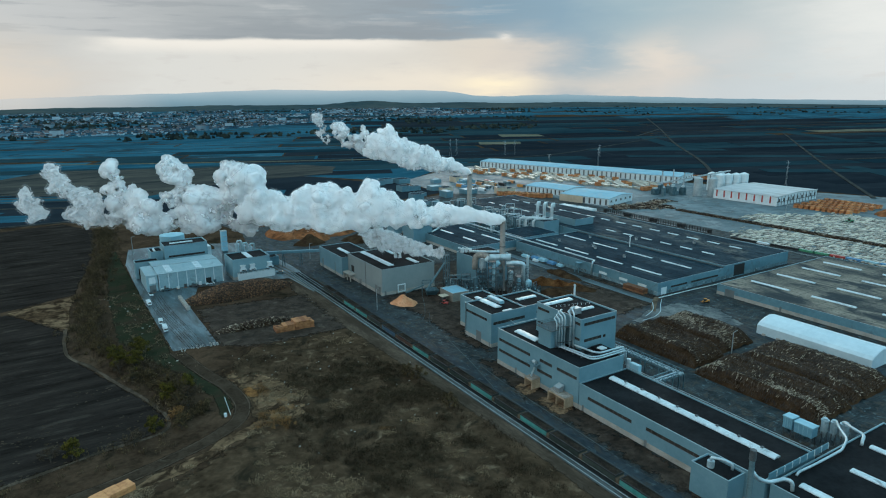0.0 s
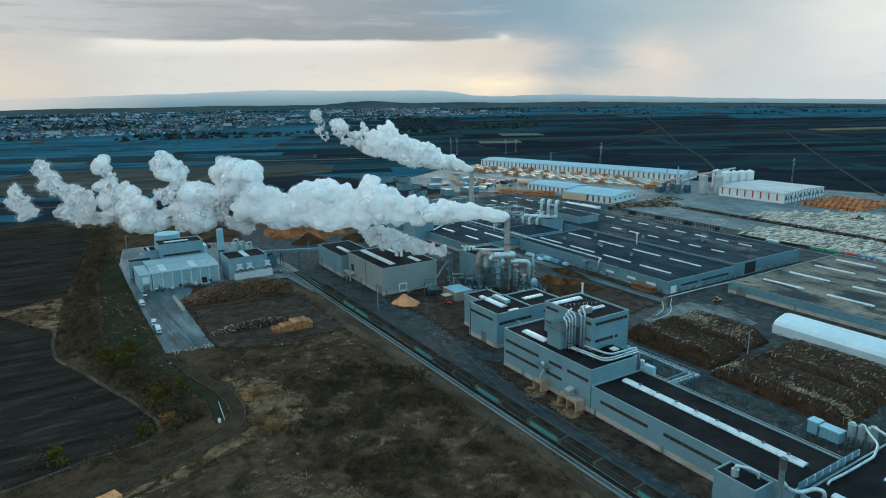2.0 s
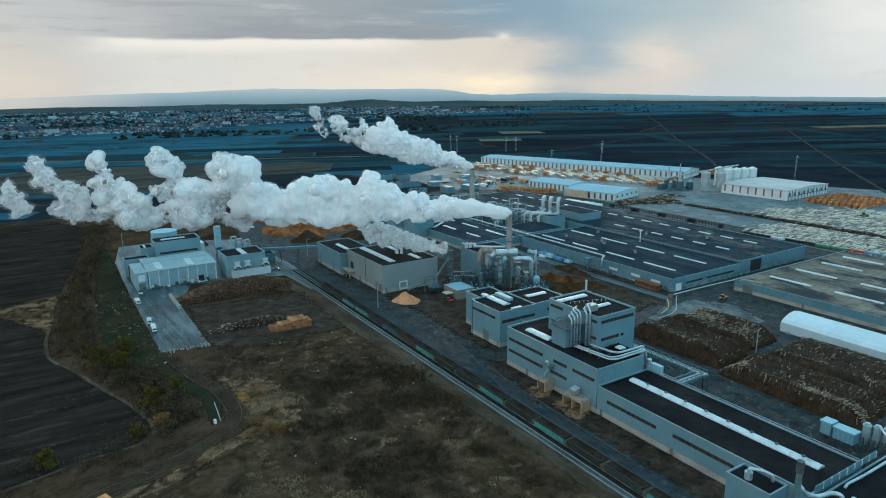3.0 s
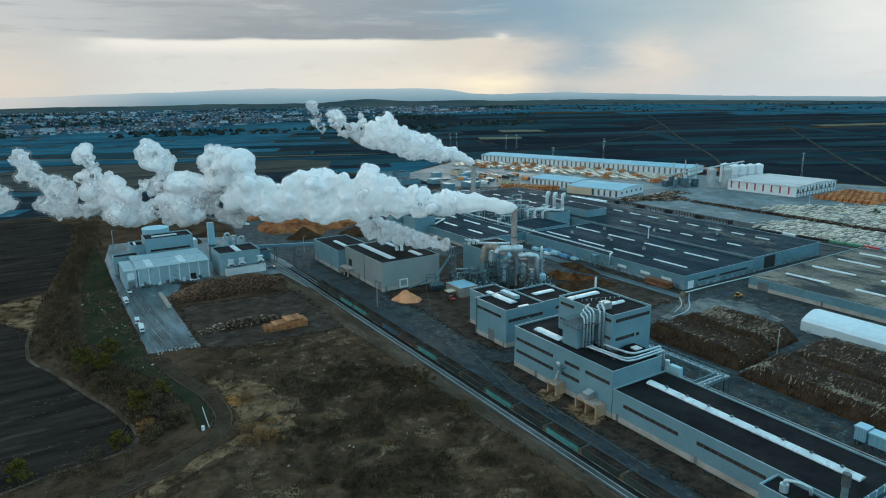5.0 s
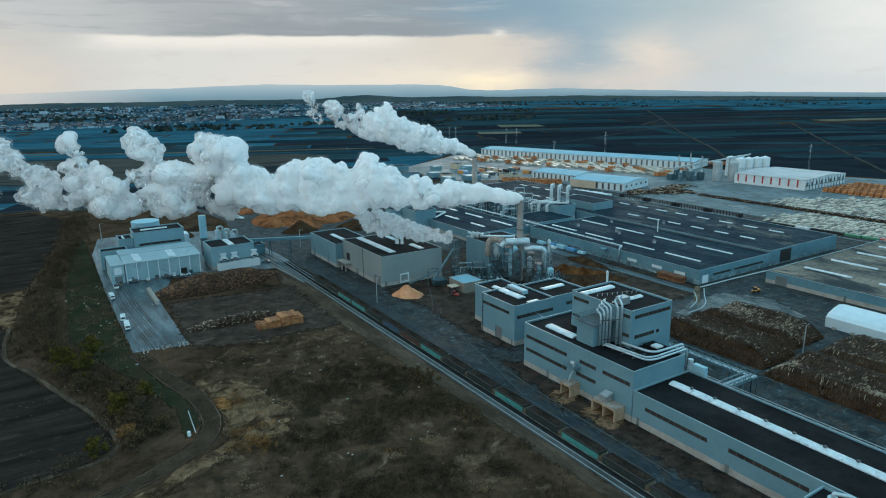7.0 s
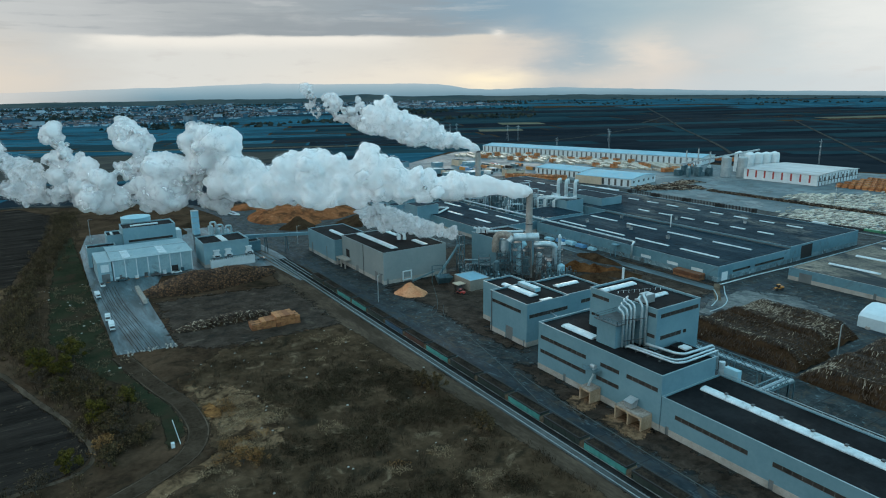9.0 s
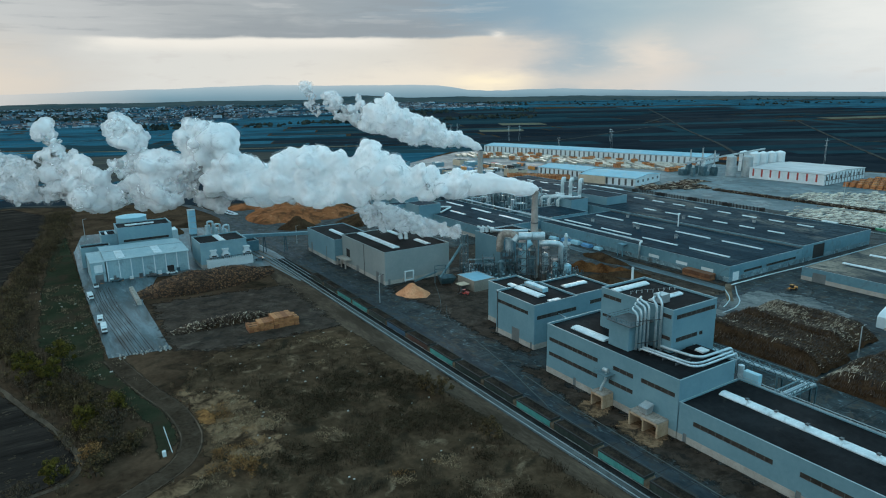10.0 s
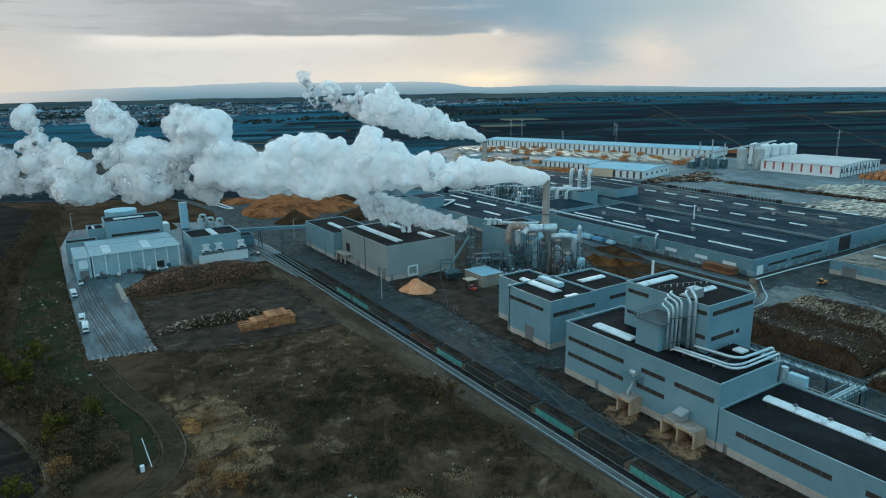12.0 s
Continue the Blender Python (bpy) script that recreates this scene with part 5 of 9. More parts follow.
# fan and downpipe on the wall, over the chip bays
lifeline = thing("roof_lifeline", (150.0, 157.0, 22.95), "row of thin white safety posts across the tower roof", "safety line")
for k in range(9):
    x, y = 144.0 + k * 1.45, 158.6 - k * 0.5
    part("post", Geo().beam((x, y, 22.95), (x, y, 23.65), 0.09), M["white"], lifeline)
part("cable", Geo().beam((144.0, 158.6, 23.6), (155.6, 154.6, 23.6), 0.03), M["steel"], lifeline)
fan = thing("dust_extractor", (129.3, 151.8, 3.7), "wall-mounted dust extractor with a pale downpipe", "extractor")
part("pipe", Geo().tube([(128.2, 152.3, 3.7), (128.6, 152.2, 5.0), (129.0, 151.6, 6.5), (129.0, 151.6, 8.4)], 0.3, 10), M["duct"], fan, smooth=True)
part("fan_casing", Geo().cyl((128.8, 150.8, 9.0), (128.8, 152.2, 9.0), 0.55, n=12), M["steel"], fan)
part("platform", Geo().box(127.6, 150.2, 7.9, 130.4, 154.2, 8.05).beam((127.7, 150.3, 9.0), (127.7, 154.1, 9.0), 0.08).beam((127.7, 154.1, 8.0), (127.7, 154.1, 9.0), 0.08).beam((130.2, 150.6, 6.6), (127.8, 150.6, 7.9), 0.12).beam((130.2, 153.8, 6.6), (127.8, 153.8, 7.9), 0.12), M["bluesteel"], fan)


def chip_bay(y0, y1, bays):
    b = thing("chip_bay", (128.5, (y0 + y1) / 2, 0), "open concrete chip bay stained ochre", "loading bay", "chip bays along the wall")
    part("roof", Geo().box(126.7, y0 - 0.15, 3.35, 130.3, y1 + 0.15, 3.6), M["rust"], b)
    for k in range(bays + 1):
        y = y0 + (y1 - y0) * k / bays
        part("side_wall", Geo().box(126.8, y - 0.2, 0.02, 130.3, y + 0.2, 3.35), M["baywood"], b)
    part("lintel", Geo().box(126.68, y0, 2.95, 126.86, y1, 3.34), M["baywood"], b)
    geo, w = soft_sheet([(122.6, y0 - 2.2), (126.0, y0 - 2.6), (130.2, y0 - 0.8), (130.2, y1 + 0.8), (126.2, y1 + 2.2), (123.2, y1 + 1.0)], 0.10, 1.3, 0.5)
    cover(part("spill", geo, soft(M["spill"]), b, "thin trodden spill of sawdust"), w)


chip_bay(150.4, 153.7, 1)
chip_bay(134.7, 142.2, 2)
tip = thing("tipping_hopper", (128.4, 139, 3.75), "pale steel hopper on the bay roof", "hopper")
part("hopper", Geo().add([(127.6, 138.2, 3.76), (129.4, 138.2, 3.76), (129.4, 140.0, 3.76), (127.6, 140.0, 3.76), (127.2, 137.9, 5.3), (129.6, 137.9, 5.9), (129.6, 140.3, 5.9), (127.2, 140.3, 5.3)],
                         [(3, 2, 1, 0), (4, 5, 6, 7), (0, 1, 5, 4), (1, 2, 6, 5), (2, 3, 7, 6), (3, 0, 4, 7)]), M["steel"], tip)

# second production building
building("workshop_building", 136.8, 186.4, 153.3, 204.2, 13.4, "tall grey clad workshop with a ribbon window",
         holes=[win("W", 189.2, 203.4, 9.8, 10.9), win("S", 137.8, 153.0, 8.8, 10.0), ("W", 192.9, 196.5, 0.0, 4.2, "door"), ("W", 187.2, 187.9, 0.0, 2.1, "door")],
         lights=[(143.2, 192.4, 146.3, 203.6)])
building("workshop_wing", 141.2, 204.3, 152.6, 214.2, 13.2, "set-back grey wing of the workshop", holes=[win("W", 205.5, 209.0, 9.0, 10.4)], lights=[(144.0, 204.8, 146.2, 208.2)])
building("workshop_annex", 153.5, 187.8, 169.6, 204.4, 13.0, "grey clad annex with a black flat roof", holes=[win("S", 160.0, 168.0, 9.0, 10.2)], lights=[(157.4, 195.8, 166.6, 198.2)])
unit = thing("roof_unit", (149, 199, 13), "pale blue ventilation unit on the roof", "roof unit")
part("casing", Geo().box(147.6, 195.2, 12.96, 149.6, 204.0, 14.2), M["tankblue"], unit)
part("louvre", Geo().box(147.5, 195.6, 13.2, 147.6, 203.6, 13.9), M["steel"], unit)
flatlight = thing("roof_hatch", (145.5, 188.2, 13), "flat white rooflight panel", "roof hatch")
part("panel", Geo().box(143.4, 187.5, 12.96, 147.6, 188.6, 13.25), M["sky"], flatlight)
stub = thing("vent_stack", (189.3, 197.4, 0), "slim white vent stack with a cap", "vent pipe")
part("pipe", Geo().cyl((189.3, 197.4, 0), (189.3, 197.4, 13.4), 0.42, n=12), M["white"], stub)
part("cap", Geo().cyl((189.3, 197.4, 13.4), (189.3, 197.4, 13.9), 0.6, 0.2, n=12), M["steel"], stub)
link = thing("conveyor_bridge", (150, 180, 8), "enclosed sloping conveyor between two buildings", "conveyor")
part("casing", Geo().beam((149.6, 172.6, 9.5), (147.0, 186.3, 6.0), 1.6, 1.4), M["steel"], link)
part("pipe", Geo().tube([(146.0, 186.3, 9.2), (143.8, 178.0, 9.4), (143.5, 173.8, 9.5)], 0.22, 8), M["duct"], link, smooth=True)

# big box building north of the sawdust heap
building("storage_building", 131.2, 267.0, 160.4, 306.6, 13.0, "large plain grey storage building", wall="cladwarm", parapet=0.25,
         holes=[("W", 299.0, 303.0, 4.2, 7.7, "dark"), ("W", 290.2, 293.0, 0.0, 2.6, "door"), ("W", 268.6, 271.4, 0.0, 4.0, "door"), ("W", 272.0, 274.9, 0.0, 4.0, "door"), ("S", 132.4, 133.4, 0.0, 2.2, "door")],
         lights=[(137.6, 272.0, 140.6, 305.2), (150.2, 292.0, 152.4, 305.4), (151.4, 270.4, 153.8, 280.0)], light_h=0.25)
building("storage_wing", 127.8, 306.9, 146.0, 338.6, 11.0, "lower grey wing of the storage building", parapet=0.25,
         holes=[("W", 333.0, 335.0, 0.0, 5.0, "door"), ("W", 316.0, 317.0, 0.0, 6.5, "door")], lights=[(134.0, 311.0, 136.2, 328.0)], light_h=0.25)
dock = thing("loading_dock", (129.6, 303, 0), "small concrete loading dock on posts", "loading dock")
part("deck", Geo().box(128.0, 297.4, 3.4, 131.1, 306.4, 3.9), M["concrete"], dock)
for y in (297.8, 302.0, 306.0):
    part("post", Geo().box(128.1, y - 0.25, 0, 128.6, y + 0.25, 3.4), M["concrete"], dock)
rfan = thing("roof_fans", (149.5, 286, 12.8), "cluster of white roof fans", "roof fans")
for x, y, r, hgt in ((148.4, 285.2, 0.9, 2.0), (150.0, 283.6, 0.8, 2.6), (151.2, 285.8, 0.7, 1.6), (149.2, 287.6, 0.7, 1.3)):
    part("fan", Geo().cyl((x, y, 12.76), (x, y, 12.76 + hgt), r, r * 0.7, n=10).cyl((x, y, 12.76 + hgt), (x - 0.9, y, 13.0 + hgt), r * 0.5, n=8), M["white"], rfan)
side_hatch = thing("wall_unit", (141.5, 266.4, 0), "square white framed unit on the wall", "wall unit")
part("frame", Geo().box(139.4, 266.4, 0.6, 143.6, 266.9, 1.0).box(139.4, 266.4, 4.0, 143.6, 266.9, 4.4).box(139.4, 266.4, 1.0, 139.8, 266.9, 4.0).box(143.2, 266.4, 1.0, 143.6, 266.9, 4.0), M["white"], side_hatch)
for x in (139.6, 143.2):
    part("leg", Geo().box(x, 266.4, 0, x + 0.2, 266.6, 0.6), M["steel"], side_hatch)
building("conveyor_shed", 154.3, 240.6, 163.4, 251.6, 4.2, "low tan shed with a pale blue sheet roof", plinth=0, roof="blueroof", wall="tanwall", parapet=0.05)

# western works: warehouse with pilasters, plant house, cold store, tank
def gabled_warehouse(x0, y0, x1, y1, eave, ridge):
    b = thing("warehouse", ((x0 + x1) / 2, (y0 + y1) / 2, 0), "pale sheet-clad warehouse with white pilasters", "warehouse")
    ym = (y0 + y1) / 2
    south = Geo()
    wall_cells(south, "S", x0, y0, x1, y1, 0, eave, [(64.5, 67.5, 0.0, 3.0), (44.5, 45.5, 0.0, 2.1)])
    part("wall", south, M["cladpale"], b)
    fill_hole(b, "S", x0, y0, x1, y1, (64.5, 67.5, 0.0, 3.0), "dark")
    fill_hole(b, "S", x0, y0, x1, y1, (44.5, 45.5, 0.0, 2.1), "door")
    north = Geo()
    wall_cells(north, "N", x0, y0, x1, y1, 0, eave, [])
    part("wall", north, M["cladpale"], b)
    for x, d in ((x0, 0.3), (x1, -0.3)):
        ring = [(y0, 0), (y1, 0), (y1, eave), (ym, ridge), (y0, eave)]
        part("gable_wall", Geo().add([(x, p, q) for p, q in ring] + [(x + d, p, q) for p, q in ring], [(0, 1, 2, 3, 4), (9, 8, 7, 6, 5)] + [(k, (k + 1) % 5, 5 + (k + 1) % 5, 5 + k) for k in range(5)]), M["cladpale"], b)
    for ya, yb in ((y0 - 0.5, ym), (y1 + 0.5, ym)):
        za = eave - 0.25
        part("roof", Geo().add([(x0 - 0.4, ya, za), (x1 + 0.4, ya, za), (x1 + 0.4, yb, ridge), (x0 - 0.4, yb, ridge), (x0 - 0.4, ya, za + 0.22), (x1 + 0.4, ya, za + 0.22), (x1 + 0.4, yb, ridge + 0.22), (x0 - 0.4, yb, ridge + 0.22)],
                               [(3, 2, 1, 0), (4, 5, 6, 7), (0, 1, 5, 4), (1, 2, 6, 5), (2, 3, 7, 6), (3, 0, 4, 7)]), M["paleroof"], b)
    for xs in (46.6, 60.8):
        part("rooflight", Geo().add([(xs, y0 + 1.2, eave + 0.02), (xs + 3.0, y0 + 1.2, eave + 0.02), (xs + 3.0, ym - 0.6, ridge + 0.02), (xs, ym - 0.6, ridge + 0.02), (xs, y0 + 1.2, eave + 0.30), (xs + 3.0, y0 + 1.2, eave + 0.30), (xs + 3.0, ym - 0.6, ridge + 0.27), (xs, ym - 0.6, ridge + 0.27)],
                                    [(4, 5, 6, 7), (0, 1, 5, 4), (1, 2, 6, 5), (2, 3, 7, 6), (3, 0, 4, 7)]), M["sky"], b, "white translucent rooflight")
    part("ridge_cap", Geo().box(x0 - 0.4, ym - 0.4, ridge + 0.15, x1 + 0.4, ym + 0.4, ridge + 0.38), M["coping"], b)
    for k in range(8):
        part("pilaster", Geo().box(x0 + 0.05 + k * 4.38, y0 - 0.42, 0, x0 + 0.42 + k * 4.38, y0 - 0.02, eave - 0.3), M["white"], b, "white steel pilaster")


gabled_warehouse(42.4, 336.2, 73.6, 364.6, 8.5, 9.0)
building("warehouse_annex", 36.8, 336.2, 42.0, 357.5, 8.2, "lower end bay of the pale warehouse", wall="cladpale", roof="paleroof", plinth=0, parapet=0.04, holes=[("S", 38.0, 41.0, 0.0, 3.2, "door"), ("S", 38.0, 41.0, 4.0, 7.2, "panel")])
building("plant_house", 51.0, 369.0, 73.6, 382.6, 15.0, "tall pale blue plant house with a roof monitor", wall="cladsky", lights=[(55.0, 374.8, 67.0, 376.8)], holes=[win("S", 53.0, 72.0, 8.3, 9.4)])
building("plant_annex", 44.6, 372.4, 50.8, 383.0, 12.0, "narrow pale blue plant annex", wall="cladsky", plinth=0, lights=[(46.5, 374, 47.5, 381)])
building("gate_shed", 35.6, 364.8, 47.0, 371.8, 8.8, "open-fronted pale blue shed with a flat roof", wall="cladsky", plinth=0, holes=[("S", 37.0, 45.6, 0.0, 5.4, "dark")])
building("side_building", 78.2, 333.8, 97.8, 350.4, 11.0, "square pale blue building with three wall fans", wall="cladsky", lights=[(86.8, 335.4, 89.4, 348.8)], light_h=0.25)
dockw = thing("loading_dock", (90, 332.6, 0), "white concrete loading dock", "loading dock")
part("body", Geo().box(80.2, 331.4, 0, 99.4, 333.7, 3.6), M["white"], dockw)
fences = Geo()
for k in range(24):
    fences.beam((80.4 + k * 0.82, 331.6, 3.6), (80.4 + k * 0.82, 331.6, 4.5), 0.12)
part("railing", fences.beam((80.3, 331.6, 4.5), (99.3, 331.6, 4.5), 0.14), M["darksteel"], dockw)
for x in (83.2, 88.2, 97.3):
    f = thing("cooling_fan", (x, 332.6, 3.6), "white cooling unit on dark legs on the loading dock", "cooling unit", "three cooling units")
    for px in (x - 1.5, x + 1.3):
        part("leg", Geo().box(px, 331.9, 3.6, px + 0.2, 332.1, 4.7).box(px, 333.3, 3.6, px + 0.2, 333.5, 4.7), M["darksteel"], f)
    part("base", Geo().box(x - 1.7, 331.8, 4.7, x + 1.7, 333.6, 5.5), M["white"], f)
    part("hood", Geo().add([(x - 1.2, 332.0, 5.5), (x + 1.2, 332.0, 5.5), (x + 1.2, 333.6, 5.5), (x - 1.2, 333.6, 5.5), (x - 0.9, 332.3, 7.2), (x + 0.9, 332.3, 7.2), (x + 0.9, 333.6, 7.2), (x - 0.9, 333.6, 7.2)],
                           [(0, 1, 5, 4), (1, 2, 6, 5), (2, 3, 7, 6), (3, 0, 4, 7), (4, 5, 6, 7)]), M["white"], f)
    part("rim", Geo().box(x - 1.35, 332.0, 7.2, x + 1.35, 333.65, 7.7), M["white"], f)
    # dark plate on the casing paints the shade of an opening
    part("opening", Geo().box(x - 1.0, 331.7, 4.85, x + 1.0, 331.79, 5.35), M["dark"], f, "dark plate for the shade of an air opening")
tank = thing("storage_tank", (61.0, 404.0, 0), "round pale blue storage tank", "tank")
part("shell", Geo().cyl((61.0, 404.0, 0), (61.0, 404.0, 14.0), 6.9, n=36), M["tankblue"], tank)
part("roof", Geo().cyl((61.0, 404.0, 14.0), (61.0, 404.0, 15.0), 7.0, 0.6, n=36), M["tankblue"], tank)
ladder = Geo()
for k in range(14):
    ladder.beam((58.0, 397.3, 0.8 + k * 0.9), (59.0, 397.1, 0.8 + k * 0.9), 0.12)
part("ladder", ladder.beam((58.0, 397.3, 0), (58.0, 397.3, 14), 0.12).beam((59.0, 397.05, 0), (59.0, 397.05, 14), 0.12), M["steel"], tank)
filt = thing("filter_silo", (82.2, 366.5, 0), "tall rectangular blue filter silo", "silo")
part("body", Geo().box(80.8, 365.0, 9.0, 83.8, 368.0, 20.2), M["skytank"], filt)
part("hopper", Geo().add([(80.8, 365.0, 9.0), (83.8, 365.0, 9.0), (83.8, 368.0, 9.0), (80.8, 368.0, 9.0), (82.0, 366.2, 6.4), (82.6, 366.2, 6.4), (82.6, 366.8, 6.4), (82.0, 366.8, 6.4)],
                         [(0, 1, 5, 4), (1, 2, 6, 5), (2, 3, 7, 6), (3, 0, 4, 7), (7, 6, 5, 4)]), M["bluesteel"], filt)
for z in (11.6, 14.4, 17.2, 20.2):
    part("rib", Geo().box(80.7, 364.9, z, 83.9, 368.1, z + 0.18), M["steel"], filt)
part("top_rail", Geo().beam((80.8, 365.0, 21.3), (83.8, 365.0, 21.3), 0.1).beam((80.8, 365.0, 20.3), (80.8, 365.0, 21.3), 0.1).beam((83.8, 365.0, 20.3), (83.8, 365.0, 21.3), 0.1), M["darksteel"], filt)
for x in (81.0, 83.6):
    for y in (365.2, 367.8):
        part("leg", Geo().beam((x, y, 0), (x, y, 9), 0.28), M["darksteel"], filt)
for x, y, hgt, r in ((87.0, 357.2, 14.0, 1.2), (90.5, 359.0, 12.0, 1.3), (94.0, 357.0, 11.5, 1.1)):
    c = thing("cyclone", (x, y, 0), "pale cyclone separator with a bent duct", "cyclone", "cyclones behind the side building")
    part("drum", Geo().cyl((x, y, hgt - 5), (x, y, hgt), r, n=14), M["duct"], c)
    part("cone", Geo().cyl((x, y, hgt - 8), (x, y, hgt - 5), 0.3, r, n=14), M["duct"], c)
    for px, py in ((x - r, y), (x + r, y), (x, y + r)):
        part("leg", Geo().beam((px, py, 0), (px, py, hgt - 5), 0.2), M["darksteel"], c)
    part("duct", Geo().tube([(x, y, hgt), (x, y, hgt + 1.6), (x + 2.4, y, hgt + 1.6), (x + 2.4, y, hgt - 6)], 0.45, 10), M["duct"], c, smooth=True)
building("pump_house", 100.5, 352.5, 108.5, 360.0, 5.0, "low flat-roofed blue pump house", wall="cladlow", plinth=0)
building("tent_shed", 72.0, 386.0, 79.0, 394.0, 8.0, "small blue-grey shed with a white roof", wall="white", roof="sky", plinth=0, parapet=0.02)
gantry = thing("conveyor_gantry", (118, 355, 0), "pale conveyor gantry on steel trestles", "conveyor")
part("casing", Geo().beam((98.0, 352.0, 8.2), (131.0, 338.5, 8.2), 1.6, 1.4), M["cladlow"], gantry)
for u in (0.35, 0.62):
    x, y = 98 + 33 * u, 352 - 13.5 * u
    part("trestle", Geo().beam((x - 0.9, y - 0.5, 0), (x - 0.3, y, 7.6), 0.3).beam((x + 0.9, y + 0.5, 0), (x + 0.3, y, 7.6), 0.3), M["bluesteel"], gantry)


# ---- energy plant with the main chimney ----
chim = thing("brick_chimney", (184.6, 243.0, 0), "tall tapering grey-brown chimney with a dark rim", "chimney")
part("shaft", Geo().cyl((184.6, 243.0, 0), (184.6, 243.0, 34.0), 1.65, 1.2, n=28), M["chimney"], chim)
part("rim", Geo().cyl((184.6, 243.0, 33.2), (184.6, 243.0, 34.6), 1.32, n=28), M["rust"], chim, "sooty chimney rim")
part("band", Geo().cyl((184.6, 243.0, 22.0), (184.6, 243.0, 22.4), 1.48, n=28), M["darksteel"], chim)
ch2 = thing("grey_chimney", (281.6, 414.0, 0), "plain grey concrete chimney behind the halls", "chimney")
part("shaft", Geo().cyl((281.6, 414, 0), (281.6, 414, 32.5), 2.3, 1.7, n=24), M["concrete"], ch2)
part("rim", Geo().cyl((281.6, 414, 32.0), (281.6, 414, 33.0), 1.9, n=24), M["darksteel"], ch2)


def frame_tower(name, x0, y0, x1, y1, h, label, floors=4):
    t = thing(name, ((x0 + x1) / 2, (y0 + y1) / 2, 0), label, "steel frame", "steel frames of the plant")
    for x in (x0, x1):
        for y in (y0, y1):
            part("column", Geo().beam((x, y, 0), (x, y, h), 0.28), M["machine"], t)
    for k in range(1, floors + 1):
        z = h * k / floors
        for a, b in (((x0, y0), (x1, y0)), ((x1, y0), (x1, y1)), ((x1, y1), (x0, y1)), ((x0, y1), (x0, y0))):
            part("girder", Geo().beam((*a, z), (*b, z), 0.22), M["machine"], t)
            part("handrail", Geo().beam((*a, z + 1.0), (*b, z + 1.0), 0.07), M["machine"], t)
            part("brace", Geo().beam((*a, z - h / floors), (*b, z), 0.1), M["machine"], t)
        part("grating", Geo().box(x0 + 0.15, y0 + 0.15, z - 0.06, x1 - 0.15, y1 - 0.15, z), M["darksteel"], t)
    return t


def near_stack(e, n, z):
    """A place by its distance across (e) and along (n) the line of flight from the main chimney."""
    return (184.6 + 0.848 * e + 0.530 * n, 243.0 - 0.530 * e + 0.848 * n, z)


def lattice(name, e0, e1, n0, n1, h, floors, label, bar=0.2):
    """A skewed steel scaffold with braced bays, gratings, handrails and a ladder."""
    t = thing(name, near_stack((e0 + e1) / 2, (n0 + n1) / 2, 0), label, "steel frame", "steel frames of the plant")
    corners = [(e0, n0), (e1, n0), (e1, n1), (e0, n1)]
    for e, n in corners:
        part("column", Geo().beam(near_stack(e, n, 0), near_stack(e, n, h + 1.0), bar), M["darksteel"], t)
    for k in range(1, floors + 1):
        z, low = h * k / floors, h * (k - 1) / floors
        for i in range(4):
            a, b = corners[i], corners[(i + 1) % 4]
            part("girder", Geo().beam(near_stack(*a, z), near_stack(*b, z), bar), M["bluesteel"], t)
            part("handrail", Geo().beam(near_stack(*a, z + 1.0), near_stack(*b, z + 1.0), 0.07).beam(near_stack(*a, z + 0.5), near_stack(*b, z + 0.5), 0.05), M["bluesteel"], t)
            part("brace", Geo().beam(near_stack(*a, low), near_stack(*b, z), 0.11), M["darksteel"], t)
        part("grating", Geo().add([near_stack(e, n, z + dz) for dz in (-0.06, 0.02) for e, n in corners], [(3, 2, 1, 0), (4, 5, 6, 7), (0, 1, 5, 4), (1, 2, 6, 5), (2, 3, 7, 6), (3, 0, 4, 7)]), M["darksteel"], t)
    rungs = Geo().beam(near_stack(e0 + 0.2, n0 - 0.15, 0), near_stack(e0 + 0.2, n0 - 0.15, h), 0.06).beam(near_stack(e0 + 0.7, n0 - 0.15, 0), near_stack(e0 + 0.7, n0 - 0.15, h), 0.06)
    for k in range(int(h / 0.5)):
        rungs.beam(near_stack(e0 + 0.2, n0 - 0.15, 0.4 + k * 0.5), near_stack(e0 + 0.7, n0 - 0.15, 0.4 + k * 0.5), 0.04)
    part("ladder", rungs, M["bluesteel"], t)
    return t


lattice("scaffold_tower", -7.0, -3.6, -5.5, -1.0, 15.5, 5, "dark teal scaffold round the flue duct", 0.2)
lattice("scaffold_tower", -3.2, -0.2, -6.5, -2.0, 12.5, 4, "dark teal scaffold at the foot of the chimney", 0.2)
lattice("scaffold_tower", 2.2, 5.4, -5.5, -1.5, 13.0, 4, "dark teal scaffold of the scrubber", 0.2)
lattice("scaffold_tower", 6.2, 9.0, -6.5, -2.5, 8.5, 3, "low dark scaffold with gratings", 0.18)
lattice("scaffold_tower", -12.5, -7.6, 0.5, 5.0, 10.0, 4, "dark scaffold under the rusty elbow duct", 0.2)
lattice("scaffold_tower", -20.0, -15.5, -1.0, 3.0, 8.0, 3, "low teal platform among the machines", 0.18)
frame_tower("scaffold_tower", 164.8, 263.4, 167.2, 265.6, 16.0, "dark bucket elevator frame over the hopper", 4)


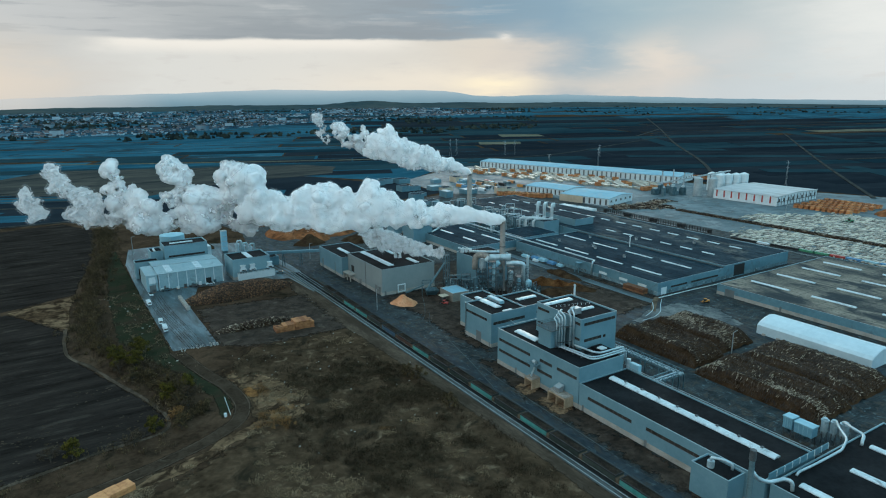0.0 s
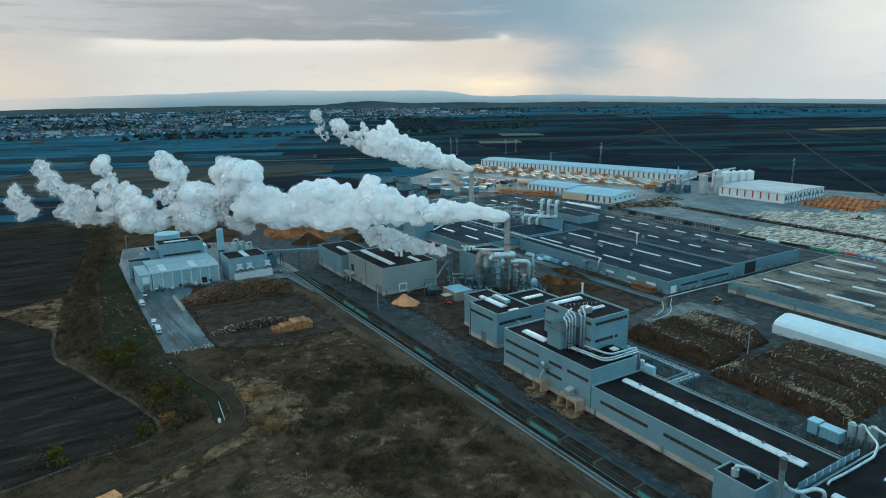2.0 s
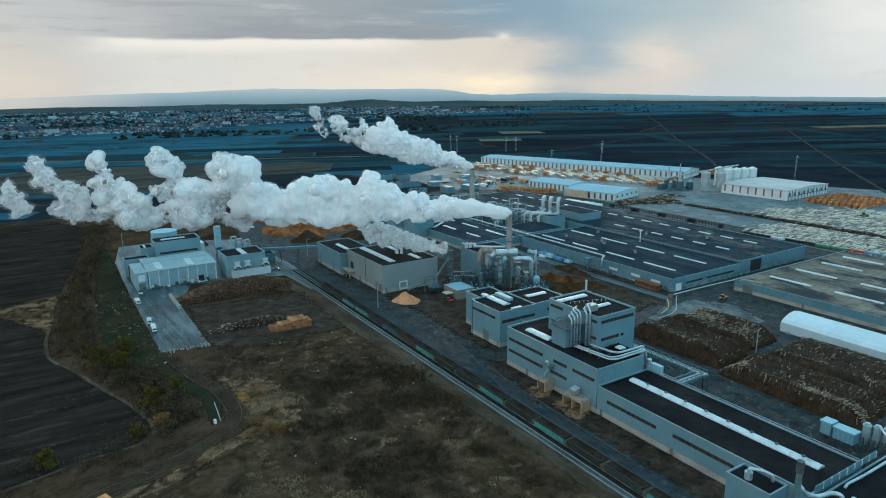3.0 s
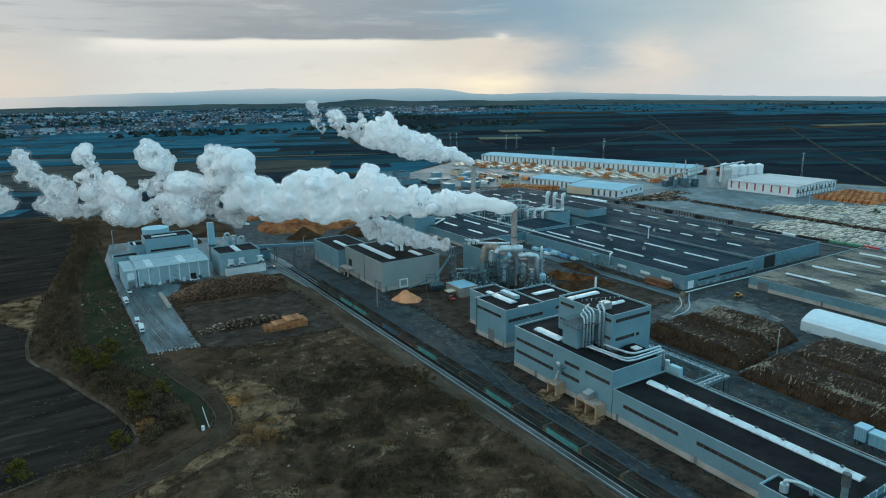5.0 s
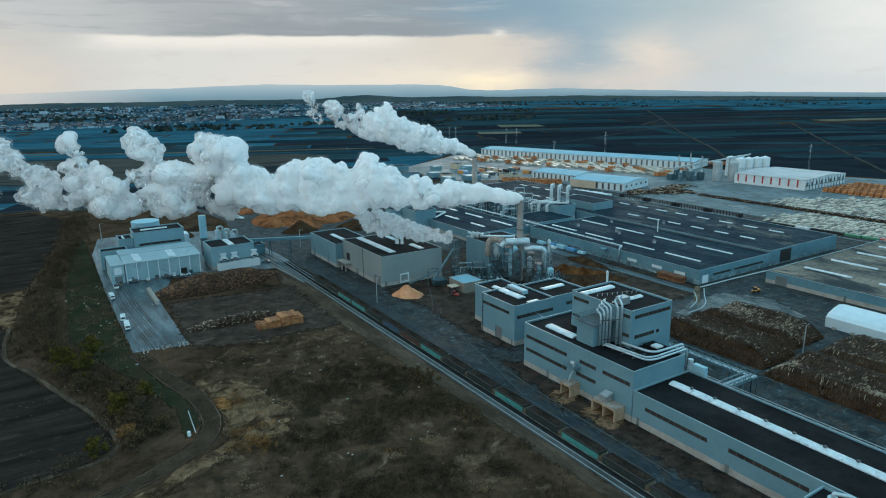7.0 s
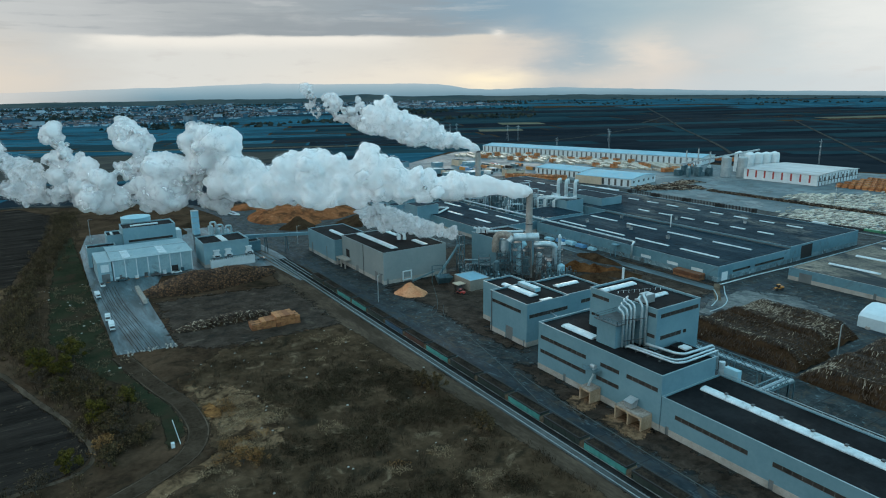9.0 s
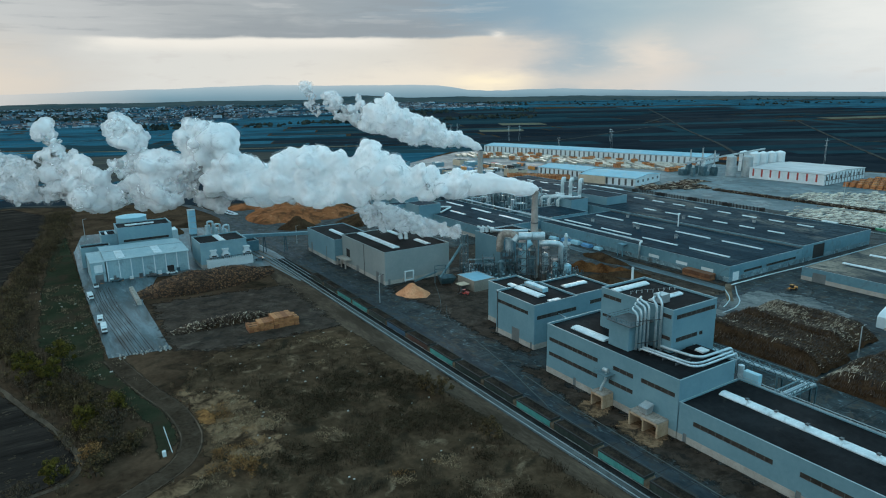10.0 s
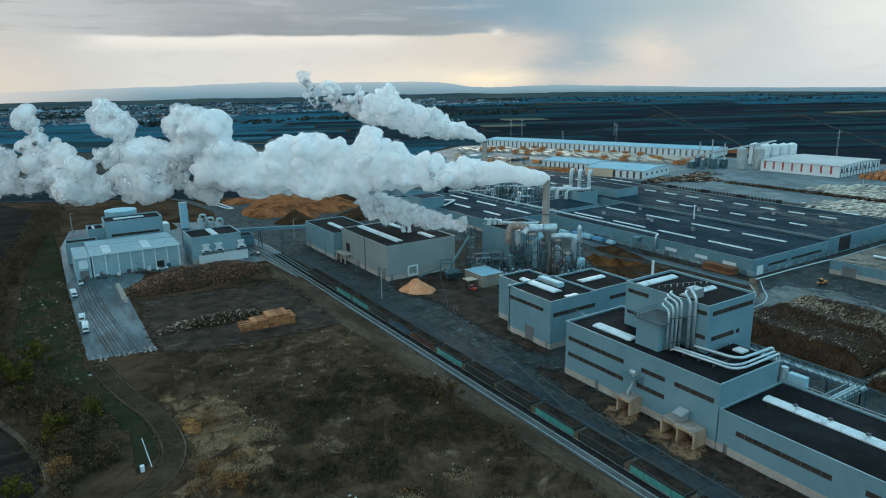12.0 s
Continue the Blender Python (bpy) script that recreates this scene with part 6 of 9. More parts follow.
def vessel(x, y, r, z0, z1, label, mat="duct", cone=True):
    v = thing("filter_vessel", (x, y, 0), label, "vessel", "vessels of the plant")
    part("drum", Geo().cyl((x, y, z0), (x, y, z1), r, n=18), M[mat], v)
    part("dome", Geo().cyl((x, y, z1), (x, y, z1 + r * 0.5), r, r * 0.35, n=18), M[mat], v)
    if cone:
        part("cone", Geo().cyl((x, y, z0 - r * 1.6), (x, y, z0), r * 0.25, r, n=18), M[mat], v)
    for a in range(3):
        c, s = math.cos(a * 2.1) * r, math.sin(a * 2.1) * r
        part("leg", Geo().beam((x + c, y + s, 0), (x + c, y + s, z0 + 0.5), 0.22), M["darksteel"], v)
    return v


for e, n, r, z0, z1, lab, mat in ((-9.5, 2.0, 1.6, 11.0, 15.0, "galvanised cyclone vessel under the rusty elbow", "duct"), (3.8, -3.4, 1.2, 5.0, 10.5, "galvanised scrubber vessel in a scaffold", "duct"),
                             (-1.6, -4.2, 1.1, 4.5, 9.5, "teal filter vessel on dark legs", "bluesteel"), (7.6, -4.4, 1.0, 4.0, 7.0, "pale blue filter vessel on dark legs", "tankblue"),
                             (-13.0, -1.0, 1.2, 3.5, 7.0, "teal process vessel on dark legs", "bluesteel"), (12.2, -6.0, 1.5, 3.4, 6.4, "pale blue scrubber tank beside the stack", "tankblue")):
    px, py, _ = near_stack(e, n, 0)
    vessel(px, py, r, z0, z1, lab, mat)
hot = thing("flue_ducts", near_stack(0, -2, 0), "large pale bent flue ducts at the chimney foot", "ducts")
part("drum", Geo().cyl(near_stack(-6.4, -2.6, 17.4), near_stack(-1.4, -2.6, 17.4), 1.5, n=18), M["duct"], hot)
part("drum", Geo().cyl(near_stack(-1.2, -2.4, 17.4), near_stack(3.6, -2.4, 17.4), 1.6, n=18), M["duct"], hot)
part("duct", Geo().tube([near_stack(-1.6, -3.0, 15.2), near_stack(-3.9, -3.4, 14.0), near_stack(-4.0, -3.4, 9.0), near_stack(-4.0, -3.4, 2.5)], 1.25, 14, 3.0), M["tankblue"], hot, smooth=True)
part("duct", Geo().tube([near_stack(1.6, -3.0, 14.4), near_stack(6.0, -3.0, 14.6), near_stack(10.2, -3.0, 14.2), near_stack(10.2, -3.0, 4.0)], 1.15, 14, 4.2), M["duct"], hot, smooth=True)
part("stub", Geo().cyl(near_stack(-6.4, -2.6, 17.4), near_stack(-8.0, -2.6, 15.6), 1.3, n=14), M["duct"], hot)
part("elbow", Geo().tube([near_stack(-13.2, 2.2, 10.4), near_stack(-13.2, 2.2, 14.5), near_stack(-12.4, 2.0, 17.4), near_stack(-9.4, 1.0, 17.8), near_stack(-6.6, 0.0, 16.8)], 1.5, 14, 3.0), M["rust"], hot, "rusty segmented duct", smooth=True)
for k in range(6):
    u = k / 5
    part("flange", Geo().cyl(near_stack(10.2, -3.0, 4.6 + u * 5.0), near_stack(10.2, -3.0, 4.75 + u * 5.0), 1.28, n=14), M["steel"], hot)
sx, sy, _ = near_stack(12.0, -2.5, 0)
stack2 = thing("exhaust_stack", (sx, sy, 0), "slim galvanised exhaust stack in a teal frame", "chimney")
part("shaft", Geo().cyl((sx, sy, 0), (sx, sy, 17.0), 0.75, 0.65, n=14), M["duct"], stack2)
part("cap", Geo().cyl((sx, sy, 17.0), (sx, sy, 18.2), 0.85, 0.4, n=14), M["duct"], stack2)
part("base", Geo().cyl((sx, sy, 0), (sx, sy, 6.0), 2.0, 1.2, n=14), M["bluesteel"], stack2)
lattice("scaffold_tower", 10.9, 13.3, -3.8, -1.3, 12.0, 5, "slender teal frame round the exhaust stack", 0.14)
building("boiler_house", 178.0, 255.5, 198.0, 273.5, 14.4, "tall grey boiler house with roof ducts", plinth=0, parapet=0.3)
blow = thing("roof_blowers", (181, 270, 14), "cluster of white blowers and ducts on the boiler house", "blowers")
for x, y, r in ((179.8, 271.0, 1.0), (181.6, 270.0, 0.8), (183.0, 268.4, 0.9)):
    part("blower", Geo().cyl((x, y, 14.15), (x, y, 16.2), r, r * 0.8, n=12).cyl((x, y, 15.6), (x - 1.8, y + 1.0, 16.6), r * 0.5, n=10), M["white"], blow)
part("duct", Geo().tube([(182.0, 268.0, 15.0), (188.0, 262.0, 15.0), (194.0, 258.0, 15.0)], 0.7, 10), M["duct"], blow, smooth=True)
rng = random.Random(11)


def process_unit(e, n, w, d, hgt, kind):
    """A small machine: casing with a drum, a motor box and bent pipes."""
    def q(de, dn, z):
        return near_stack(e + de, n + dn, z)
    u = thing("process_unit", q(0, 0, 0), ("teal process machine with bent pipes in the energy plant", "dark process machine with a pale drum and pipes")[kind], "machine", "machines of the energy plant")
    top = hgt * (0.45 if kind else 0.62)
    part("casing", Geo().add([q(a * w / 2, b * d / 2, z) for z in (0, top) for a, b in ((-1, -1), (1, -1), (1, 1), (-1, 1))], [(3, 2, 1, 0), (4, 5, 6, 7), (0, 1, 5, 4), (1, 2, 6, 5), (2, 3, 7, 6), (3, 0, 4, 7)]), M["darksteel" if kind else "machine"], u)
    if kind:
        part("drum", Geo().cyl(q(-w * 0.5, 0, top + d * 0.3), q(w * 0.5, 0, top + d * 0.3), d * 0.32, n=12), M["machine"], u)
    else:
        part("drum", Geo().cyl(q(-w * 0.15, 0, top), q(-w * 0.15, 0, hgt), min(w, d) * 0.3, n=12), M["bluesteel"], u)
    part("motor", Geo().cyl(q(w * 0.1, -d * 0.25, top + 0.35), q(w * 0.5, -d * 0.25, top + 0.35), 0.32, n=8), M["tankblue"], u)
    part("pipe", Geo().tube([q(w * 0.35, 0, top - 0.2), q(w * 0.35, 0, hgt + 0.6), q(w * 0.5 + 0.5, -0.4, hgt + 0.6), q(w * 0.5 + 0.5, -0.4, 0.2)], 0.11, 8), M["machine"], u, smooth=True)
    part("rail", Geo().beam(q(-w / 2, -d / 2, top + 0.9), q(w / 2, -d / 2, top + 0.9), 0.06).beam(q(-w / 2, -d / 2, top), q(-w / 2, -d / 2, top + 0.9), 0.06).beam(q(w / 2, -d / 2, top), q(w / 2, -d / 2, top + 0.9), 0.05), M["darksteel"], u)
    return u


for i in range(11):
    for j in range(5):
        e, n = -27.0 + i * 2.35 + rng.uniform(-0.5, 0.5), -6.0 + j * 3.0 + rng.uniform(-0.6, 0.6) + i * 0.25
        px, py, _ = near_stack(e, n, 0)
        if (px > 176.5 and py > 254) or (152 < px < 165.5 and 236 < py < 253.5) or math.hypot(px - 184.6, py - 243) < 3.2 or rng.random() < 0.14:
            continue
        process_unit(e, n, rng.uniform(1.2, 2.0), rng.uniform(1.2, 2.0), rng.uniform(2.0, 4.6) + 1.4 * (j > 2), int(rng.random() < 0.45))
for i in range(7):
    for j in range(3):
        e, n = 5.0 + i * 1.9 + rng.uniform(-0.4, 0.4), -10.0 + j * 2.4 + rng.uniform(-0.4, 0.4)
        process_unit(e, n, rng.uniform(1.0, 1.6), rng.uniform(1.0, 1.6), rng.uniform(2.4, 6.0), int(rng.random() < 0.3))
for k in range(9):
    e, n, z = rng.uniform(-26, -6), rng.uniform(-5, 5), rng.uniform(4.0, 7.5)
    run = thing("pipe_run", near_stack(e, n, 0), "thin pale pipe carried over the machines", "pipe", "pipes of the energy plant")
    part("pipe", Geo().tube([near_stack(e, n, 0.1), near_stack(e, n, z), near_stack(e + rng.uniform(3, 8), n, z), near_stack(e + 8.5, n + rng.uniform(-2, 2), z + 0.3), near_stack(e + 8.5, n + 2.2, 0.1)], 0.14, 8), M["bluesteel" if k % 3 else "duct"], run, smooth=True)
    part("post", Geo().beam(near_stack(e + 2.5, n, 0), near_stack(e + 2.5, n, z - 0.1), 0.14), M["darksteel"], run)
kiosk = thing("control_kiosk", (151.8, 244.6, 0), "small open canopy with a pale flat roof", "canopy")
for x, y in ((150.6, 243.4), (153.0, 243.4), (153.0, 245.8), (150.6, 245.8)):
    part("post", Geo().beam((x, y, 0), (x, y, 2.6), 0.16), M["darksteel"], kiosk)
part("roof", Geo().box(149.9, 242.7, 2.6, 153.7, 246.5, 2.85), M["tan"], kiosk)
part("box", Geo().box(151.2, 244.0, 0, 152.8, 245.6, 1.9), M["darksteel"], kiosk)
conv = thing("hopper_conveyor", (156, 258, 0), "steel conveyor rising from a tilted hopper", "conveyor")
part("chute", Geo().beam((149.5, 257.0, 2.0), (163.5, 262.5, 12.5), 0.7, 0.7), M["bluesteel"], conv)
part("lower_chute", Geo().beam((141.5, 262.5, 1.0), (150.5, 260.5, 4.0), 0.6, 0.6), M["bluesteel"], conv)
part("hopper", Geo().add([(148.5, 254.0, 0.8), (152.5, 252.5, 0.8), (153.6, 255.6, 0.8), (149.6, 257.1, 0.8), (147.6, 252.6, 3.4), (153.2, 250.6, 3.4), (154.8, 256.2, 3.4), (149.2, 258.2, 3.4)],
                        [(3, 2, 1, 0), (0, 1, 5, 4), (1, 2, 6, 5), (2, 3, 7, 6), (3, 0, 4, 7)]), M["bluesteel"], conv)
for x, y in ((148.9, 254.6), (152.4, 253.2), (153.2, 255.4), (149.8, 256.8)):
    part("leg", Geo().beam((x, y, 0), (x, y, 1.0), 0.2), M["darksteel"], conv)
part("portal", Geo().beam((148.4, 258.6, 0), (148.4, 258.6, 7.0), 0.25).beam((152.6, 257.4, 0), (152.6, 257.4, 7.0), 0.25).beam((148.4, 258.6, 7.0), (152.6, 257.4, 7.0), 0.25).beam((148.4, 258.6, 5.6), (152.6, 257.4, 5.6), 0.2), M["bluesteel"], conv)


def heap(name, cx, cy, rx, ry, h, material, label, seed, flat=0.0, rings=10, n=40, rot=0.0, power=1.3):
    """A loose heap with an uneven foot and surface."""
    geo = Geo()
    verts = [(cx, cy, h * 0.93)]
    for j in range(1, rings + 1):
        u = j / rings
        for k in range(n):
            a = 2 * math.pi * k / n
            wob = 1 + 0.28 * noise.noise((math.cos(a) * 1.6, math.sin(a) * 1.6, seed))
            x, y = rx * u * wob * math.cos(a), ry * u * wob * math.sin(a)
            z = h * max(0.0, min(1.0, (1 - u) / (1 - flat))) ** (1 / power) if u < 1 else -0.1
            z *= 1 + 0.35 * noise.noise((x * 0.16 + seed, y * 0.16, seed)) + 0.28 * min(1.0, rx / 15) * noise.noise((x * 0.55, y * 0.55 + seed, 2.0)) if u < 1 else 1
            verts.append((cx + x * math.cos(rot) - y * math.sin(rot), cy + x * math.sin(rot) + y * math.cos(rot), z))
    faces = [(0, 1 + k, 1 + (k + 1) % n) for k in range(n)]
    for j in range(rings - 1):
        a, b = 1 + j * n, 1 + (j + 1) * n
        faces += [(a + k, b + k, b + (k + 1) % n, a + (k + 1) % n) for k in range(n)]
    return single(name, geo.add(verts, faces), material, label, "heap", smooth=True)


heap("sawdust_mound", 134.5, 251.3, 6.8, 4.8, 3.9, M["palechips"], "small cone of pale sawdust on the yard", 1.3, flat=0.06, rings=16, n=56, rot=-0.7, power=1.12)
heap("chip_mound", 164.0, 438.0, 34, 34, 4.6, M["chips"], "broad heap of orange wood chips", 2.1, 0.5, 26, 80)
heap("chip_mound", 140.0, 430.0, 17, 22, 3.8, M["chips"], "broad heap of orange wood chips", 3.7, 0.4, 20, 70)
heap("chip_mound", 152.0, 400.0, 7, 6, 4.5, M["chips"], "small heap of orange wood chips", 5.2)
heap("chip_mound", 139.0, 472.0, 16, 9, 2.6, M["chips"], "low heap of orange wood chips", 11.1, 0.4, 14, 50)
heap("chip_mound", 168.0, 484.0, 18, 8, 2.8, M["chips"], "low heap of orange wood chips", 12.6, 0.4, 14, 50)
heap("bark_mound", 142.0, 392.0, 11, 6, 5.0, M["heap"], "dark heap of bark beside the wood chips", 6.4, 0.2)
heap("bark_mound", 178.0, 384.0, 16, 12, 4.5, M["heap"], "dark heap of bark and waste wood", 7.4, 0.2)
heap("bark_mound", 190.0, 446.0, 34, 14, 7.0, M["heap"], "long dark heap of bark behind the wood chips", 8.4, 0.3)
heap("bark_mound", 78.0, 418.0, 9, 9, 5.0, M["heap"], "dark earth mound beside the tank", 9.4, 0.2)
for cx, cy, rx, ry, h, mat, rot, sd in ((207.5, 240.0, 8.0, 4.0, 4.0, "mulch", -0.45, 11.1), (213.5, 234.0, 7.0, 3.6, 3.0, "mulch", -0.7, 16.1), (219.0, 228.5, 5.0, 3.0, 2.2, "mulch", -0.7, 17.1), (201.5, 244.5, 5.0, 3.0, 2.6, "heap", -0.7, 18.1), (228.0, 247.0, 4.2, 13.0, 2.4, "heap", 0.0, 12.1),
                                        (203.0, 224.0, 9.0, 4.0, 2.8, "heap", -0.8, 14.1), (217.0, 223.0, 10.0, 4.0, 2.0, "heap", -0.9, 13.1)):
    heap("bark_mound", cx, cy, rx, ry, h, M[mat], "lumpy red-brown bank of bark mulch between the buildings", sd, 0.1, 22, 90, rot)
patch("earth_bank", [(190, 238), (206, 252), (223, 238), (227.5, 212), (226, 190), (200, 186), (176, 182), (186, 200), (192, 220)], 0.16, M["mud"], "dark bark-strewn ground between the buildings", "bank", 3, 1.2)

# ---- main halls ----
long_rows = [(y, y + 18.6) for y in (204.0, 229.0, 254.6, 280.2)]
building("main_hall_west", 240.6, 195.2, 290.4, 303.0, 6.2, "very wide low hall with rows of rooflights", wall="cladlow", roof="hallroof", plinth_mat="hallplinth", plinth=1.9, parapet=0.12,
         holes=[("S", 243.0, 247.0, 0.0, 3.6, "panel"), win("S", 250.0, 262.0, 2.4, 3.4), win("S", 265.0, 286.0, 2.4, 3.4)] + [("W", y, y + 5.5, 2.3, 3.6, "panel") for y in (202.0, 214.0, 228.0)],
         lights=[(x, a, x + 1.2, b) for x in (252.6, 275.2) for a, b in long_rows], light_h=0.16)
building("main_hall_east", 290.6, 195.2, 347.4, 442.0, 7.2, "very wide low hall with short white rooflights", wall="cladlow", roof="patchroof", plinth_mat="hallplinth", plinth=1.9, parapet=0.12,
         holes=[("S", 298.8, 308.0, 0.4, 6.4, "dark")],
         lights=[(x, 213.0 + 14.45 * k, x + 1.25, 220.6 + 14.45 * k) for x in (306.2, 330.6) for k in range(15) if not (x < 310 and 290 < 213 + 14.45 * k < 350)], light_h=0.16)
building("north_hall", 207.0, 306.0, 243.0, 390.0, 6.0, "low dark-roofed hall behind the chimney", wall="cladlow", roof="hallroof", parapet=0.12,
         lights=[(219.4, 343, 221.0, 357), (219.4, 317, 221.0, 330), (233.6, 339, 235.2, 356), (233.6, 311, 235.2, 330), (219.4, 368, 221.0, 382), (233.6, 366, 235.2, 383)], light_h=0.2)
building("brown_roof_hall", 267.0, 60.0, 362.0, 182.2, 5.0, "wide low hall with a worn brown roof", wall="cladlow", roof="rustroof", plinth=1.6, parapet=0.12,
         holes=[("W", 173.0, 178.0, 0.0, 3.6, "door"), ("W", 150.0, 151.0, 0, 2.2, "door")],
         lights=[(x, y, x + 1.4, y + 18.8) for x in (283.6, 304.8, 327.0, 347.0) for y in (157.0, 128.0, 99.0)], light_h=0.35)
roofline = thing("roof_pipeline", (243, 300, 6.1), "long pale pipe along the hall roof", "pipe")
part("pipe", Geo().tube([(236.0, 388, 7.6), (243.6, 386, 7.6), (243.8, 300, 7.4), (243.8, 240, 7.2), (240.0, 238, 7.2), (239.6, 238, 0.4)], 0.42, 8), M["duct"], roofline, smooth=True)
feet = Geo()
for k in range(12):
    feet.beam((243.8, 244 + k * 12, 5.9), (243.8, 244 + k * 12, 7.1), 0.25)
part("supports", feet, M["darksteel"], roofline)
gate = thing("wall_gantry", (239.5, 247, 0), "grey loading gantry against the hall wall", "gantry")
part("frame", Geo().box(237.6, 245.4, 5.0, 240.5, 248.6, 5.4).beam((237.8, 245.6, 0), (237.8, 245.6, 5.0), 0.3).beam((237.8, 248.4, 0), (237.8, 248.4, 5.0), 0.3).beam((237.8, 245.6, 2.6), (237.8, 248.4, 2.6), 0.2), M["cladlow"], gate)
mast = thing("roof_post", (286.4, 254.6, 6.0), "white post on the hall roof", "post")
part("pole", Geo().cyl((286.4, 254.6, 6.08), (286.4, 254.6, 12.4), 0.3, n=10), M["white"], mast)
part("head", Geo().box(285.6, 254.2, 12.1, 287.2, 255.0, 12.5), M["white"], mast)
for x, y in ((264.5, 238.5), (266.0, 262.0), (268.4, 266.0), (262.0, 288.0), (284.0, 284.5), (300.0, 262.0), (320.0, 236.0)):
    v = thing("roof_ventilator", (x, y, 6.08), "small grey roof ventilator", "roof vent", "ventilators on the hall roof")
    part("body", Geo().cyl((x, y, 6.09), (x, y, 7.4 + (1.0 if x > 290.5 else 0)), 0.8, n=10), M["steel"], v)
    part("cowl", Geo().cyl((x, y, 7.4 + (1.0 if x > 290.5 else 0)), (x, y, 8.0 + (1.0 if x > 290.5 else 0)), 1.1, 0.3, n=10), M["darksteel"], v)
hangs = thing("roof_drains", (290.2, 248, 7.2), "dark gutter along the step between hall roofs", "gutter")
part("gutter", Geo().box(289.9, 195.6, 6.22, 290.35, 302.5, 6.6), M["darksteel"], hangs)
building("roof_penthouse", 298.0, 312.8, 314.6, 343.0, 11.6, "grey boxy plant room standing above the hall roof", wall="clad", roof="hallroof", plinth=0, parapet=0.1, z0=7.06)
building("press_house", 276.0, 318.6, 289.0, 332.0, 11.6, "grey block at the foot of tall bent pipes", wall="clad", roof="hallroof", plinth=0, parapet=0.1)
building("press_deck", 248.0, 305.0, 276.0, 331.0, 7.0, "low flat deck carrying pipework", wall="cladlow", roof="hallroof", plinth=0, parapet=0.1)
hooks = thing("bent_vent_pipes", (284, 328, 11), "three pairs of tall hooked vent pipes", "pipes")
for k, (x, y) in enumerate(((282.8, 333.4), (284.4, 328.4), (286.4, 323.0))):
    for s in (0.0, 1.3):
        part("pipe", Geo().tube([(x + s - 2.2, y - 1.6, 11.5), (x + s - 2.2, y - 1.6, 21.3), (x + s - 1.2, y - 1.2, 22.3), (x + s, y - 0.6, 22.3), (x + s + 0.4, y - 0.4, 19.6)], 0.5, 10, 1.1), M["white"], hooks, smooth=True)
    for s in (0.0, 1.3):
        bx, by = x + s - 2.2, y - 1.6
        part("run", Geo().tube([(bx, by, 13.6), (bx - 0.5, by - 0.6, 12.5 - s * 0.7), (bx - 9.0 - s, by + 5.0 + s, 12.2 - s * 0.7), (bx - 10.0 - s, by + 5.6 + s, 11.4 - s * 0.7), (bx - 10.0 - s, by + 5.6 + s, 0.1)], 0.45, 10, 1.4), M["white"], hooks, smooth=True)
rng = random.Random(21)
for k in range(70):
    x, y = rng.uniform(246, 288), rng.uniform(334, 436)
    if math.hypot(x - 281.6, y - 414) < 6:
        continue
    hgt, w, d = rng.uniform(4.0, 13.0), rng.uniform(1.8, 5.0), rng.uniform(1.8, 5.0)
    u = thing("press_unit", (x, y, 0), "dark teal press-line machine with pipes and ducts", "machine", "machines of the press line")
    part("casing", Geo().box(x - w / 2, y - d / 2, 0, x + w / 2, y + d / 2, hgt * 0.62), M["machine"], u)
    part("drum", Geo().cyl((x - w * 0.2, y, hgt * 0.62), (x - w * 0.2, y, hgt), min(w, d) * 0.28, n=12), M["bluesteel" if k % 4 else "duct"], u)
    part("pipe", Geo().tube([(x + w * 0.3, y, hgt * 0.6), (x + w * 0.3, y, hgt + 1.4), (x + w + 3, y - 2, hgt + 1.4), (x + w + 3, y - 2, 0.2)], 0.24, 8), M["duct"], u, smooth=True)
    part("post", Geo().beam((x - w * 0.45, y - d * 0.45, hgt * 0.62), (x - w * 0.45, y - d * 0.45, hgt + 1.0), 0.16).beam((x + w * 0.45, y - d * 0.45, hgt * 0.62), (x + w * 0.45, y - d * 0.45, hgt + 1.0), 0.16).beam((x - w * 0.45, y - d * 0.45, hgt + 0.9), (x + w * 0.45, y - d * 0.45, hgt + 0.9), 0.12), M["darksteel"], u)
for x, y, w, d, hgt in ((205, 362, 14, 14, 11.5), (222, 404, 22, 12, 9.0), (236, 428, 30, 14, 10.0), (205, 392, 10, 9, 7.0), (258, 448, 28, 9, 9.5), (214, 440, 12, 16, 12.0)):
    building("outbuilding", x - w / 2, y - d / 2, x + w / 2, y + d / 2, hgt, "grey flat-roofed outbuilding among the machinery", wall="clad", roof="hallroof", plinth=0, parapet=0.2)
zig = thing("roof_duct", (219, 362, 6), "white zigzag duct on a dark roof", "duct")
part("duct", Geo().tube([(210.5, 352.5, 6.9), (224.0, 363.0, 6.9), (217.5, 369.0, 6.9), (207.8, 366.5, 9.0)], 0.5, 8), M["white"], zig, smooth=True)

# ---- pipe rack, filter station, tent ----
rack = thing("pipe_rack", (169, 136, 0), "blue-grey lattice pipe rack on steel posts", "pipe rack")


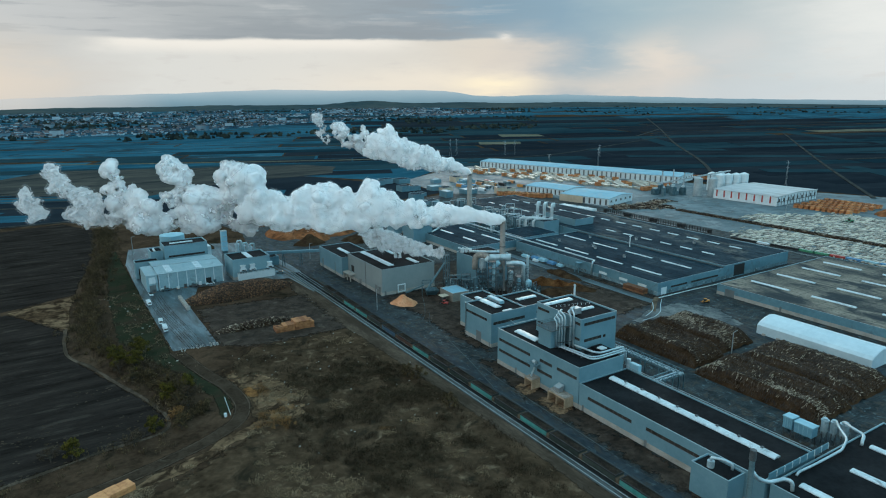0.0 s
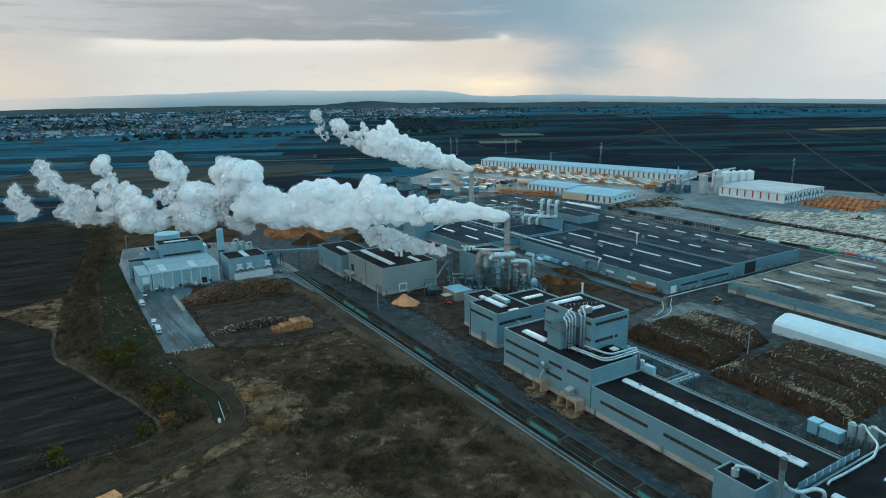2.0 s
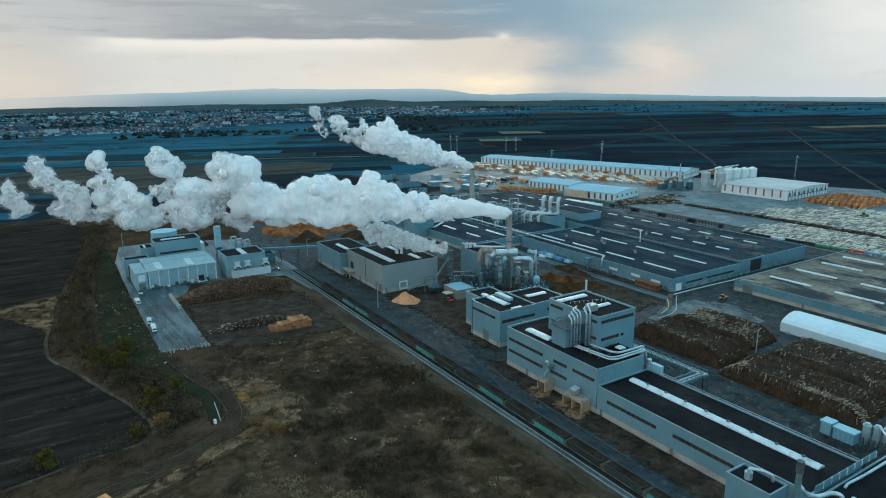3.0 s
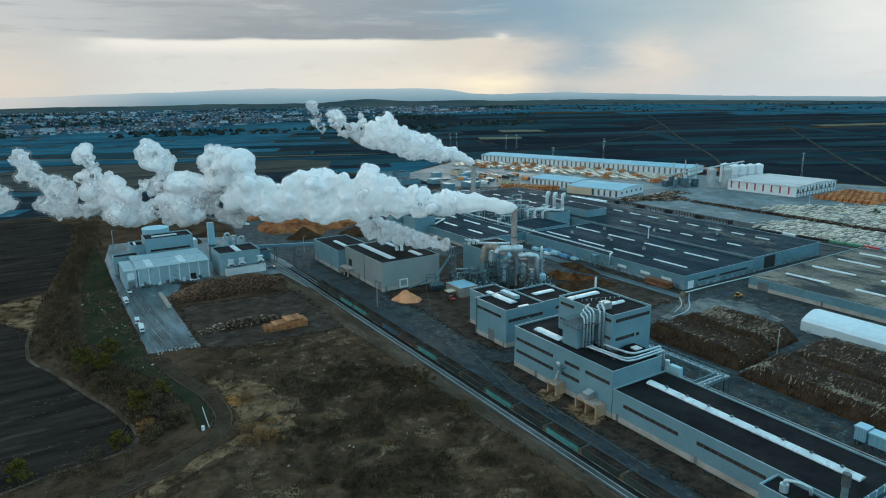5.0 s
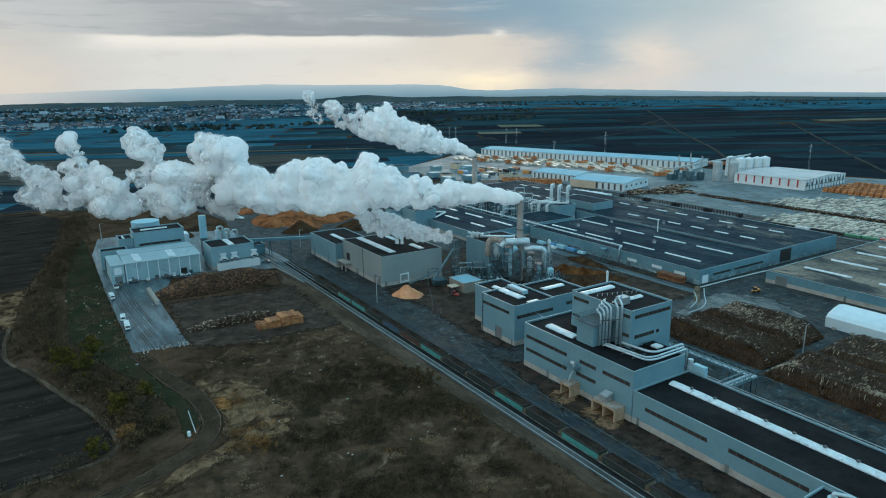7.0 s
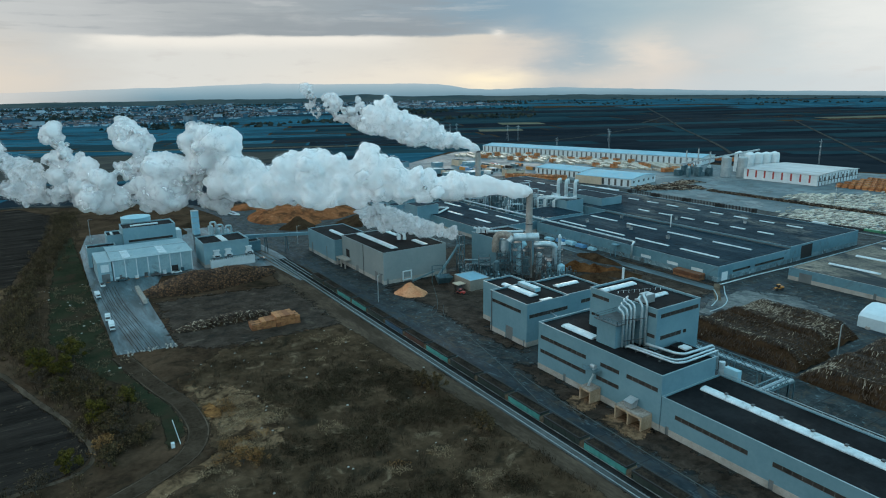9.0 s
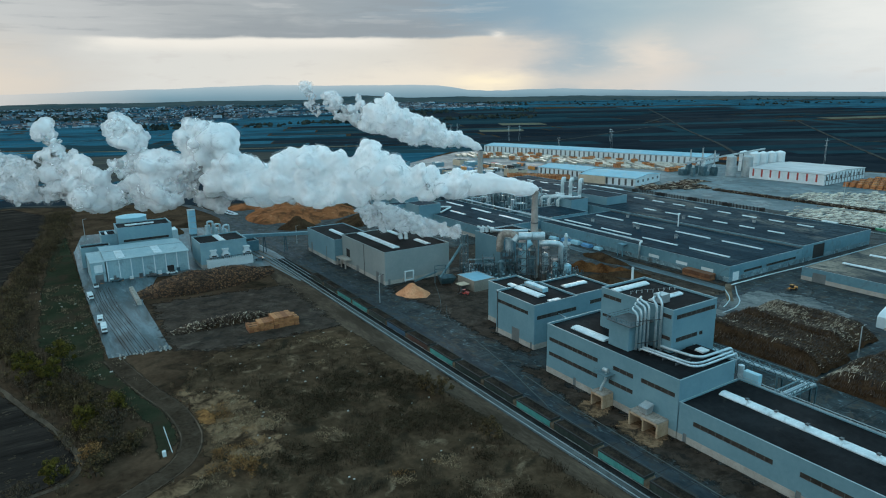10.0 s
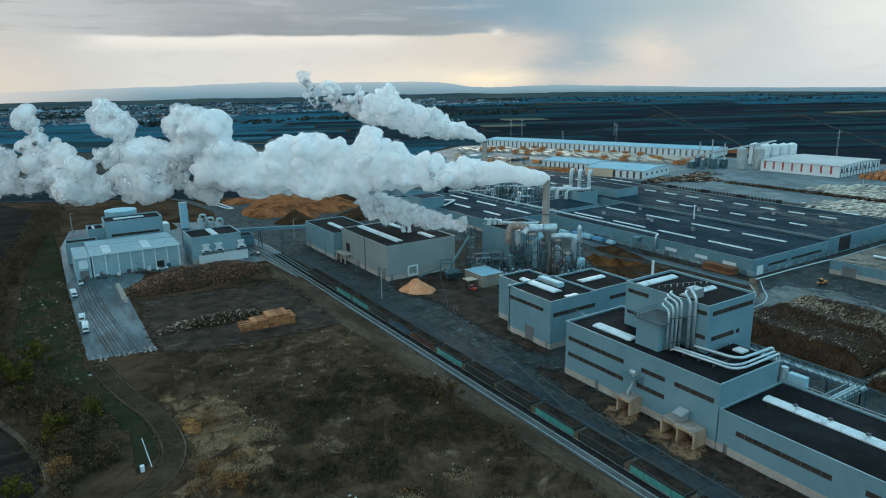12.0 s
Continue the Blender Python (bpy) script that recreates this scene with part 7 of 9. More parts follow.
def rack_run(a, b, wide, n):
    a, b = Vector((*a, 0)), Vector((*b, 0))
    d = (b - a) / n
    off = Vector((-d.y, d.x, 0)).normalized() * wide / 2
    for s in (-1, 1):
        p, q = a + off * s, b + off * s
        part("girder", Geo().beam((p.x, p.y, 5.2), (q.x, q.y, 5.2), 0.24).beam((p.x, p.y, 6.6), (q.x, q.y, 6.6), 0.24), M["bluesteel"], rack)
        brace = Geo()
        for k in range(n):
            u, v = p + d * k, p + d * (k + 1)
            m = (u + v) / 2
            brace.beam((u.x, u.y, 5.2), (m.x, m.y, 6.6), 0.14).beam((m.x, m.y, 6.6), (v.x, v.y, 5.2), 0.14)
        tagged(part("bracing", brace, M["bluesteel"], rack), kind="stuff")
    for k in range(0, n + 1, 3):
        u = a + d * k
        p, q = u + off, u - off
        part("crossbeam", Geo().beam((p.x, p.y, 5.2), (q.x, q.y, 5.2), 0.24), M["bluesteel"], rack)
        for e in (p, q):
            part("post", Geo().beam((e.x, e.y, 0), (e.x, e.y, 5.2), 0.32), M["bluesteel"], rack)
    for s in (-0.6, 0.0, 0.6):
        p, q = a + off * s, b + off * s
        part("pipe", Geo().cyl((p.x, p.y, 5.6), (q.x, q.y, 5.6), 0.26, n=8), M["duct"], rack, smooth=False)


rack_run((167.5, 156.0), (167.5, 124.0), 2.4, 12)
rack_run((153.4, 125.2), (166.3, 125.2), 2.2, 6)
cab = thing("filter_cabinet", (152.6, 127.0, 8.6), "pale blue filter cabinet beside the pipe rack", "cabinet")
part("body", Geo().box(151.4, 128.0, 0, 152.8, 131.6, 10.6), M["tankblue"], cab)
part("duct", Geo().cyl((152.0, 132.6, 0), (152.0, 132.6, 11.4), 0.7, n=12), M["duct"], cab)
for x0, y0, w, d, z0, z1, lab in ((168.6, 87.8, 2.8, 2.6, 2.2, 5.4, "square pale blue filter box on legs"), (168.6, 82.2, 2.8, 5.0, 2.2, 5.0, "long pale blue filter box on legs")):
    f = thing("filter_box", (x0 + w / 2, y0 + d / 2, 0), lab, "filter box", "filter boxes at the hall")
    part("box", Geo().box(x0, y0, z0, x0 + w, y0 + d, z1), M["filterblue"], f)
    for k in range(1, 4):
        part("rib", Geo().box(x0 - 0.06, y0 + d * k / 4 - 0.08, z0, x0 - 0.005, y0 + d * k / 4 + 0.08, z1), M["tankblue"], f)
    part("lid", Geo().box(x0 - 0.2, y0 - 0.2, z1, x0 + w + 0.2, y0 + d + 0.2, z1 + 0.35), M["tankblue"], f)
    for x in (x0 + 0.3, x0 + w - 0.3):
        for y in (y0 + 0.3, y0 + d - 0.3):
            part("leg", Geo().beam((x, y, 0), (x, y, z0), 0.3), M["darksteel"], f)
    part("hopper", Geo().cyl((x0 + w / 2, y0 + d / 2, 0.8), (x0 + w / 2, y0 + d / 2, z0), 0.4, min(w, d) * 0.45, n=8), M["bluesteel"], f)
for x, y, r in ((173.4, 81.6, 0.9), (174.2, 79.6, 0.8), (175.4, 77.4, 1.1)):
    c = thing("cyclone", (x, y, 0), "pale round cyclone with a coiled head", "cyclone", "cyclones at the hall end")
    part("drum", Geo().cyl((x, y, 3.4), (x, y, 6.4), r, n=16), M["duct"], c)
    part("head", Geo().cyl((x, y, 6.4), (x, y, 6.9), r * 1.15, n=16).cyl((x, y, 6.9), (x, y, 7.4), r * 0.7, n=16), M["duct"], c)
    part("cone", Geo().cyl((x, y, 1.4), (x, y, 3.4), 0.3, r, n=16), M["duct"], c)
    part("leg", Geo().beam((x - r, y, 0), (x - r, y, 3.6), 0.2).beam((x + r, y, 0), (x + r, y, 3.6), 0.2).beam((x, y - r, 0), (x, y - r, 3.6), 0.2), M["darksteel"], c)
flow = thing("extraction_pipes", (165, 72, 8), "pale extraction pipes crossing the roofs", "pipes")
part("pipe", Geo().tube([(174.0, 79.0, 7.4), (168.5, 75.6, 8.6), (164.0, 71.4, 8.95), (157.7, 69.4, 8.9), (145.4, 69.5, 8.9), (139.6, 69.8, 8.9), (138.8, 69.8, 8.2)], 0.3, 10, 1.6), M["duct"], flow, smooth=True)
part("pipe", Geo().tube([(175.0, 77.6, 7.4), (171.0, 73.6, 8.8), (168.6, 69.6, 9.4), (165.6, 68.6, 9.4), (165.0, 68.4, 8.2)], 0.38, 10, 1.6), M["duct"], flow, smooth=True)

tent = thing("storage_tent", (242.5, 119.5, 0), "long white membrane storage tent", "tent")
geo = Geo()
prof = [(-7.6, 0.0), (-7.6, 3.6), (-6.4, 4.7), (-3.2, 6.0), (0, 6.6), (3.2, 6.0), (6.4, 4.7), (7.6, 3.6), (7.6, 0.0)]
ys = [98.2, 98.6] + [98.6 + 3.0 * k for k in range(1, 14)] + [140.6, 141.0]
for y in ys:
    end = y in (98.2, 141.0)
    geo.v += [(242.5 + x * (0.985 if end else 1), y, z * (0.96 if end else 1)) for x, z in prof]
np_ = len(prof)
for j in range(len(ys) - 1):
    geo.f += [(j * np_ + k, j * np_ + k + 1, (j + 1) * np_ + k + 1, (j + 1) * np_ + k) for k in range(np_ - 1)]
geo.f += [tuple(range(np_)), tuple(reversed(range((len(ys) - 1) * np_, len(ys) * np_)))]
geo.m = [0] * len(geo.f)
part("membrane", geo, M["tent"], tent)
for y in ys[2:-2:2]:
    part("weight", Geo().box(234.0, y - 0.6, 0, 234.8, y + 0.6, 0.8), M["concrete"], tent, "concrete ballast block")


# ---- log piles ----
def log(geo, c, d, length, r, n=6, most=1):
    c, d = Vector(c), Vector(d).normalized()
    pick = (int(c.x * 97) + int(c.y * 31)) % 12
    geo.slot = 1 if pick < most else 0
    geo.cyl(c - d * length / 2, c + d * length / 2, r, r * 0.9, n=n, capslot=1 if pick < 4 else 0)


def log_columns(name, x0, y0, x1, y1, h, cols, label, seed, step=0.42):
    """Columns of logs lying crosswise, with rounded ends and a wavy top."""
    rng, geo, w = random.Random(seed), Geo(), (x1 - x0) / cols
    for c in range(cols):
        cx = x0 + (c + 0.5) * w
        ya, yb = y0 + rng.uniform(0, 2), y1 - rng.uniform(0, 2)

        def top(y):
            e = min(y - ya, yb - y)
            return max(0.2, h * min(1.0, (max(e, 0) / 5.0) ** 0.6) * (0.80 + 0.42 * noise.noise((y * 0.09, c * 1.3, seed))))

        y = ya
        while y < yb:
            z = top(y)
            for layer in range(3):
                log(geo, (cx + rng.uniform(-0.5, 0.5), y + rng.uniform(-0.2, 0.2), z - 0.1 - layer * 0.35 + rng.uniform(-0.1, 0.22)),
                    (1, rng.gauss(0, 0.07), rng.gauss(0, 0.05)), w * rng.uniform(0.6, 0.97), rng.uniform(0.13, 0.25))
            if c == 0:
                zz = 0.2
                while zz < z - 0.6:
                    log(geo, (x0 + 0.7 + rng.uniform(-0.35, 0.25), y + rng.uniform(-0.15, 0.15), zz), (1, rng.gauss(0, 0.04), 0), 1.6, rng.uniform(0.14, 0.24))
                    zz += 0.46
            y += step
        zz = 0.2
        while zz < h * 0.75:
            for k in range(2):
                log(geo, (cx + rng.uniform(-0.3, 0.3), ya + zz * 0.9 + rng.uniform(-0.3, 0.3), zz), (1, rng.gauss(0, 0.06), 0), w * 0.92, rng.uniform(0.15, 0.27))
            zz += 0.4
        n = len(geo.v)
        yy = [ya + (yb - ya) * k / 16 for k in range(17)]
        geo.v += [(cx + s * w * 0.46, v, zq) for v in yy for s, zq in ((-1, 0), (-1, max(0.1, top(v) - 0.75)), (1, max(0.1, top(v) - 0.75)), (1, 0))]
        fs = [(n + 4 * k + a, n + 4 * k + a + 1, n + 4 * k + a + 5, n + 4 * k + a + 4) for k in range(16) for a in range(3)]
        geo.f += fs + [(n, n + 1, n + 2, n + 3), (n + 67, n + 66, n + 65, n + 64)]
        geo.m += [2] * (len(fs) + 2)
    return single(name, geo, [M["bark"], M["cut"], M["heap"]], label, "log pile", "log piles of the yard", "stuff", at=((x0 + x1) / 2, (y0 + y1) / 2, 0))


def log_mounds(name, x0, y0, x1, y1, h, bands, label, seed):
    """A broad stack of crosswise logs: steep dark flanks, a stepped top, paler wood along some tiers.
    bands: (place across, half width, strength) of the paler tiers."""
    rng, geo = random.Random(seed), Geo()
    wide = x1 - x0

    def height(x, y):
        u = min(1.0, max(0.0, (x - x0) / wide))
        lift = min(1.0, u / 0.16) ** 0.75 * min(1.0, (1 - u) / 0.13) ** 0.8
        steps = 0.84 + 0.10 * math.sin(u * 9.0 + seed) + 0.16 * noise.noise((x * 0.10, y * 0.07, seed))
        e = max(0.0, min(y - y0 - 1.6 * noise.noise((x * 0.2, 0.0, seed)), y1 - y)) / 5.0
        return h * lift * steps * min(1.0, e) ** 0.6

    nx, ny = int(wide / 1.2), int((y1 - y0) / 1.2)
    for i in range(nx + 1):
        for j in range(ny + 1):
            x, y = x0 + wide * i / nx, y0 + (y1 - y0) * j / ny
            geo.v.append((x, y, height(x, y) - 0.14))
    geo.f += [(i * (ny + 1) + j, (i + 1) * (ny + 1) + j, (i + 1) * (ny + 1) + j + 1, i * (ny + 1) + j + 1) for i in range(nx) for j in range(ny)]
    geo.m += [2] * (nx * ny)
    lanes = int(wide / 1.05)
    for k in range(lanes):
        y = y0 + 0.3
        while y < y1 - 0.3:
            y += rng.uniform(0.24, 0.5)
            x = x0 + (k + 0.5) * wide / lanes + 0.9 * noise.noise((y * 0.08, k * 0.7, seed)) + rng.gauss(0, 0.18)
            z = height(x, y)
            if z < 0.2 or not x0 + 0.3 < x < x1 - 0.3:
                continue
            u = (x - x0) / wide
            pale = sum(g * math.exp(-((u - c) / w) ** 2) for c, w, g in bands) * (0.75 + 1.3 * noise.noise((x * 0.12, y * 0.09, seed + 4))) - 0.06 + 0.25 * noise.noise((x * 0.5, y * 0.3, seed + 7))
            slope = (height(x + 0.7, y) - height(x - 0.7, y)) / 1.4
            length, turn = rng.uniform(0.8, 1.5), rng.gauss(0.12, 0.2)
            d = Vector((math.cos(turn), math.sin(turn), max(-1.0, min(1.0, slope)) * math.cos(turn) + rng.gauss(0, 0.07))).normalized() * length / 2
            a = Vector((x, y, z + rng.uniform(-0.06, 0.16)))
            bright = rng.random() < pale
            geo.slot = 1 if bright else 0
            geo.cyl(a - d, a + d, rng.uniform(0.05, 0.10) if bright else rng.uniform(0.06, 0.13), n=5, capslot=1 if rng.random() < 0.12 else geo.slot)
    geo.slot = 0
    return single(name, geo, [M["bark"], M["cut"], M["heap"]], label, "log pile", "log piles of the yard", "stuff", at=((x0 + x1) / 2, (y0 + y1) / 2, 0))


log_mounds("log_pile", 184.5, 132.0, 203.0, 170.5, 5.6, ((0.24, 0.07, 0.5), (0.5, 0.12, 0.35), (0.8, 0.08, 0.25)), "long mound of dark logs stacked crosswise", 31)
log_mounds("log_pile", 203.4, 135.0, 225.5, 170.5, 5.2, ((0.3, 0.12, 0.5), (0.62, 0.2, 0.8)), "wide mound of dark logs with pale cut ends", 32)
log_mounds("log_pile", 181.5, 87.0, 201.8, 130.5, 5.6, ((0.27, 0.13, 1.3), (0.62, 0.1, 0.35)), "long mound of logs with rows of pale ends", 33)
log_mounds("log_pile", 202.5, 88.0, 230.5, 130.0, 5.4, ((0.2, 0.08, 0.4), (0.45, 0.06, 0.35), (0.75, 0.12, 0.4)), "wide mound of dark stacked logs", 34)
log_columns("log_pile", 432.2, 150.0, 436.0, 342.0, 1.9, 1, "very long low row of stacked logs", 36, 0.8)


def log_jumble(name, cx, cy, rx, ry, h, n, label, seed, rot):
    rng, geo = random.Random(seed), Geo()
    c, s = math.cos(rot), math.sin(rot)
    for _ in range(n):
        u, a = math.sqrt(rng.random()), rng.uniform(0, 2 * math.pi)
        x, y = rx * u * math.cos(a), ry * u * math.sin(a)
        z = h * (1 - u ** 2.4) * (0.9 + 0.22 * noise.noise((x * 0.12, y * 0.12, seed)))
        d = rng.gauss(rot + 1.57, 0.45)
        log(geo, (cx + x * c - y * s, cy + x * s + y * c, max(0.2, z + rng.uniform(-0.2, 0.3))), (math.cos(d), math.sin(d), rng.gauss(0, 0.16)), rng.uniform(0.9, 2.2), rng.uniform(0.08, 0.17), most=2 if n < 1450 else 4)
    m, rings = 28, 5
    base = len(geo.v)
    geo.v.append((cx, cy, h * 0.9))
    for j in range(1, rings + 1):
        u = j / rings
        geo.v += [(cx + rx * u * math.cos(2 * math.pi * k / m) * c - ry * u * math.sin(2 * math.pi * k / m) * s,
                   cy + rx * u * math.cos(2 * math.pi * k / m) * s + ry * u * math.sin(2 * math.pi * k / m) * c, max(-0.1, h * 0.9 * (1 - u ** 2.4) - 0.3)) for k in range(m)]
    fs = [(base, base + 1 + k, base + 1 + (k + 1) % m) for k in range(m)]
    for j in range(rings - 1):
        a, b = base + 1 + j * m, base + 1 + (j + 1) * m
        fs += [(a + k, b + k, b + (k + 1) % m, a + (k + 1) % m) for k in range(m)]
    geo.f += fs
    geo.m += [2] * len(fs)
    return single(name, geo, [M["bark"], M["cut" if n < 1450 else "cutbrown"], M["heap"]], label, "log pile", "log piles of the yard", "stuff", at=(cx, cy, 0))


log_jumble("log_pile", 68.0, 260.0, 17.0, 3.4, 2.6, 1400, "low row of loosely stacked logs", 35, 0.03)
log_jumble("log_pile", 75.0, 310.0, 27.0, 10.5, 5.4, 11000, "large loose pile of short brown logs", 41, 0.12)


def log_clutter(cx, cy, rx, ry, h, n, seed, rot):
    """Long logs thrown about in small untidy piles."""
    rng, geo = random.Random(seed), Geo()
    c, s = math.cos(rot), math.sin(rot)
    for _ in range(n):
        x, y = rng.uniform(-rx, rx), rng.gauss(0, ry * 0.5)
        high = h * max(0.0, noise.noise((x * 0.16, y * 0.16, seed)) + 0.45) * max(0.0, 1 - abs(x) / rx * 0.7)
        d = rng.choice((0.0, 1.57)) + rot + rng.gauss(0, 0.3)
        log(geo, (cx + x * c - y * s, cy + x * s + y * c, 0.2 + high * rng.random()), (math.cos(d), math.sin(d), rng.gauss(0, 0.08)), rng.uniform(2.5, 6.0), rng.uniform(0.16, 0.34), most=5)
    return single("log_pile", geo, [M["bark"], M["cut"]], "untidy piles of pale and dark logs on the yard", "log pile", "log piles of the yard", "stuff", at=(cx, cy, 0))


log_clutter(420.0, 364.0, 25.0, 9.0, 5.0, 620, 42, -0.5)
log_clutter(452.0, 372.0, 15.0, 5.0, 3.4, 220, 43, 0.1)
for k in range(7):
    y = 297.5 + k * 3.2
    b = thing("concrete_block", (48.4, y, 0), "pale concrete block edging the log pile", "concrete block", "blocks edging the log pile")
    part("block", Geo().box(47.7, y - 1.1, 0, 49.1, y + 1.1, 1.5), M["concrete"], b)
    part("lug", Geo().box(48.1, y - 0.3, 1.5, 48.7, y + 0.3, 1.65), M["concrete"], b)


# ---- lumber ----
def lumber_stack(x, y, w, d, h, turn, label, mat="lumber", group="lumber stacks"):
    """Packs of boards with bearers between the layers."""
    s = thing("lumber_stack", (0, 0, 0), label, "lumber stack", group)
    jig = random.Random(int(x * 7 + y))
    layers, cols = max(2, round(h / 0.75)), max(1, round(w / (1.6 if mat == "agedlumber" else 3.4)))
    lh, cw = h / layers, w / cols
    for j in range(layers):
        for c in range(cols):
            if j == layers - 1 and jig.random() < 0.25:
                continue
            ya, yb, dip = -d / 2 + jig.uniform(0, 0.5), d / 2 - jig.uniform(0, 0.5), jig.uniform(0, 0.12) * lh
            part("pack", Geo().box(-w / 2 + c * cw + 0.04, ya, j * lh + 0.09, -w / 2 + (c + 1) * cw - 0.04, yb, (j + 1) * lh - dip), M[mat], s)
    bear = Geo()
    for j in range(layers):
        for q in (-0.35, 0.0, 0.35):
            bear.box(-w / 2, q * d - 0.08, j * lh, w / 2, q * d + 0.08, j * lh + 0.09)
    tagged(part("dunnage", bear, M["bark"], s), kind="stuff")
    s.matrix_basis = pose(x, y, 0, 0, 0, turn)
    return s


lumber_stack(76.7, 248.3, 7.8, 5.4, 2.7, -3, "low stack of orange sawn boards on bare ground", "agedlumber")
lumber_stack(84.6, 248.3, 8.0, 6.4, 3.5, -1, "taller stack of orange sawn boards on bare ground", "agedlumber")
lumber_stack(237.8, 206.5, 3.6, 13.0, 2.6, 0, "long reddish stack of old boards against the hall wall", "oldlumber")
lumber_stack(4.5, 160.5, 9.6, 4.4, 1.7, 22, "weathered stack of sawn boards beside the dirt track")
first = lumber_stack(526, 252, 4.6, 3.6, 4.0, 3, "tall stack of orange sawn boards on the yard", group="lumber stacks by the red-striped shed")
for i in range(10):
    for j in range(5):
        if (i, j) != (0, 0):
            copy_thing(first, pose(526 + j * 11.5 - i * 0.2, 252 + i * 4.5, 0, 0, 0, 3))
tilt17 = radians(-17.0)
AX, AY = Vector((0.294, -0.956)), Vector((0.956, 0.294))
stock = [lumber_stack(470, 640, 5.0, 6.0, 4.2, -17, "stack of orange sawn boards in the timber yard", group="lumber stacks of the timber yard"),
         lumber_stack(480, 640, 3.4, 14.0, 1.9, -17, "long low stack of pale sawn boards in the timber yard", "palelumber", "lumber stacks of the timber yard")]
rng = random.Random(8)
for k in range(210):
    u, v = rng.uniform(0, 260), rng.uniform(-62, -6)
    p = Vector((482, 684)) + AX * u + AY * v
    near_house = abs((p - Vector((416, 470))).dot(AX)) < 60 and abs((p - Vector((416, 470))).dot(AY)) < 26
    if near_house or (p - Vector((430, 400))).length < 30 or p.x < 396:
        continue
    copy_thing(stock[int(rng.random() < 0.82)], pose(p.x, p.y, 0, 0, 0, -17 + rng.gauss(0, 1.5)))
for k in range(40):
    p = Vector((560, 640)) + AX * rng.uniform(-20, 230) + AY * rng.uniform(-8, 6)
    copy_thing(stock[0], pose(p.x, p.y, 0, 0, 0, -17 + rng.gauss(0, 1.5)))
for k in range(16):
    copy_thing(stock[0], pose(364 + k * 1.6 + (k % 2) * 5, 484 - k * 2.4, 0, 0, 0, -17))
rows = Geo()
for i in range(166):
    for j in range(13):
        x, y = 441 + j * 6.5 + rng.gauss(0, 0.6), 92 + i * 1.21 + rng.gauss(0, 0.2)
        if rng.random() < 0.92 and y < 296 - 0.75 * abs(x - 462) + rng.gauss(0, 5):
            rows.box(x, y, 0.05, x + rng.uniform(3.6, 6.4), y + rng.uniform(0.6, 1.1), rng.uniform(0.3, 0.9))
single("lumber_rows", rows, M["palelumber"], "low rows of pale sawn lumber drying on concrete", "lumber", kind="stuff")
rows = Geo()
for i in range(158):
    for j in range(8):
        x, y = 383.5 + j * 5.9 + rng.gauss(0, 0.5), 80 + i * 1.2
        if rng.random() < 0.92 and y < 262 - 2.5 * abs(j - 3) + rng.gauss(0, 4):
            rows.box(x, y, 0.05, x + rng.uniform(3.4, 5.8), y + rng.uniform(0.6, 1.1), rng.uniform(0.3, 0.9))
single("lumber_rows", rows, M["palelumber"], "low rows of pale sawn lumber beside the siding", "lumber", kind="stuff")
rows = Geo()
for i in range(13):
    x, y = 366 + i * 0.5, 404 - i * 2.5
    rows.box(x, y, 0.05, x + 7.5, y + 1.7, rng.uniform(1.6, 2.4))
single("wrapped_bundles", rows, M["white"], "row of white wrapped board bundles", "bundles", kind="stuff")


# ---- timber yard: sheds, silos, wagons ----
def long_shed(name, at, turn, w, d, h, label, roof="blueroof", bays=0, bay_mat="frame", rise=1.6, wall="white", extra=()):
    """A gabled shed; local x is its width, y its length; posts along the long side that faces the yard."""
    s = thing(name, (0, 0, 0), label, "shed")
    walls = Geo()
    walls.add([(0, 0, 0), (w, 0, 0), (w, 0, h), (w / 2, 0, h + rise), (0, 0, h), (0, -d, 0), (w, -d, 0), (w, -d, h), (w / 2, -d, h + rise), (0, -d, h)],
              [(0, 1, 2, 3, 4), (9, 8, 7, 6, 5), (0, 4, 9, 5), (1, 6, 7, 2)])
    part("wall", walls, M[wall], s)
    for a, b in ((0, w / 2), (w, w / 2)):
        o = -0.6 if a == 0 else 0.6
        part("roof", Geo().add([(a + o, 0.6, h - 0.1), (b, 0.6, h + rise + 0.08), (b, -d - 0.6, h + rise + 0.08), (a + o, -d - 0.6, h - 0.1),
                                (a + o, 0.6, h + 0.2), (b, 0.6, h + rise + 0.38), (b, -d - 0.6, h + rise + 0.38), (a + o, -d - 0.6, h + 0.2)],
                               [(0, 1, 2, 3), (7, 6, 5, 4), (0, 4, 5, 1), (1, 5, 6, 2), (2, 6, 7, 3), (3, 7, 4, 0)]), M[roof], s)
    for k in range(bays):
        y = -d * (k + 0.5) / bays
        part("bay", Geo().box(-0.12, y - d / bays * 0.16, 0.4, -0.02, y + d / bays * 0.16, h - 0.7), M[bay_mat], s)
    for k in range(max(2, int(w / 7))):
        x = w * (k + 0.5) / max(2, int(w / 7))
        part("window", Geo().box(x - 1.2, -d - 0.12, h * 0.45, x + 1.2, -d - 0.02, h * 0.75), M["frame"], s)
    for name_, geo_, mat_, label_ in extra:
        part(name_, geo_, M[mat_], s, label_)
    s.matrix_basis = pose(*at, 0, 0, 0, turn)
    return s


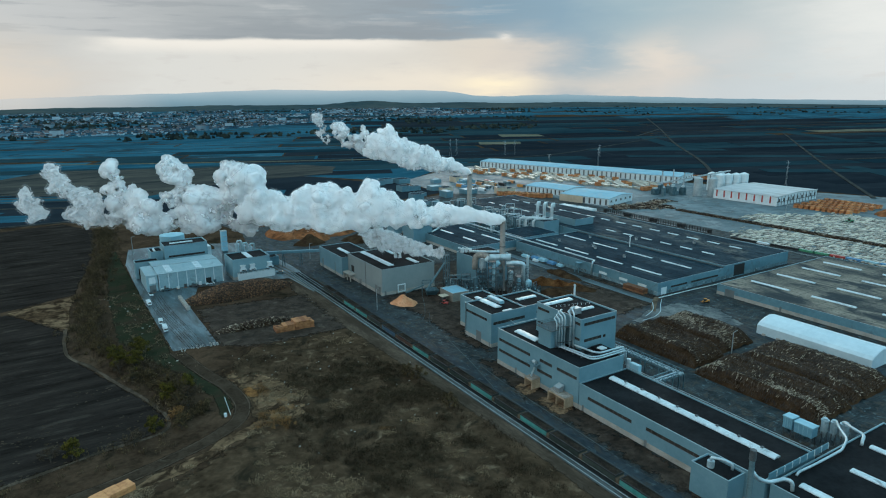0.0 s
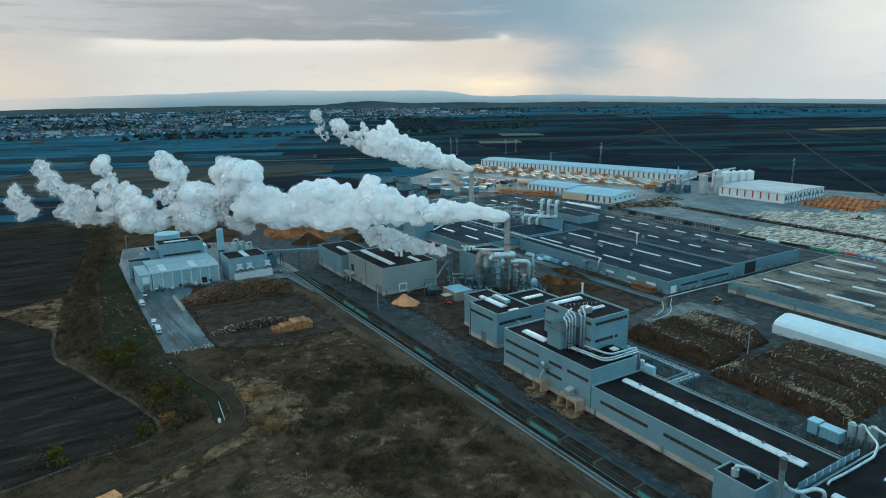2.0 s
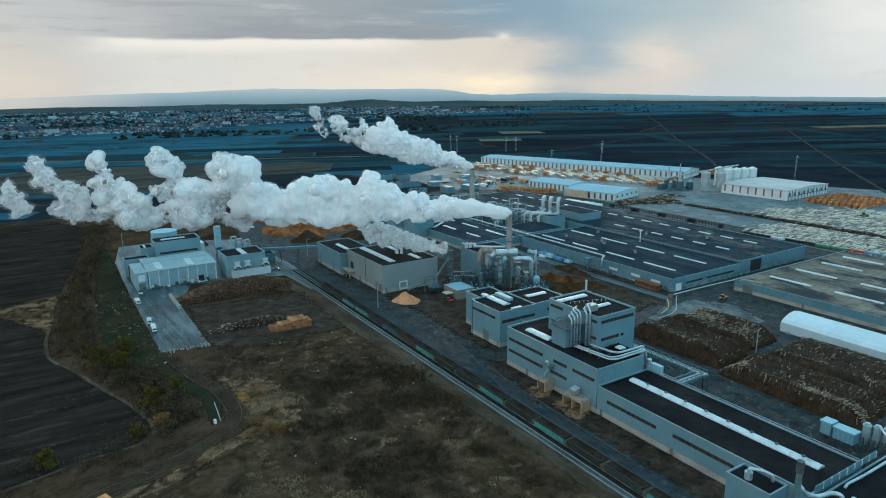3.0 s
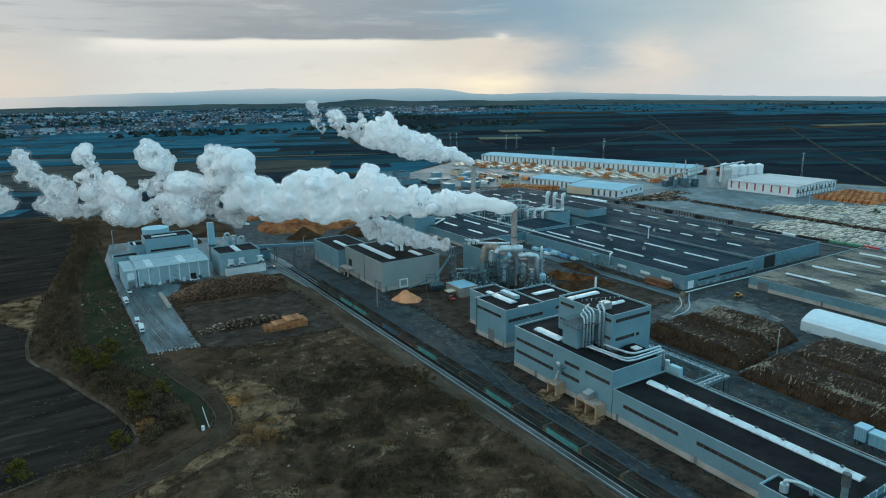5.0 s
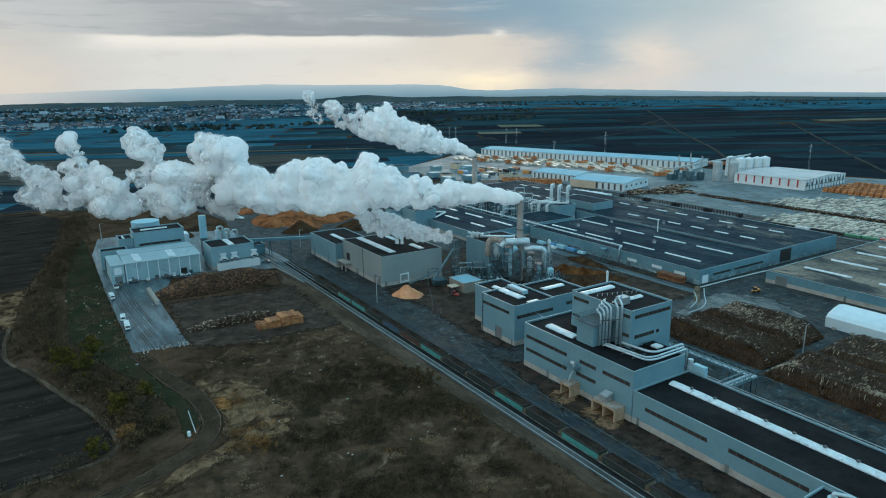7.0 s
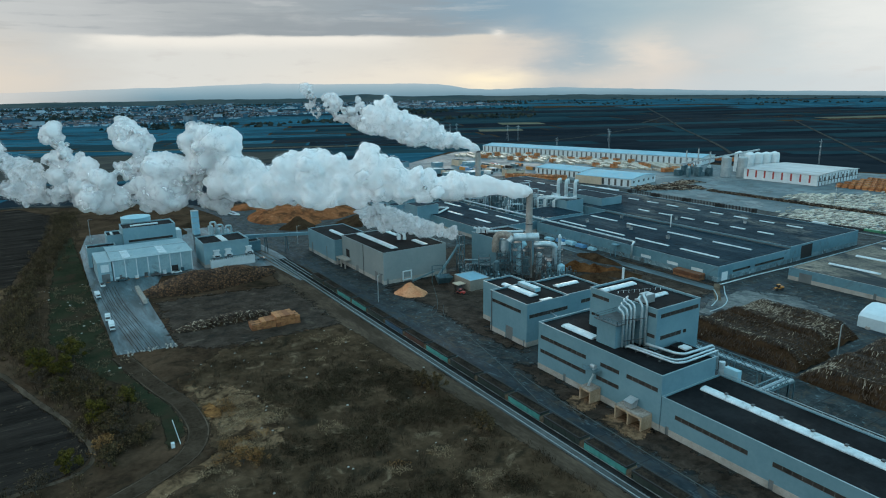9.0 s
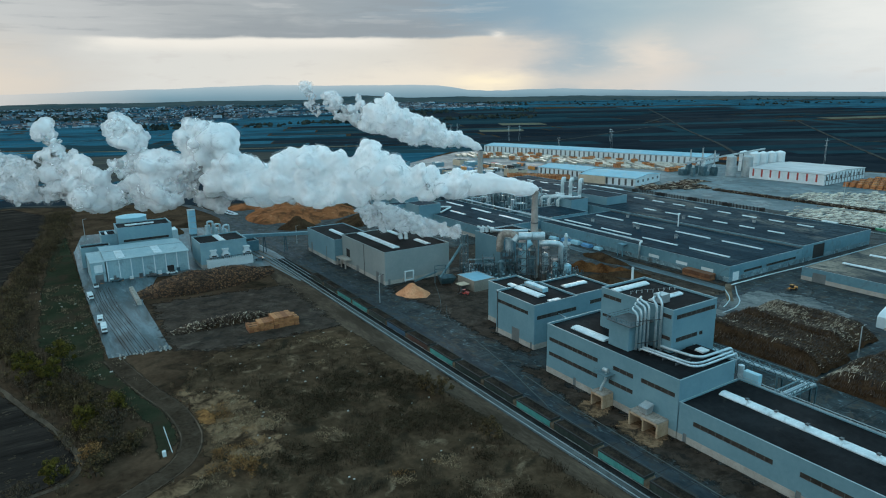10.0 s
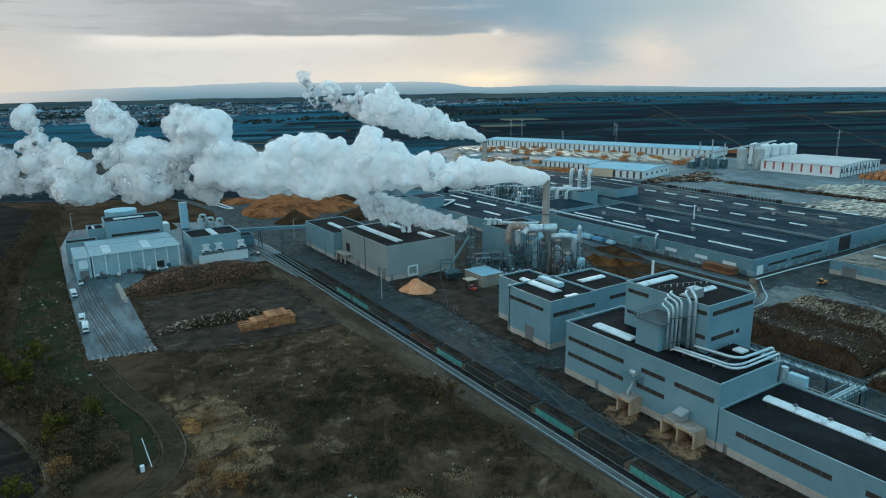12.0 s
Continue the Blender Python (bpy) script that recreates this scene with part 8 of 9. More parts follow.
long_shed("long_warehouse", (486, 690), 17, 38, 262, 7.0, "very long white warehouse with a pale blue roof", bays=46, bay_mat="door")
long_shed("white_shed", (400, 490), 10, 30, 48, 5.6, "white shed with a pale blue roof and small windows", bays=10)
long_shed("white_shed", (391, 430), 14, 40, 48, 6.0, "white shed with a pale blue roof and dark posts", bays=9)
tanwall = thing("board_screen", (394, 417, 0), "tan board screen wall beside the shed", "screen wall")
part("panel", Geo().prism([(389.4, 430), (390.0, 430.2), (395.6, 407), (395.0, 406.8)], 0, 6.0), M["tan"], tanwall)
long_shed("striped_shed", (512, 362), 3, 66, 58, 8.0, "low white shed with red stripes and a grey-white roof", roof="greyroof", rise=1.3,
          extra=[("stripe", Geo().box(-0.14, -4.0 - k * 7.0, 2.0, -0.02, -2.7 - k * 7.0, 7.7), "red", "red painted stripe") for k in range(8)]
          + [("rail", Geo().box(0, -58.4, 3.2, 66, -58.1, 3.6), "frame", "")] + [("post", Geo().box(2.0 + 5.0 * k, -58.3, 0, 2.3 + 5.0 * k, -58.02, 7.8), "frame", "") for k in range(13)])


def silo(x, y, r, h, label, mat="white"):
    s = thing("silo", (x, y, 0), label, "silo", "silos of the timber yard")
    part("shell", Geo().cyl((x, y, 0), (x, y, h), r, n=26), M[mat], s)
    part("roof", Geo().cyl((x, y, h), (x, y, h + r * 0.35), r, 0.4, n=26), M[mat], s)
    part("band", Geo().cyl((x, y, h * 0.5), (x, y, h * 0.5 + 0.25), r + 0.08, n=26), M["steel"], s)
    return s


silo(511.0, 378.0, 3.9, 16.0, "tall grey-white silo beside the shed", "greyshell")
silo(519.6, 369.0, 4.0, 16.0, "tall grey-white silo beside the shed", "greyshell")
for k in range(4):
    silo(545.0 + k * 8.6, 379.5 - k * 2.4, 4.2, 16.4, "tall white steel silo in a row")
for k in range(2):
    silo(550.0 + k * 8.6, 392 - k * 2.4, 4.2, 16.4, "tall white steel silo in a row")
tower = thing("conveyor_bridge", (536, 392, 0), "thin conveyor bridge over the silos", "conveyor")
part("casing", Geo().beam((486, 404, 10), (560, 380, 19.4), 1.2, 1.2), M["steel"], tower)
for x, y, z in ((500, 399.6, 11.5), (540, 386.6, 16.6)):
    part("trestle", Geo().beam((x - 1, y, 0), (x, y, z), 0.4).beam((x + 1, y, 0), (x, y, z), 0.4), M["bluesteel"], tower)
for x, y, hgt in ((498, 408, 20), (506, 402, 22), (514, 396, 19)):
    c = thing("vent_stack", (x, y, 0), "thin steel stack beside the silos", "chimney", "stacks beside the silos")
    part("pipe", Geo().cyl((x, y, 0), (x, y, hgt), 0.55, n=10), M["steel"], c)
    part("cap", Geo().cyl((x, y, hgt), (x, y, hgt + 0.6), 0.8, n=10), M["darksteel"], c)
rng = random.Random(17)
for k in range(12):
    x, y, hgt, w = rng.uniform(484, 506), rng.uniform(384, 412), rng.uniform(4, 11), rng.uniform(2, 5)
    u = thing("boiler_unit", (x, y, 0), "blue-grey boiler machine beside the silos", "machine", "machines beside the silos")
    part("casing", Geo().box(x - w / 2, y - w / 2, 0, x + w / 2, y + w / 2, hgt * 0.8), M["bluesteel"], u)
    part("drum", Geo().cyl((x, y, hgt * 0.8), (x, y, hgt), w * 0.35, n=10), M["duct"], u)
heap("sawdust_mound", 552, 236, 16, 7, 4.0, M["chips"], "orange sawdust heap behind the lumber rows", 15.2)


def stake_wagon(x, y, turn):
    w = thing("timber_wagon", (0, 0, 0), "empty dark timber wagon with upright stakes", "railway wagon", "timber wagons on the siding")
    part("deck", Geo().box(-1.4, -11.5, 1.0, 1.4, 11.5, 1.35), M["darksteel"], w)
    for k in range(11):
        for s in (-1, 1):
            part("stake", Geo().beam((s * 1.35, -11 + k * 2.2, 1.3), (s * 1.35, -11 + k * 2.2, 3.7), 0.3), M["dark"], w)
    for e in (-1, 1):
        part("end_wall", Geo().box(-1.4, e * 10.6 - 0.9, 1.36, 1.4, e * 10.6 + 0.9, 3.8), M["dark"], w)
        part("bogie", Geo().box(-1.0, e * 8.4 - 1.3, 0.45, 1.0, e * 8.4 + 1.3, 0.98), M["darksteel"], w)
    w.matrix_basis = pose(x, y, 0, 0, 0, turn)
    return w


sw = stake_wagon(376.4, 277.0, 0)
for k in range(1, 4):
    copy_thing(sw, pose(376.4, 277.0 + 24.6 * k, 0))
for k, name in enumerate(("dark", "dark", "white", "dark", "dark", "green", "green", "red", "blue", "tankblue", "blue")):
    y = 247 - k * 8.6
    c = thing("flat_load", (378 + k * 0.8, y, 0), {"red": "red", "green": "green", "white": "white", "blue": "blue", "dark": "dark", "tankblue": "pale blue"}[name] + " steel container on the siding", "container", "containers along the siding")
    part("box", Geo().box(377.4 + k * 0.8, y - 4.1, 0.2, 379.4 + k * 0.8, y + 4.1, 1.3), M[name], c)
    part("frame", Geo().box(377.3 + k * 0.8, y - 4.15, 0.05, 379.5 + k * 0.8, y + 4.15, 0.2).box(377.3 + k * 0.8, y - 4.2, 1.3, 379.5 + k * 0.8, y - 4.0, 1.4), M["darksteel"], c)
for k in range(26):
    x, y = 396 + rng.uniform(-34, 30), 540 + rng.uniform(-28, 26)
    name = rng.choice(("red", "dark", "blue", "tan", "white", "bluesteel", "lumber", "orange"))
    c = thing("container", (x, y, 0), {"red": "red", "dark": "dark", "blue": "blue", "tan": "tan", "white": "white", "bluesteel": "blue-grey", "lumber": "brown", "orange": "orange"}[name] + " storage container in the far yard", "container", "containers in the far yard")
    part("box", Geo().box(x - 1.3, y - 5, 0.1, x + 1.3, y + 5, 2.8), M[name], c)
    part("door_panel", Geo().box(x - 1.2, y - 5.1, 0.3, x + 1.2, y - 5.0, 2.6), M["darksteel"], c)
for k in range(20):
    x, y = 345 + rng.uniform(-60, 40), 560 + rng.uniform(-70, 60)
    w, d, hgt = rng.uniform(6, 16), rng.uniform(6, 14), rng.uniform(3, 6)
    building("yard_shed", x - w / 2, y - d / 2, x + w / 2, y + d / 2, hgt, "small flat-roofed shed in the far yard", wall=rng.choice(("clad", "cladlow", "tan")), roof=rng.choice(("hallroof", "paleroof")), plinth=0, parapet=0.1, category="shed")


# ---- vehicles, lamps, small things ----
def loader(x, y, turn, paint, label, size=1.0):
    v = thing("wheel_loader", (0, 0, 0), label, "wheel loader", "yard vehicles")
    part("body", Geo().box(-0.9, -3.0, 0.9, 0.9, -0.6, 2.2).box(-0.8, -0.6, 0.9, 0.8, 1.6, 1.5), M[paint], v)
    part("cab", Geo().box(-0.8, -0.7, 1.5, 0.8, 0.8, 3.2), M["glass"], v, "dark glazed cab")
    part("cab_roof", Geo().box(-0.9, -0.8, 3.2, 0.9, 0.9, 3.35), M[paint], v)
    part("arm", Geo().beam((-0.5, 1.0, 1.6), (-0.5, 3.0, 0.8), 0.25).beam((0.5, 1.0, 1.6), (0.5, 3.0, 0.8), 0.25), M[paint], v)
    part("bucket", Geo().add([(-1.4, 3.0, 0.15), (1.4, 3.0, 0.15), (1.4, 4.3, 0.15), (-1.4, 4.3, 0.15), (-1.4, 2.9, 1.3), (1.4, 2.9, 1.3)], [(0, 1, 2, 3), (0, 4, 5, 1), (0, 3, 4), (1, 5, 2)]), M["darksteel"], v)
    for sx in (-1.0, 1.0):
        for wy in (-2.0, 1.4):
            part("wheel", Geo().cyl((sx - 0.25, wy, 0.75), (sx + 0.25, wy, 0.75), 0.75, n=14), M["tyre"], v)
    v.matrix_basis = pose(x, y, 0.02, 0, 0, turn) @ Matrix.Scale(size, 4)
    return v


loader(250.3, 176.2, 70, "orange", "orange wheel loader parked on wet asphalt", 0.66)
loader(149.4, 240.0, 20, "red", "small red wheel loader near the sawdust heap", 0.62)
loader(494, 236, 40, "green", "green wheel loader on the timber yard")


def lorry(x, y, turn, label, length=9.0):
    v = thing("lorry", (0, 0, 0), label, "lorry", "lorries on the apron")
    part("trailer", Geo().box(-1.25, -length / 2, 1.0, 1.25, length / 2 - 2.4, 3.3), M["white"], v)
    part("chassis", Geo().box(-1.0, -length / 2, 0.6, 1.0, length / 2, 1.0), M["darksteel"], v)
    part("cab", Geo().add([(-1.2, length / 2 - 2.1, 0.7), (1.2, length / 2 - 2.1, 0.7), (1.2, length / 2, 0.7), (-1.2, length / 2, 0.7), (-1.2, length / 2 - 2.1, 2.9), (1.2, length / 2 - 2.1, 2.9), (1.2, length / 2 - 0.5, 2.9), (-1.2, length / 2 - 0.5, 2.9)],
                          [(3, 2, 1, 0), (4, 5, 6, 7), (0, 1, 5, 4), (1, 2, 6, 5), (2, 3, 7, 6), (3, 0, 4, 7)]), M["white"], v)
    part("windscreen", Geo().add([(-1.05, length / 2 - 0.12, 1.75), (1.05, length / 2 - 0.12, 1.75), (1.05, length / 2 - 0.44, 2.7), (-1.05, length / 2 - 0.44, 2.7)], [(0, 1, 2, 3)]), M["glass"], v)
    for sx in (-1.1, 1.1):
        for wy in (-length / 2 + 1.2, -length / 2 + 2.4, length / 2 - 1.3):
            part("wheel", Geo().cyl((sx - 0.15, wy, 0.5), (sx + 0.15, wy, 0.5), 0.5, n=12), M["tyre"], v)
    v.matrix_basis = pose(x, y, 0.05, 0, 0, turn)
    v.scale = (0.66, 0.66, 0.66)


lorry(35.0, 274.5, 178, "white box lorry parked at the edge of the apron")
lorry(34.8, 284.0, 175, "short white lorry parked at the edge of the apron", 5.6)
lorry(34.4, 314.5, 184, "white lorry parked by the grass strip", 7.0)
for k, (x, y, turn, paint) in enumerate(((37.5, 330, 0, "white"), (45, 334, 80, "bluesteel"), (58, 333.6, 84, "darksteel"), (66, 333.2, 95, "white"), (103, 334, 60, "bluesteel"))):
    c = thing("car", (0, 0, 0), {"white": "white", "bluesteel": "blue-grey", "darksteel": "dark"}[paint] + " car parked on wet concrete", "car", "parked cars")
    part("body", Geo().box(-0.85, -2.1, 0.35, 0.85, 2.1, 0.95), M[paint], c)
    part("cabin", Geo().add([(-0.8, -1.5, 0.95), (0.8, -1.5, 0.95), (0.8, 1.0, 0.95), (-0.8, 1.0, 0.95), (-0.65, -1.0, 1.45), (0.65, -1.0, 1.45), (0.65, 0.4, 1.45), (-0.65, 0.4, 1.45)],
                            [(4, 5, 6, 7), (0, 1, 5, 4), (1, 2, 6, 5), (2, 3, 7, 6), (3, 0, 4, 7)]), M["glass"], c)
    for sx in (-0.8, 0.8):
        for wy in (-1.3, 1.3):
            part("wheel", Geo().cyl((sx - 0.1, wy, 0.32), (sx + 0.1, wy, 0.32), 0.32, n=12), M["tyre"], c)
    c.matrix_basis = pose(x, y, 0.05, 0, 0, turn)
rng = random.Random(3)
for k in range(9):
    x, y = 40 + k * 3.6, 335.0 + rng.uniform(-0.6, 0.1)
    c = thing("pallet_stack", (x, y, 0), "stack of goods along the warehouse wall", "pallet stack", "pallets along the warehouse")
    part("pallet", Geo().box(x - 0.7, y - 0.5, 0.05, x + 0.7, y + 0.5, 0.2), M["lumber"], c)
    part("load", Geo().box(x - 0.65, y - 0.45, 0.2, x + 0.65, y + 0.45, rng.uniform(0.9, 2.0)), M[rng.choice(("bluesteel", "darksteel", "white"))], c)


for x, y, w, d, h, paint, words in ((236.0, 288.0, 3.0, 5.0, 1.6, "tankblue", "low stack under a pale blue sheet"), (237.6, 281.0, 3.4, 5.0, 1.8, "blue", "stack under a blue tarpaulin"), (238.0, 274.6, 3.6, 5.6, 2.0, "tankblue", "stack under a pale blue tarpaulin"),
                                  (238.2, 267.6, 3.2, 5.4, 1.7, "blue", "stack under a blue tarpaulin"), (234.2, 277.0, 2.0, 3.6, 1.5, "white", "white car-sized bale beside the hall"), (238.4, 260.6, 2.8, 4.0, 1.5, "tankblue", "stack under a pale blue tarpaulin")):
    c = thing("covered_stack", (x, y, 0), words, "covered stack", "covered stacks beside the hall")
    ridge_ = h * 0.8
    part("cover", Geo().add([(x - w / 2, y - d / 2, 0.15), (x + w / 2, y - d / 2, 0.15), (x + w / 2, y + d / 2, 0.15), (x - w / 2, y + d / 2, 0.15), (x - w * 0.42, y - d * 0.46, ridge_), (x + w * 0.42, y - d * 0.46, ridge_), (x + w * 0.42, y + d * 0.46, ridge_),
                             (x - w * 0.42, y + d * 0.46, ridge_), (x, y - d * 0.4, h), (x, y + d * 0.4, h)],
                            [(0, 1, 5, 4), (1, 2, 6, 5), (2, 3, 7, 6), (3, 0, 4, 7), (4, 5, 8), (6, 7, 9), (5, 6, 9, 8), (7, 4, 8, 9)]), M[paint], c)
    part("pallet", Geo().box(x - w / 2, y - d / 2, 0.03, x + w / 2, y + d / 2, 0.15), M["bark"], c)


def lamp_post(x, y, h, label="tall thin grey lamp post"):
    p = thing("lamp_post", (x, y, 0), label, "lamp post", "lamp posts of the works")
    part("pole", Geo().cyl((x, y, 0), (x, y, h), 0.2, 0.12, n=8), M["steel"], p)
    part("arm", Geo().beam((x, y, h - 0.1), (x + 1.4, y, h + 0.2), 0.1), M["steel"], p)
    part("lamp_head", Geo().box(x + 1.2, y - 0.2, h + 0.1, x + 2.0, y + 0.2, h + 0.28), M["darksteel"], p)


lamp_post(119.9, 249.7, 10)
lamp_post(40.6, 420, 12)
lamp_post(448, 257, 14)
lamp_post(206.5, 132.5, 9)
lamp_post(128, 355, 9)
signpole = thing("marker_post", (38.5, 189.5, 0), "leaning pale marker post with a white box at its foot", "post")
part("pole", Geo().beam((39.3, 187.0, 0), (38.5, 189.4, 5.0), 0.12), M["white"], signpole)
part("box", Geo().box(37.3, 186.0, 0, 38.0, 186.8, 1.1), M["white"], signpole)
for x, y, h in ((605.6, 794.6, 22), (618, 786, 22), (531, 832, 26), (540, 829, 26), (627, 363, 26), (609, 602, 24), (700, 690, 18), (560, 640, 16)):
    m = thing("lattice_mast", (x, y, 0), "pale lattice mast in the fields", "mast", "masts in the fields")
    for side_ in (-1, 1):
        part("leg", Geo().beam((x + side_ * 1.2, y, 0), (x + side_ * 0.3, y, h), 0.18), M["steel"], m)
    for reach_, at_ in ((3.0, 0.92), (2.4, 0.75)):
        part("crossarm", Geo().beam((x - reach_, y, h * at_), (x + reach_, y, h * at_), 0.3), M["steel"], m)
hose = thing("pipe_loop", (120, 475, 0), "long pale pipeline loop on the ground", "pipeline")
part("pipe", Geo().tube([(116, 505, 0.6), (121.6, 452, 0.6), (125.0, 448, 0.6), (124.5, 456, 0.6), (119, 503, 0.6)], 0.5, 8, 3), M["duct"], hose, smooth=True)
clutter = Geo()
rng = random.Random(77)
for k in range(22):
    x, y = rng.uniform(17, 33), rng.uniform(225, 340)
    s = rng.uniform(0.15, 0.5)
    clutter.box(x, y, 0.02, x + s * 1.6, y + s, s * 0.6)
for k in range(60):
    x, y = rng.uniform(50, 104), rng.uniform(150, 236)
    s = rng.uniform(0.1, 0.35)
    clutter.box(x, y, 0.02, x + s * 1.5, y + s, s * 0.7)
for k in range(40):
    x, y = rng.uniform(36, 50), rng.uniform(246, 250)
    s = rng.uniform(0.2, 0.5)
    clutter.box(x, y, 0.02, x + s, y + s, s)
single("litter", clutter, M["concrete"], "scattered pale rubble and litter on the rough ground", "rubble", kind="stuff")


# ---- plants ----
def blades(geo, x, y, z, n, h, spread, width, rng, lean=0.5):
    """A tuft of thin upright blades or twigs."""
    for _ in range(n):
        a, r = rng.uniform(0, 2 * math.pi), spread * math.sqrt(rng.random())
        bx, by = x + r * math.cos(a), y + r * math.sin(a)
        hh = h * rng.uniform(0.5, 1.1)
        tx, ty = bx + math.cos(a) * lean * hh * rng.random(), by + math.sin(a) * lean * hh * rng.random()
        q = rng.uniform(0, math.pi)
        dx, dy = width * math.cos(q), width * math.sin(q)
        geo.add([(bx - dx, by - dy, z), (bx + dx, by + dy, z), (tx, ty, z + hh)], [(0, 1, 2)])


def in_poly(x, y, poly):
    inside = False
    for (x0, y0), (x1, y1) in zip(poly, poly[1:] + poly[:1]):
        if (y0 > y) != (y1 > y) and x < (x1 - x0) * (y - y0) / (y1 - y0) + x0:
            inside = not inside
    return inside


SCRUB = [(49, 222), (58, 232), (97, 232), (103, 140), (104, 62), (72, 30), (-40, 70), (-30, 150), (16, 161.0), (33, 168.5), (42.5, 174.5), (47.5, 184), (48.5, 196)]
PALE = [(93, 223, 3.5), (100, 215.5, 3), (81.5, 213, 4), (71, 212, 5), (103, 196.5, 1.6), (68.4, 175, 4.5), (86, 151.5, 4), (87, 140, 4.5), (74.5, 152, 4), (85.5, 131.7, 4), (86.4, 120.7, 4), (71.4, 130.4, 4), (52.5, 134.6, 6), (44, 146, 6)]
DARK = [(95, 167, 8), (86, 173, 7), (93, 150, 5), (92, 134, 5), (77, 190, 8), (72, 164, 7), (98, 186, 6), (70, 142, 6), (60, 152, 7)]
rng = random.Random(101)
dry, rusty, bare = Geo(), Geo(), Geo()
for _ in range(64000):
    x, y = rng.uniform(-40, 104), rng.uniform(60, 234)
    if not in_poly(x, y, SCRUB) or y < 105 - 0.5 * x:
        continue
    bright = 1.2 * math.exp(-((x - 54) / 7) ** 2 - ((y - 192) / 15) ** 2) + 0.9 * math.exp(-((y - 172 - 0.50 * (x - 36)) / 3.5) ** 2) * (6 < x < 54)
    bright += sum(0.85 * math.exp(-((x - a) / r) ** 2 - ((y - b) / r) ** 2) for a, b, r in PALE) - sum(0.8 * math.exp(-((x - a) / r) ** 2 - ((y - b) / r) ** 2) for a, b, r in DARK)
    broad = 0.8 * noise.noise((x * 0.06, y * 0.045, 2.0)) + bright - 0.3 * (y > 212 and x < 68) - 0.1
    clump = noise.noise((x * 0.22, y * 0.22, 5.0)) + 0.5 * noise.noise((x * 0.7, y * 0.7, 8.0))
    u = rng.random()
    if broad > 0.16 and clump > 0.14 - 0.4 * broad and u < 0.8:
        ochre = noise.noise((x * 0.08, y * 0.08, 9.0)) + 0.9 * math.exp(-((x - 52) / 4) ** 2 - ((y - 199) / 8) ** 2) > 0.38
        blades(rusty if ochre else dry, x, y, 0.02, 11, rng.uniform(0.15, 0.5), 0.8, 0.07, rng, 1.1)
    elif broad < 0.12 and clump > 0.05 and u < 0.3 and x > 40:
        blades(bare, x, y, 0.02, 10, rng.uniform(0.5, 1.8), 0.8, 0.05, rng, 0.7)
for _ in range(5200):
    t = rng.random()
    x, y = 20 + 14 * rng.random() + rng.gauss(0, 2.0), 190 + 150 * t
    if in_poly(x, y, SCRUB) or x > 33.2 and y > 248 or x > 40:
        continue
    if noise.noise((x * 0.2, y * 0.12, 21.0)) > 0.02:
        blades(bare if rng.random() < 0.6 else dry, x, y, 0.02, 7, rng.uniform(0.2, 0.7), 0.7, 0.05, rng, 0.9)
single("dry_grass", dry, M["drygrass"], "pale tussocks of dry winter grass", "dry grass", kind="stuff")
single("rust_grass", rusty, M["rustgrass"], "rust-brown tussocks of dead grass", "dry grass", kind="stuff")
single("bare_brush", bare, M["twig"], "dark leafless brush on the scrubland", "brush", kind="stuff")


def leaf_cloud(geo, c, r, n, size, rng, squash=0.8):
    for _ in range(n):
        d = Vector((rng.gauss(0, 1), rng.gauss(0, 1), rng.gauss(0, 1))).normalized()
        p = Vector(c) + Vector((d.x, d.y, d.z * squash)) * r * rng.uniform(0.35, 1.0) ** 0.5
        a = Vector((rng.gauss(0, 1), rng.gauss(0, 1), rng.gauss(0, 1))).normalized()
        b = a.cross(d).normalized() if a.cross(d).length > 0.1 else Vector((1, 0, 0))
        s = size * rng.uniform(0.6, 1.3)
        geo.add([p - a * s, p + b * s * 0.7, p + a * s, p - b * s * 0.7], [(0, 1, 2, 3)])


brush = Geo()
rng = random.Random(303)
for _ in range(3600):
    x, y = rng.uniform(46, 103), rng.uniform(90, 205)
    if not in_poly(x, y, SCRUB) or noise.noise((x * 0.055, y * 0.055, 12.0)) + 0.5 * noise.noise((x * 0.16, y * 0.16, 13.0)) < 0.16 + 0.6 * math.exp(-((x - 54) / 8) ** 2 - ((y - 196) / 18) ** 2) + sum(0.6 * math.exp(-((x - a) / r) ** 2 - ((y - b) / r) ** 2) for a, b, r in PALE) - sum(0.5 * math.exp(-((x - a) / r) ** 2 - ((y - b) / r) ** 2) for a, b, r in DARK):
        continue
    leaf_cloud(brush, (x, y, rng.uniform(0.3, 1.0)), rng.uniform(0.7, 1.9), 44, 0.15, rng, 0.6)
single("low_brush", brush, M["brush"], "low dark thicket of leafless bushes", "brush", kind="stuff")


